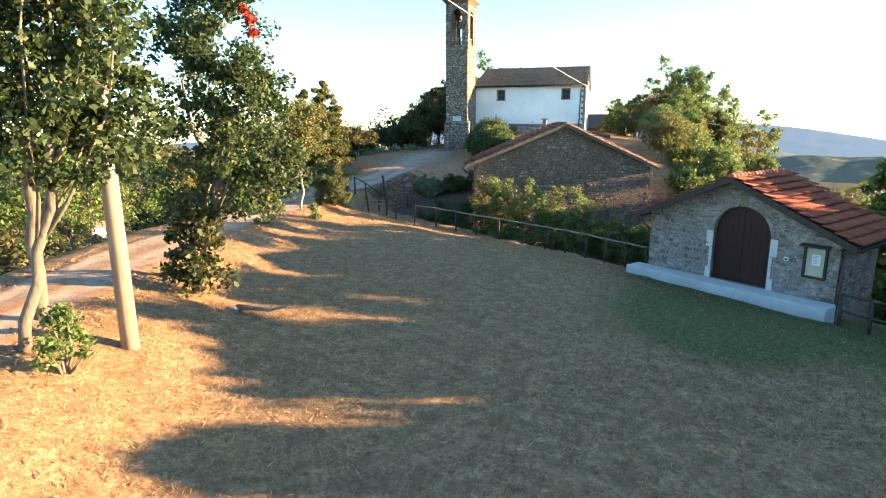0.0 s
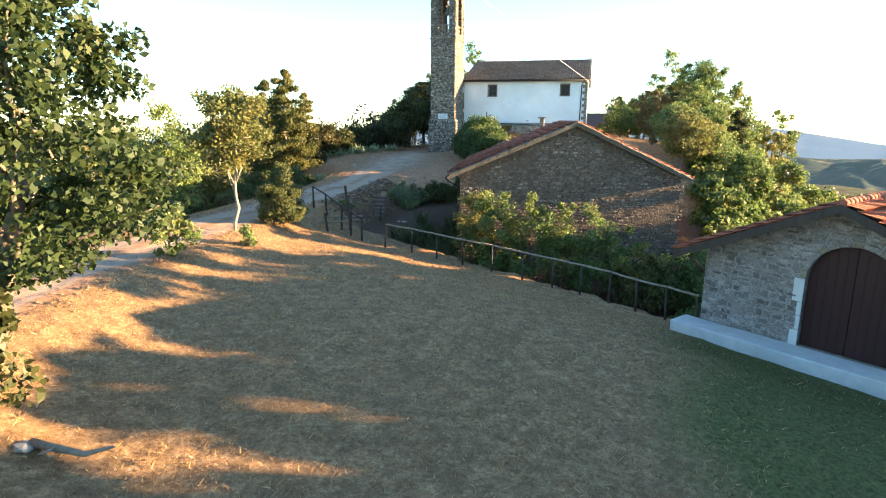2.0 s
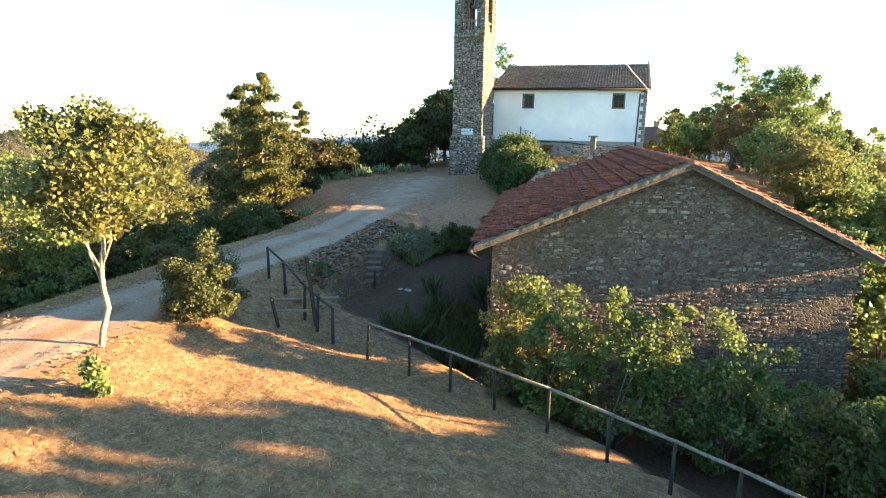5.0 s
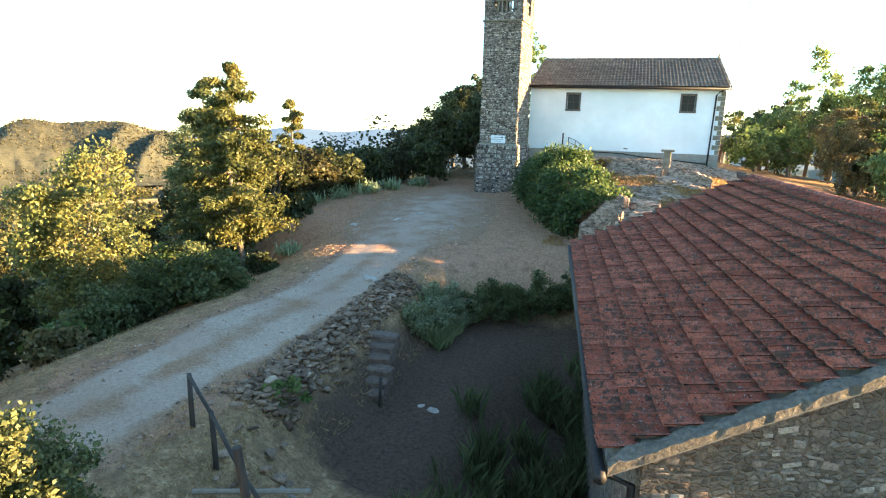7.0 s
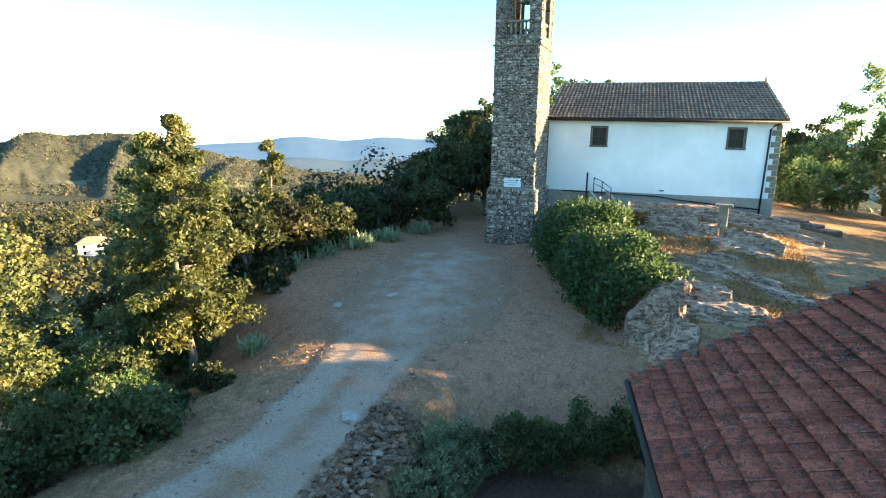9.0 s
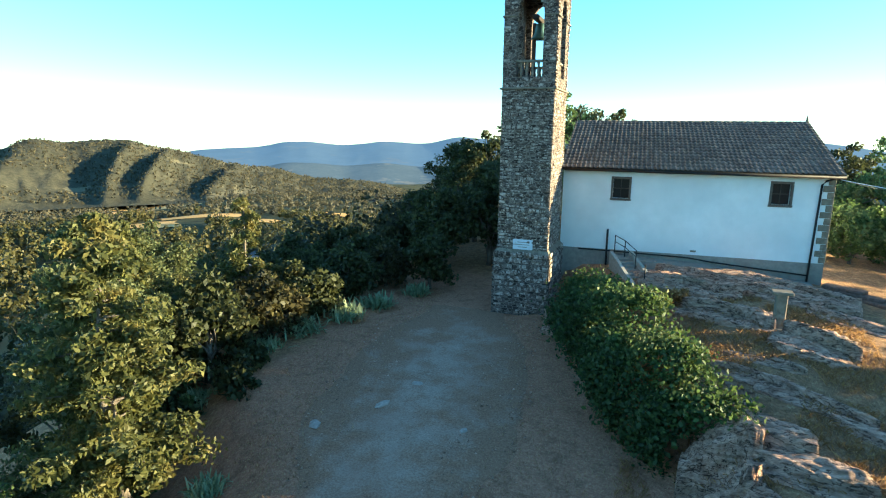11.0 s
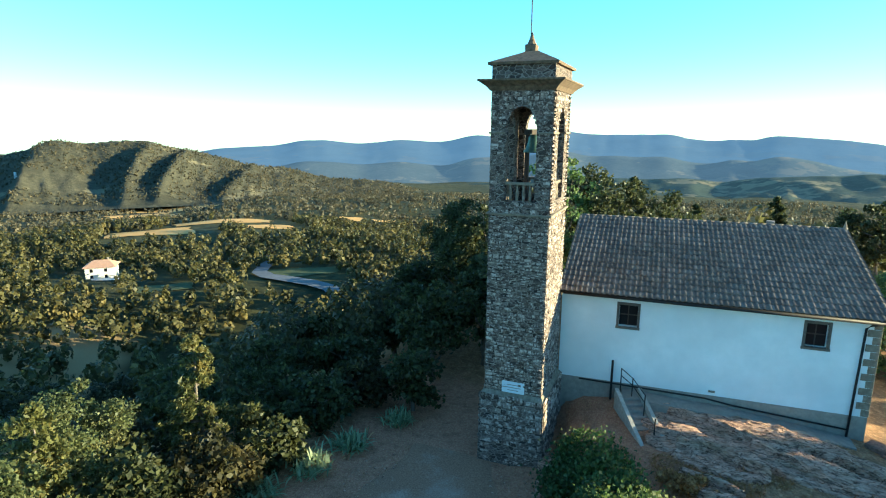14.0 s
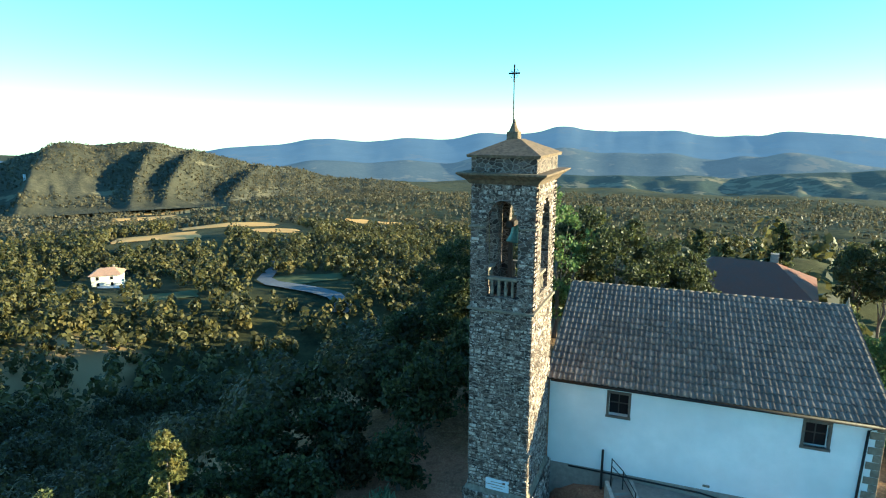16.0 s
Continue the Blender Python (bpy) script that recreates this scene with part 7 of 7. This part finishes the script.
blades("wall_grass", scatter(9000, -18.4, -15.6, 28.5, 41.5, lambda x, y: (x - road_x(y) > 1.35) & (value_noise(x * 2.0, y * 2.0, 93) > -0.2)), 0.11, 0.006, GRASS_DRY, "dry grass on the bank above the yard", 7, lean=0.6)
blades("rock_grass", scatter(26000, -13.8, -6.5, 45.0, 56.5, lambda x, y: value_noise(x * 1.1, y * 1.1, 61) > -0.15), 0.16, 0.009, GRASS_RUST, "dry rusty grass between the rocks", 8, lean=0.6)


# ---- far country ----
FIELDS = ((-299, 282, 24, 15, FIELD), (-830, 560, 60, 40, FIELD), (-298, 340, 34, 14, FIELD), (-257, 436, 9, 9, FIELD), (-231, 443, 9, 9, FIELD), (-589, 560, 50, 26, FIELD), (-525, 463, 30, 14, FIELD), (-253, 331, 13, 9, FIELD), (-153, 227, 13, 7, LAWN), (-188, 190, 9, 6, LAWN))


def field_frame(cx, cy):
    a = np.arctan2(cx - VIEW_O[0], cy - VIEW_O[1])
    return np.sin(a), np.cos(a)


def in_field(x, y):
    out = np.zeros(np.shape(x), bool)
    for cx, cy, a, b, _m in FIELDS:
        sx, cx_ = field_frame(cx, cy)
        r, t = (x - cx) * sx + (y - cy) * cx_, (x - cx) * cx_ - (y - cy) * sx
        out |= (t > -a - 1) & (t < a + (12 if _m is FIELD else 1)) & (r > -b - (32 if _m is FIELD else 6)) & (r < b + 1)
    return out


for cx, cy, a, b, mat in FIELDS:
    sx, cc = field_frame(cx, cy)
    t, r = np.meshgrid(np.linspace(-1, 1, 13), np.linspace(-1, 1, 9))
    t2, r2 = t * a * (1 + 0.2 * value_noise(r * 2, r * 0 + cx, 5)), r * b * (1 + 0.25 * value_noise(t * 2, t * 0 + cy, 6))
    fx, fy = cx + r2 * sx + t2 * cc, cy + r2 * cc - t2 * sx
    i = np.arange(13 * 9).reshape(9, 13)
    f = np.stack([i[:-1, :-1], i[:-1, 1:], i[1:, 1:], i[1:, :-1]], -1).reshape(-1, 4)
    tagged(new("field", mesh_from("field", np.stack([fx, fy, lie(fx, fy) + 0.35], -1).reshape(-1, 3), f, mat)), "tan stubble field in the valley" if mat is FIELD else "green mown lawn in the valley", "field", kind="structure")


def far_woods(name, n, r0, r1, az0, az1, tall, quads, leaf, material, label, seed, clear=0.18, ridge=False):
    rng = np.random.default_rng(seed)
    r = np.sqrt(rng.uniform(r0 ** 2, r1 ** 2, n))
    az = np.radians(rng.uniform(az0, az1, n))
    x, y = VIEW_O[0] + r * np.sin(az), VIEW_O[1] + r * np.cos(az)
    keep = (value_noise(x * 0.011, y * 0.011, 3) > -1 + clear * 2) & ~((np.abs(x + 221) < 19) & (np.abs(y - 190) < 17))
    keep &= (np.hypot((x + 148) / 1.7, y - 214) > 15) & ((x < -29.5) | (x > 12) | (y > 92)) & ((y < 40) & (x < -34) | (y >= 40))
    keep &= ~in_field(x, y)
    x, y = x[keep], y[keep]
    m = len(x)
    z = ridge_height(np.degrees(np.arctan2(x - VIEW_O[0], y - VIEW_O[1])), np.hypot(x - VIEW_O[0], y - VIEW_O[1])) if ridge else lie(x, y)
    h = tall * rng.uniform(0.55, 1.3, m)
    w = h * rng.uniform(0.28, 0.45, m)
    d = rng.normal(size=(m, quads, 3))
    d /= np.linalg.norm(d, axis=2)[..., None]
    d *= rng.uniform(0.5, 1, (m, quads, 1)) ** 0.4
    taper = np.where(rng.uniform(0, 1, m) < 0.3, 0.7, 0.2)[:, None]
    zz = (d[..., 2] * 0.5 + 0.5)
    k = 1 - taper * zz
    c = np.stack([x[:, None] + d[..., 0] * w[:, None] * k, y[:, None] + d[..., 1] * w[:, None] * k, z[:, None] + h[:, None] * (0.12 + 0.88 * zz)], -1)
    # leaf sprays lie on the skin of the crown
    nrm = d.reshape(-1, 3) * np.array([1, 1, 0.8]) + rng.normal(0, 0.22, (m * quads, 3)) + np.array([0, 0, 0.15])
    nrm /= np.linalg.norm(nrm, axis=1)[:, None]
    ta = np.cross(nrm, rng.normal(size=nrm.shape))
    ta /= np.linalg.norm(ta, axis=1)[:, None] + 1e-9
    tb = np.cross(nrm, ta)
    sz = (leaf * rng.uniform(0.5, 1.4, m * quads))[:, None]
    p = c.reshape(-1, 3)
    v = np.stack([p - ta * sz * 0.62, p + tb * sz * 0.5 - nrm * sz * 0.12, p + ta * sz * 0.62, p - tb * sz * 0.5 - nrm * sz * 0.12], 1).reshape(-1, 3)
    f = np.arange(m * quads * 4).reshape(-1, 4)
    return tagged(new(name, mesh_from(name, v, f, material)), label, "woods", kind="stuff")


far_woods("edge_woods", 190, 30, 66, -100, -8, 5.0, 260, 0.24, LEAF_SLOPE, "dense oak wood just below the plateau", 7, 0.02)
far_woods("slope_woods", 850, 62, 150, -76, -8, 6.0, 150, 0.44, LEAF_SLOPE, "dense oak and pine wood on the near slope", 1, 0.04)
far_woods("valley_woods", 3700, 140, 430, -68, -8, 6.9, 38, 1.16, LEAF_FOREST, "mixed woods across the valley", 2, 0.12)
far_woods("hill_woods", 9000, 380, 1000, -68, 30, 5.4, 10, 1.75, LEAF_FAR, "woods on the far side of the valley", 3, 0.2)
far_woods("ridge_woods", 7000, 830, 1240, -66, -18, 3.6, 5, 2.0, LEAF_FAR, "woods that cover the near ridge", 9, 0.05, True)
far_woods("east_woods", 900, 60, 420, 0, 75, 8.0, 40, 1.6, LEAF_FOREST, "woods below the hill to the east", 4, 0.1)


def small_house(name, place, turn, size, roof_h, wall, roof, label, windows):
    z = float(lie(place[0], place[1])) if len(place) < 3 else place[2]
    th = empty(name, pose(place[0], place[1], z, 0, 0, turn), label, "house")
    w, d, h = size
    part("wall", box_bm((-w / 2, -d / 2, -3), (w / 2, d / 2, h)), wall, th)
    bm = bmesh.new()
    e = 0.9
    base = [bm.verts.new(p) for p in ((-w / 2 - e, -d / 2 - e, h), (w / 2 + e, -d / 2 - e, h), (w / 2 + e, d / 2 + e, h), (-w / 2 - e, d / 2 + e, h))]
    r0, r1 = bm.verts.new((-w / 4, 0, h + roof_h)), bm.verts.new((w / 4, 0, h + roof_h))
    for f in ((base[0], base[1], r1, r0), (base[1], base[2], r1), (base[2], base[3], r0, r1), (base[3], base[0], r0), tuple(base[::-1])):
        bm.faces.new(f)
    bmesh.ops.recalc_face_normals(bm, faces=bm.faces[:])
    rf = part("roof", bm, roof, th)
    part("chimney", box_bm((w * 0.2, 0.4, h + roof_h * 0.3), (w * 0.2 + 0.7, 1.1, h + roof_h + 0.7)), CEMENT, rf)
    for fx, fz in windows:
        win = part("window", box_bm((fx * w - 0.5, -d / 2 - 0.06, fz), (fx * w + 0.5, -d / 2 + 0.03, fz + 1.3)), GLASS_DARK, th)
        part("sill", box_bm((fx * w - 0.65, -d / 2 - 0.2, fz - 0.12), (fx * w + 0.65, -d / 2, fz)), CONCRETE, win)
    return th


small_house("white_house", (-228.0, 196.0), 42, (10.5, 8.5, 4.9), 2.3, FAR_PLASTER, TILE_PALE, "white two-storey country house with a terracotta roof", ((-0.28, 0.6), (0.2, 0.6), (-0.28, 3.1), (0.2, 3.1)))
tagged(part("terrace", box_bm((-3, -9, -4), (8, -3.9, 0.6), 0.1), CONCRETE), "pale terrace before the white house", "terrace", kind="structure").matrix_basis = pose(-228.0, 196.0, float(lie(-228, 196)), 0, 0, 42)
small_house("red_roof_house", (-8.0, 99.0, 0.0), -8, (10.5, 9, 4.4), 2.2, STONE_HOUSE, TILE_RUST, "stone house with a hipped rusty red roof behind the church", ((-0.2, 1.2), (0.2, 1.2)))
th = empty("wind_mast", pose(-905.0, 583.0, float(lie(-905, 583))), "tall white mast on the far field", "mast")
bm = bmesh.new()
tube(bm, [(0, 0, -2), (0, 0, 48)], [2.4, 1.7], 10)
part("shaft", bm, PAPER, th)
vs = []
track = [Vector(p) for p in ((-204, 262), (-187.3, 251), (-175.7, 232), (-169, 220), (-161, 215.0), (-150.5, 214.5), (-140, 214.5), (-131, 213), (-124, 208), (-121, 200))]
pts = [a.lerp(b, k / 4) for a, b in zip(track, track[1:]) for k in range(4)]
for i, p in enumerate(pts):
    d = (pts[min(i + 1, len(pts) - 1)] - pts[max(i - 1, 0)]).normalized()
    for s in (-3.0, 3.0):
        x, y = p.x - d.y * s, p.y + d.x * s
        vs.append((x, y, float(lie(x, y)) + 0.9))
i = np.arange(len(pts) * 2).reshape(-1, 2)
tagged(new("valley_road", mesh_from("valley_road", vs, np.stack([i[:-1, 0], i[:-1, 1], i[1:, 1], i[1:, 0]], -1), ASPHALT)), "grey road bend in the valley", "road", kind="structure")


# ---- wall stones and roof tiles ----
def unit_stone(seed, material):
    """A block one unit wide and high, standing one unit proud of the wall, with worn edges."""
    rr = random.Random(seed)
    j = lambda s: rr.uniform(-s, s)
    back = [(abs(j(0.12)), 0, abs(j(0.16))), (1 - abs(j(0.12)), 0, abs(j(0.16))), (1 - abs(j(0.12)), 0, 1 - abs(j(0.16))), (abs(j(0.12)), 0, 1 - abs(j(0.16)))]
    mid = [(0.02 + abs(j(0.13)), -0.7, 0.03 + abs(j(0.18))), (0.98 - abs(j(0.13)), -0.7, 0.03 + abs(j(0.18))), (0.98 - abs(j(0.13)), -0.7, 0.97 - abs(j(0.18))), (0.02 + abs(j(0.13)), -0.7, 0.97 - abs(j(0.18)))]
    top = [(0.14 + j(0.06), -1.0 + j(0.15), 0.2 + j(0.08)), (0.86 + j(0.06), -1.0 + j(0.15), 0.2 + j(0.08)), (0.86 + j(0.06), -1.0 + j(0.15), 0.8 + j(0.08)), (0.14 + j(0.06), -1.0 + j(0.15), 0.8 + j(0.08))]
    v = back + mid + top
    f = [(8, 9, 10, 11)]
    for a in (0, 4):
        for i in range(4):
            f.append((a + i, a + (i + 1) % 4, a + 4 + (i + 1) % 4, a + 4 + i))
    return mesh_from("stone", v, f, material), np.array(v), np.array(f)


def lay_stones(parent, frame_m, tall, span, rows, wide, proud, material, near, seed, hole=None, limit=300, joint=0.02, skew=1.5):
    """Courses of rough stones on a wall face: frame_m carries x along the wall, z up and -y outward. span(z) gives the ends of a course."""
    rr = random.Random(seed)
    kinds = [unit_stone(seed * 10 + i, material) for i in range(5)]
    laid = []
    z = 0.0
    while z < tall:
        h = rr.uniform(*rows)
        a, b = span(z + h * 0.5)
        x = a
        while x < b - 0.06:
            w = min(rr.uniform(*wide), b - x)
            if b - x - w < 0.08:
                w = b - x
            hh = h * rr.uniform(0.7, 1.12)
            if not (hole and hole(x + w / 2, z + h / 2)):
                laid.append((x + joint / 2, z + rr.uniform(0, joint), max(0.04, w - joint), max(0.04, hh - joint), rr.uniform(*proud), rr.randrange(5)))
            x += w
        z += h
    laid.sort(key=lambda q: (q[0] - near[0]) ** 2 + (q[1] - near[1]) ** 2)
    for x, z, w, h, d, k in laid[:limit]:
        piece("stone", kinds[k][0], parent, frame_m @ pose(x, 0, z, 0, rr.uniform(-skew, skew), 0) @ Matrix.Diagonal((w, d, h, 1)))
    vs, fs, n = [], [], 0
    for x, z, w, h, d, k in laid[limit:]:
        v = kinds[k][1] * np.array((w, d, h)) + np.array((x, 0, z))
        vs.append(v)
        fs.append(kinds[k][2] + n)
        n += len(v)
    if vs:
        me = mesh_from("stonework", np.concatenate(vs), np.concatenate(fs), material)
        o = piece("stonework", me, parent, frame_m)
        tagged(o, kind="stuff")


def face_frame(origin, along):
    """Axes on a wall: x along it, z up, -y outward to the right-hand side of the way along."""
    a = Vector(along).normalized()
    b = Vector((0, 0, 1)).cross(a)
    return Matrix(((a.x, b.x, 0, origin[0]), (a.y, b.y, 0, origin[1]), (a.z, b.z, 1, origin[2]), (0, 0, 0, 1)))


def profile_tile(name, prof, material, lip=0.1):
    """A roof tile: a profile across, one unit wide, drawn down the slope, one unit long, with a thick lower edge."""
    n = len(prof)
    v = [(u, 0.0, h) for u, h in prof] + [(u, -1.0, h + lip) for u, h in prof] + [(u, -1.0, h + lip - 0.02) for u, h in prof] + [(u, -0.5, h + lip * 0.5 - 0.016) for u, h in prof]
    f = [(k * n + i, k * n + i + 1, k * n + n + i + 1, k * n + n + i) for k in range(3) for i in range(n - 1)]
    f = [q[::-1] for q in f]
    return mesh_from(name, v, f, material), np.array(v), np.array(f)


FLAT_PROF = [(0.0, 0.034), (0.16, 0.038), (0.32, 0.034), (0.36, 0.004), (0.46, 0.0), (0.5, 0.034), (0.66, 0.038), (0.82, 0.034), (0.86, 0.004), (0.96, 0.0), (1.0, 0.034)]
RIB_PROF = [(0.0, 0.05), (0.08, 0.058), (0.17, 0.05), (0.2, 0.008), (0.3, 0.004), (0.44, 0.014), (0.5, 0.034), (0.57, 0.014), (0.72, 0.004), (0.86, 0.004), (0.93, 0.02), (1.0, 0.05)]
WAVE_PROF = [(0.0, 0.0), (0.06, 0.022), (0.2, 0.04), (0.34, 0.042), (0.48, 0.03), (0.58, 0.008), (0.75, 0.0), (0.9, 0.002), (1.0, 0.01)]


def lay_tiles(parent, low, along, up, length, courses, width, prof, material, near, seed, limit=300, slip=(0, 0, 0), lip=0.1):
    """Courses of tiles on a slope: low corner, the way along the eave, the way up to the ridge; slip: how much the far end of the ridge overshoots."""
    rr = random.Random(seed)
    me, V0, F0 = profile_tile("tile", prof, material, lip)
    a, u = Vector(along).normalized(), Vector(up)
    run = u.length
    un = u.normalized()
    nn = a.cross(un).normalized()
    if nn.z < 0:
        nn = -nn
    exp = run / courses
    n = int(round(length / width))
    w = length / n
    laid = []
    for c in range(courses):
        for i in range(n):
            p = Vector(low) + a * (i * w) + (un * exp + Vector(slip) * (i / n / courses)) * (c + 1) + nn * (0.012 + rr.uniform(0, 0.008))
            laid.append((p, c, i, rr.uniform(-0.6, 0.6)))
    laid.sort(key=lambda q: (q[0] - Vector(near)).length_squared)
    mats = []
    for p, c, i, tilt in laid:
        y = un * (exp * 1.12)
        m = Matrix(((a.x * w, y.x, nn.x, p.x), (a.y * w, y.y, nn.y, p.y), (a.z * w, y.z, nn.z, p.z), (0, 0, 0, 1)))
        mats.append(m @ pose(0, 0, 0, 0.0, tilt, 0))
    for m in mats[:limit]:
        o = piece("tile", me, parent, m)
    vs, fs, k = [], [], 0
    for m in mats[limit:]:
        M = np.array(m)
        vs.append(V0 @ M[:3, :3].T + M[:3, 3])
        fs.append(F0 + k)
        k += len(V0)
    if vs:
        tagged(piece("tiling", mesh_from("tiling", np.concatenate(vs), np.concatenate(fs), material), parent, Matrix.Identity(4)), kind="stuff")


def ridge_tiles(parent, a, b, material, count, r=0.11):
    a, b = Vector(a), Vector(b)
    d = (b - a) / count
    for i in range(count):
        bm = bmesh.new()
        p = a + d * i
        tube(bm, [p + Vector((0, 0, 0.0)), p + d * 1.06 + Vector((0, 0, 0.012))], [r * 1.05, r * 0.92], 10)
        part("ridge_tile", bm, material, parent, smooth=True)


# tower faces; the origin of a frame is given in the thing's own axes
for ang, w, d in ((0, 2.28, 1.54), (90, 3.08, 1.14), (270, 3.08, 1.14)):
    turn = pose(0, 0, 0, 0, 0, ang)
    lay_stones(TOWER, turn @ pose(-w / 2, -d, 5.66), 6.95, lambda z, w=w: (0, w), (0.07, 0.2), (0.1, 0.42), (0.01, 0.045), PIECE_TOWER, (w / 2, 5.0), 61 + ang, None, 300 if ang == 0 else 150, 0.03, 9.0)
    lay_stones(TOWER, turn @ pose(-w / 2, -d, 12.72), 4.36, lambda z, w=w: (0, w), (0.08, 0.2), (0.1, 0.36), (0.008, 0.03), PIECE_TOWER, (w / 2, 2.5), 62 + ang, lambda x, z, w=w: abs(x - w / 2) < 0.75 * (1.0 if z < 2.9 else max(0.0, 1 - (z - 2.9) / 1.3)) and z > 0.35, 160 if ang == 0 else 80, 0.03, 9.0)
    lay_stones(TOWER, turn @ pose(-w / 2 - 0.12, -d - 0.18, 2.0), 3.42, lambda z, w=w: (0, w + 0.24), (0.16, 0.3), (0.25, 0.6), (0.015, 0.05), PIECE_TOWER, (w / 2, 2.5), 63 + ang, None, 100)
# house gables
for near_one in (True, False):
    g0 = (H0 + hl * 0.3 + flat * 0.45) if near_one else (H0 + HU + HR - flat * 0.45 + hl * 12.0)
    L = 2 * math.hypot(HU.x, HU.y) - 0.9
    m = face_frame((g0.x, g0.y, -2.2), flat if near_one else -flat)
    ends = lambda z, L=L: (0 if z < 5.4 else min(L / 2, (z - 5.35) / 0.37), L if z < 5.25 else max(L / 2, L - (z - 5.2) / 0.42))
    if near_one:
        lay_stones(HOUSE, m, 7.2, ends, (0.06, 0.17), (0.08, 0.3), (0.006, 0.022), PIECE_HOUSE, (2.5, 4.5), 71, lambda x, z: float(value_noise(np.array(x * 2.6), np.array(z * 4.0), 72)) > 0.12, 300, 0.05, 12.0)
# barn front
ends = lambda z: (0 if z < 2.05 else (z - 2.05) / 0.46, BW if z < 2.05 else BW - (z - 2.05) / 0.46)
lay_stones(BARN, pose(0, 0, 0), 3.4, ends, (0.1, 0.22), (0.12, 0.4), (0.008, 0.028), PIECE_BARN, (3.5, 1.5), 81, lambda x, z: (abs(x - DX) < DW / 2 + 0.2 and z < 1.8) or math.hypot((x - DX) / (DW / 2 + 0.2), (z - DS) / (DT - DS + 0.2)) < 1 or (5.5 < x < 6.4 and 0.6 < z < 1.85), 300, 0.035, 5.0)
lay_stones(BARN, pose(BW, 0, -0.3, 0, 0, 90), 2.3, lambda z: (0, 2.6), (0.1, 0.22), (0.14, 0.4), (0.008, 0.03), PIECE_BARN, (0, 1.5), 82, None, 80, 0.025)
# roofs
lay_tiles(HOUSE, H0 + Vector((0, 0, 0.02)) + hl * 0.12, HL, HU, HL.length - 0.2, 15, 0.24, RIB_PROF, TILE_RED, H0 + HU * 0.35, 91, 300, HK, 0.13)
hr = -HR
lay_tiles(HOUSE, H0 + HU + HR + Vector((0, 0, 0.02)) + hl * 0.12, HL + HK * 2, hr, HL.length + 0.9, 16, 0.3, RIB_PROF, TILE_RED, H0 + HU, 92, 60, -HK)
ridge_tiles(HOUSE, H0 + HU + Vector((0, 0, 0.03)), H0 + HU + HL + HK + Vector((0, 0, 0.03)), TILE_RED, 30, 0.1)
lay_tiles(CHURCH, (CX0 - 0.1, CY0 - 0.5, 9.19), (1, 0, 0), (0, RIDGE_Y - CY0 + 0.5, RIDGE_Z - 9.19), CX1 + 0.32 - CX0, 17, 0.21, WAVE_PROF, TILE_GREY, (-14.0, 62.0, 10.0), 93, lip=0.045)
ridge_tiles(CHURCH, (CX0, RIDGE_Y, RIDGE_Z + 0.03), (CX1 + 0.2, RIDGE_Y, RIDGE_Z + 0.03), TILE_GREY, 32, 0.07)
k = (BT - BE) / (BW / 2)
z0 = BE - 0.62 * k + 0.1
lay_tiles(BARN, (BW + 0.66, -0.66, z0), (0, 1, 0), (-BW / 2 - 0.66, 0, BT + 0.1 - z0), BD + 1.28, 11, 0.24, FLAT_PROF, TILE_NEW, (5.0, 0.0, 3.0), 94)
lay_tiles(BARN, (-0.66, -0.66, z0), (0, 1, 0), (BW / 2 + 0.66, 0, BT + 0.1 - z0), BD + 1.28, 11, 0.24, FLAT_PROF, TILE_NEW, (1.0, 0.0, 3.0), 95, 150)
ridge_tiles(BARN, (BW / 2, -0.66, BT + 0.12), (BW / 2, BD + 0.6, BT + 0.12), TILE_NEW, 16, 0.11)
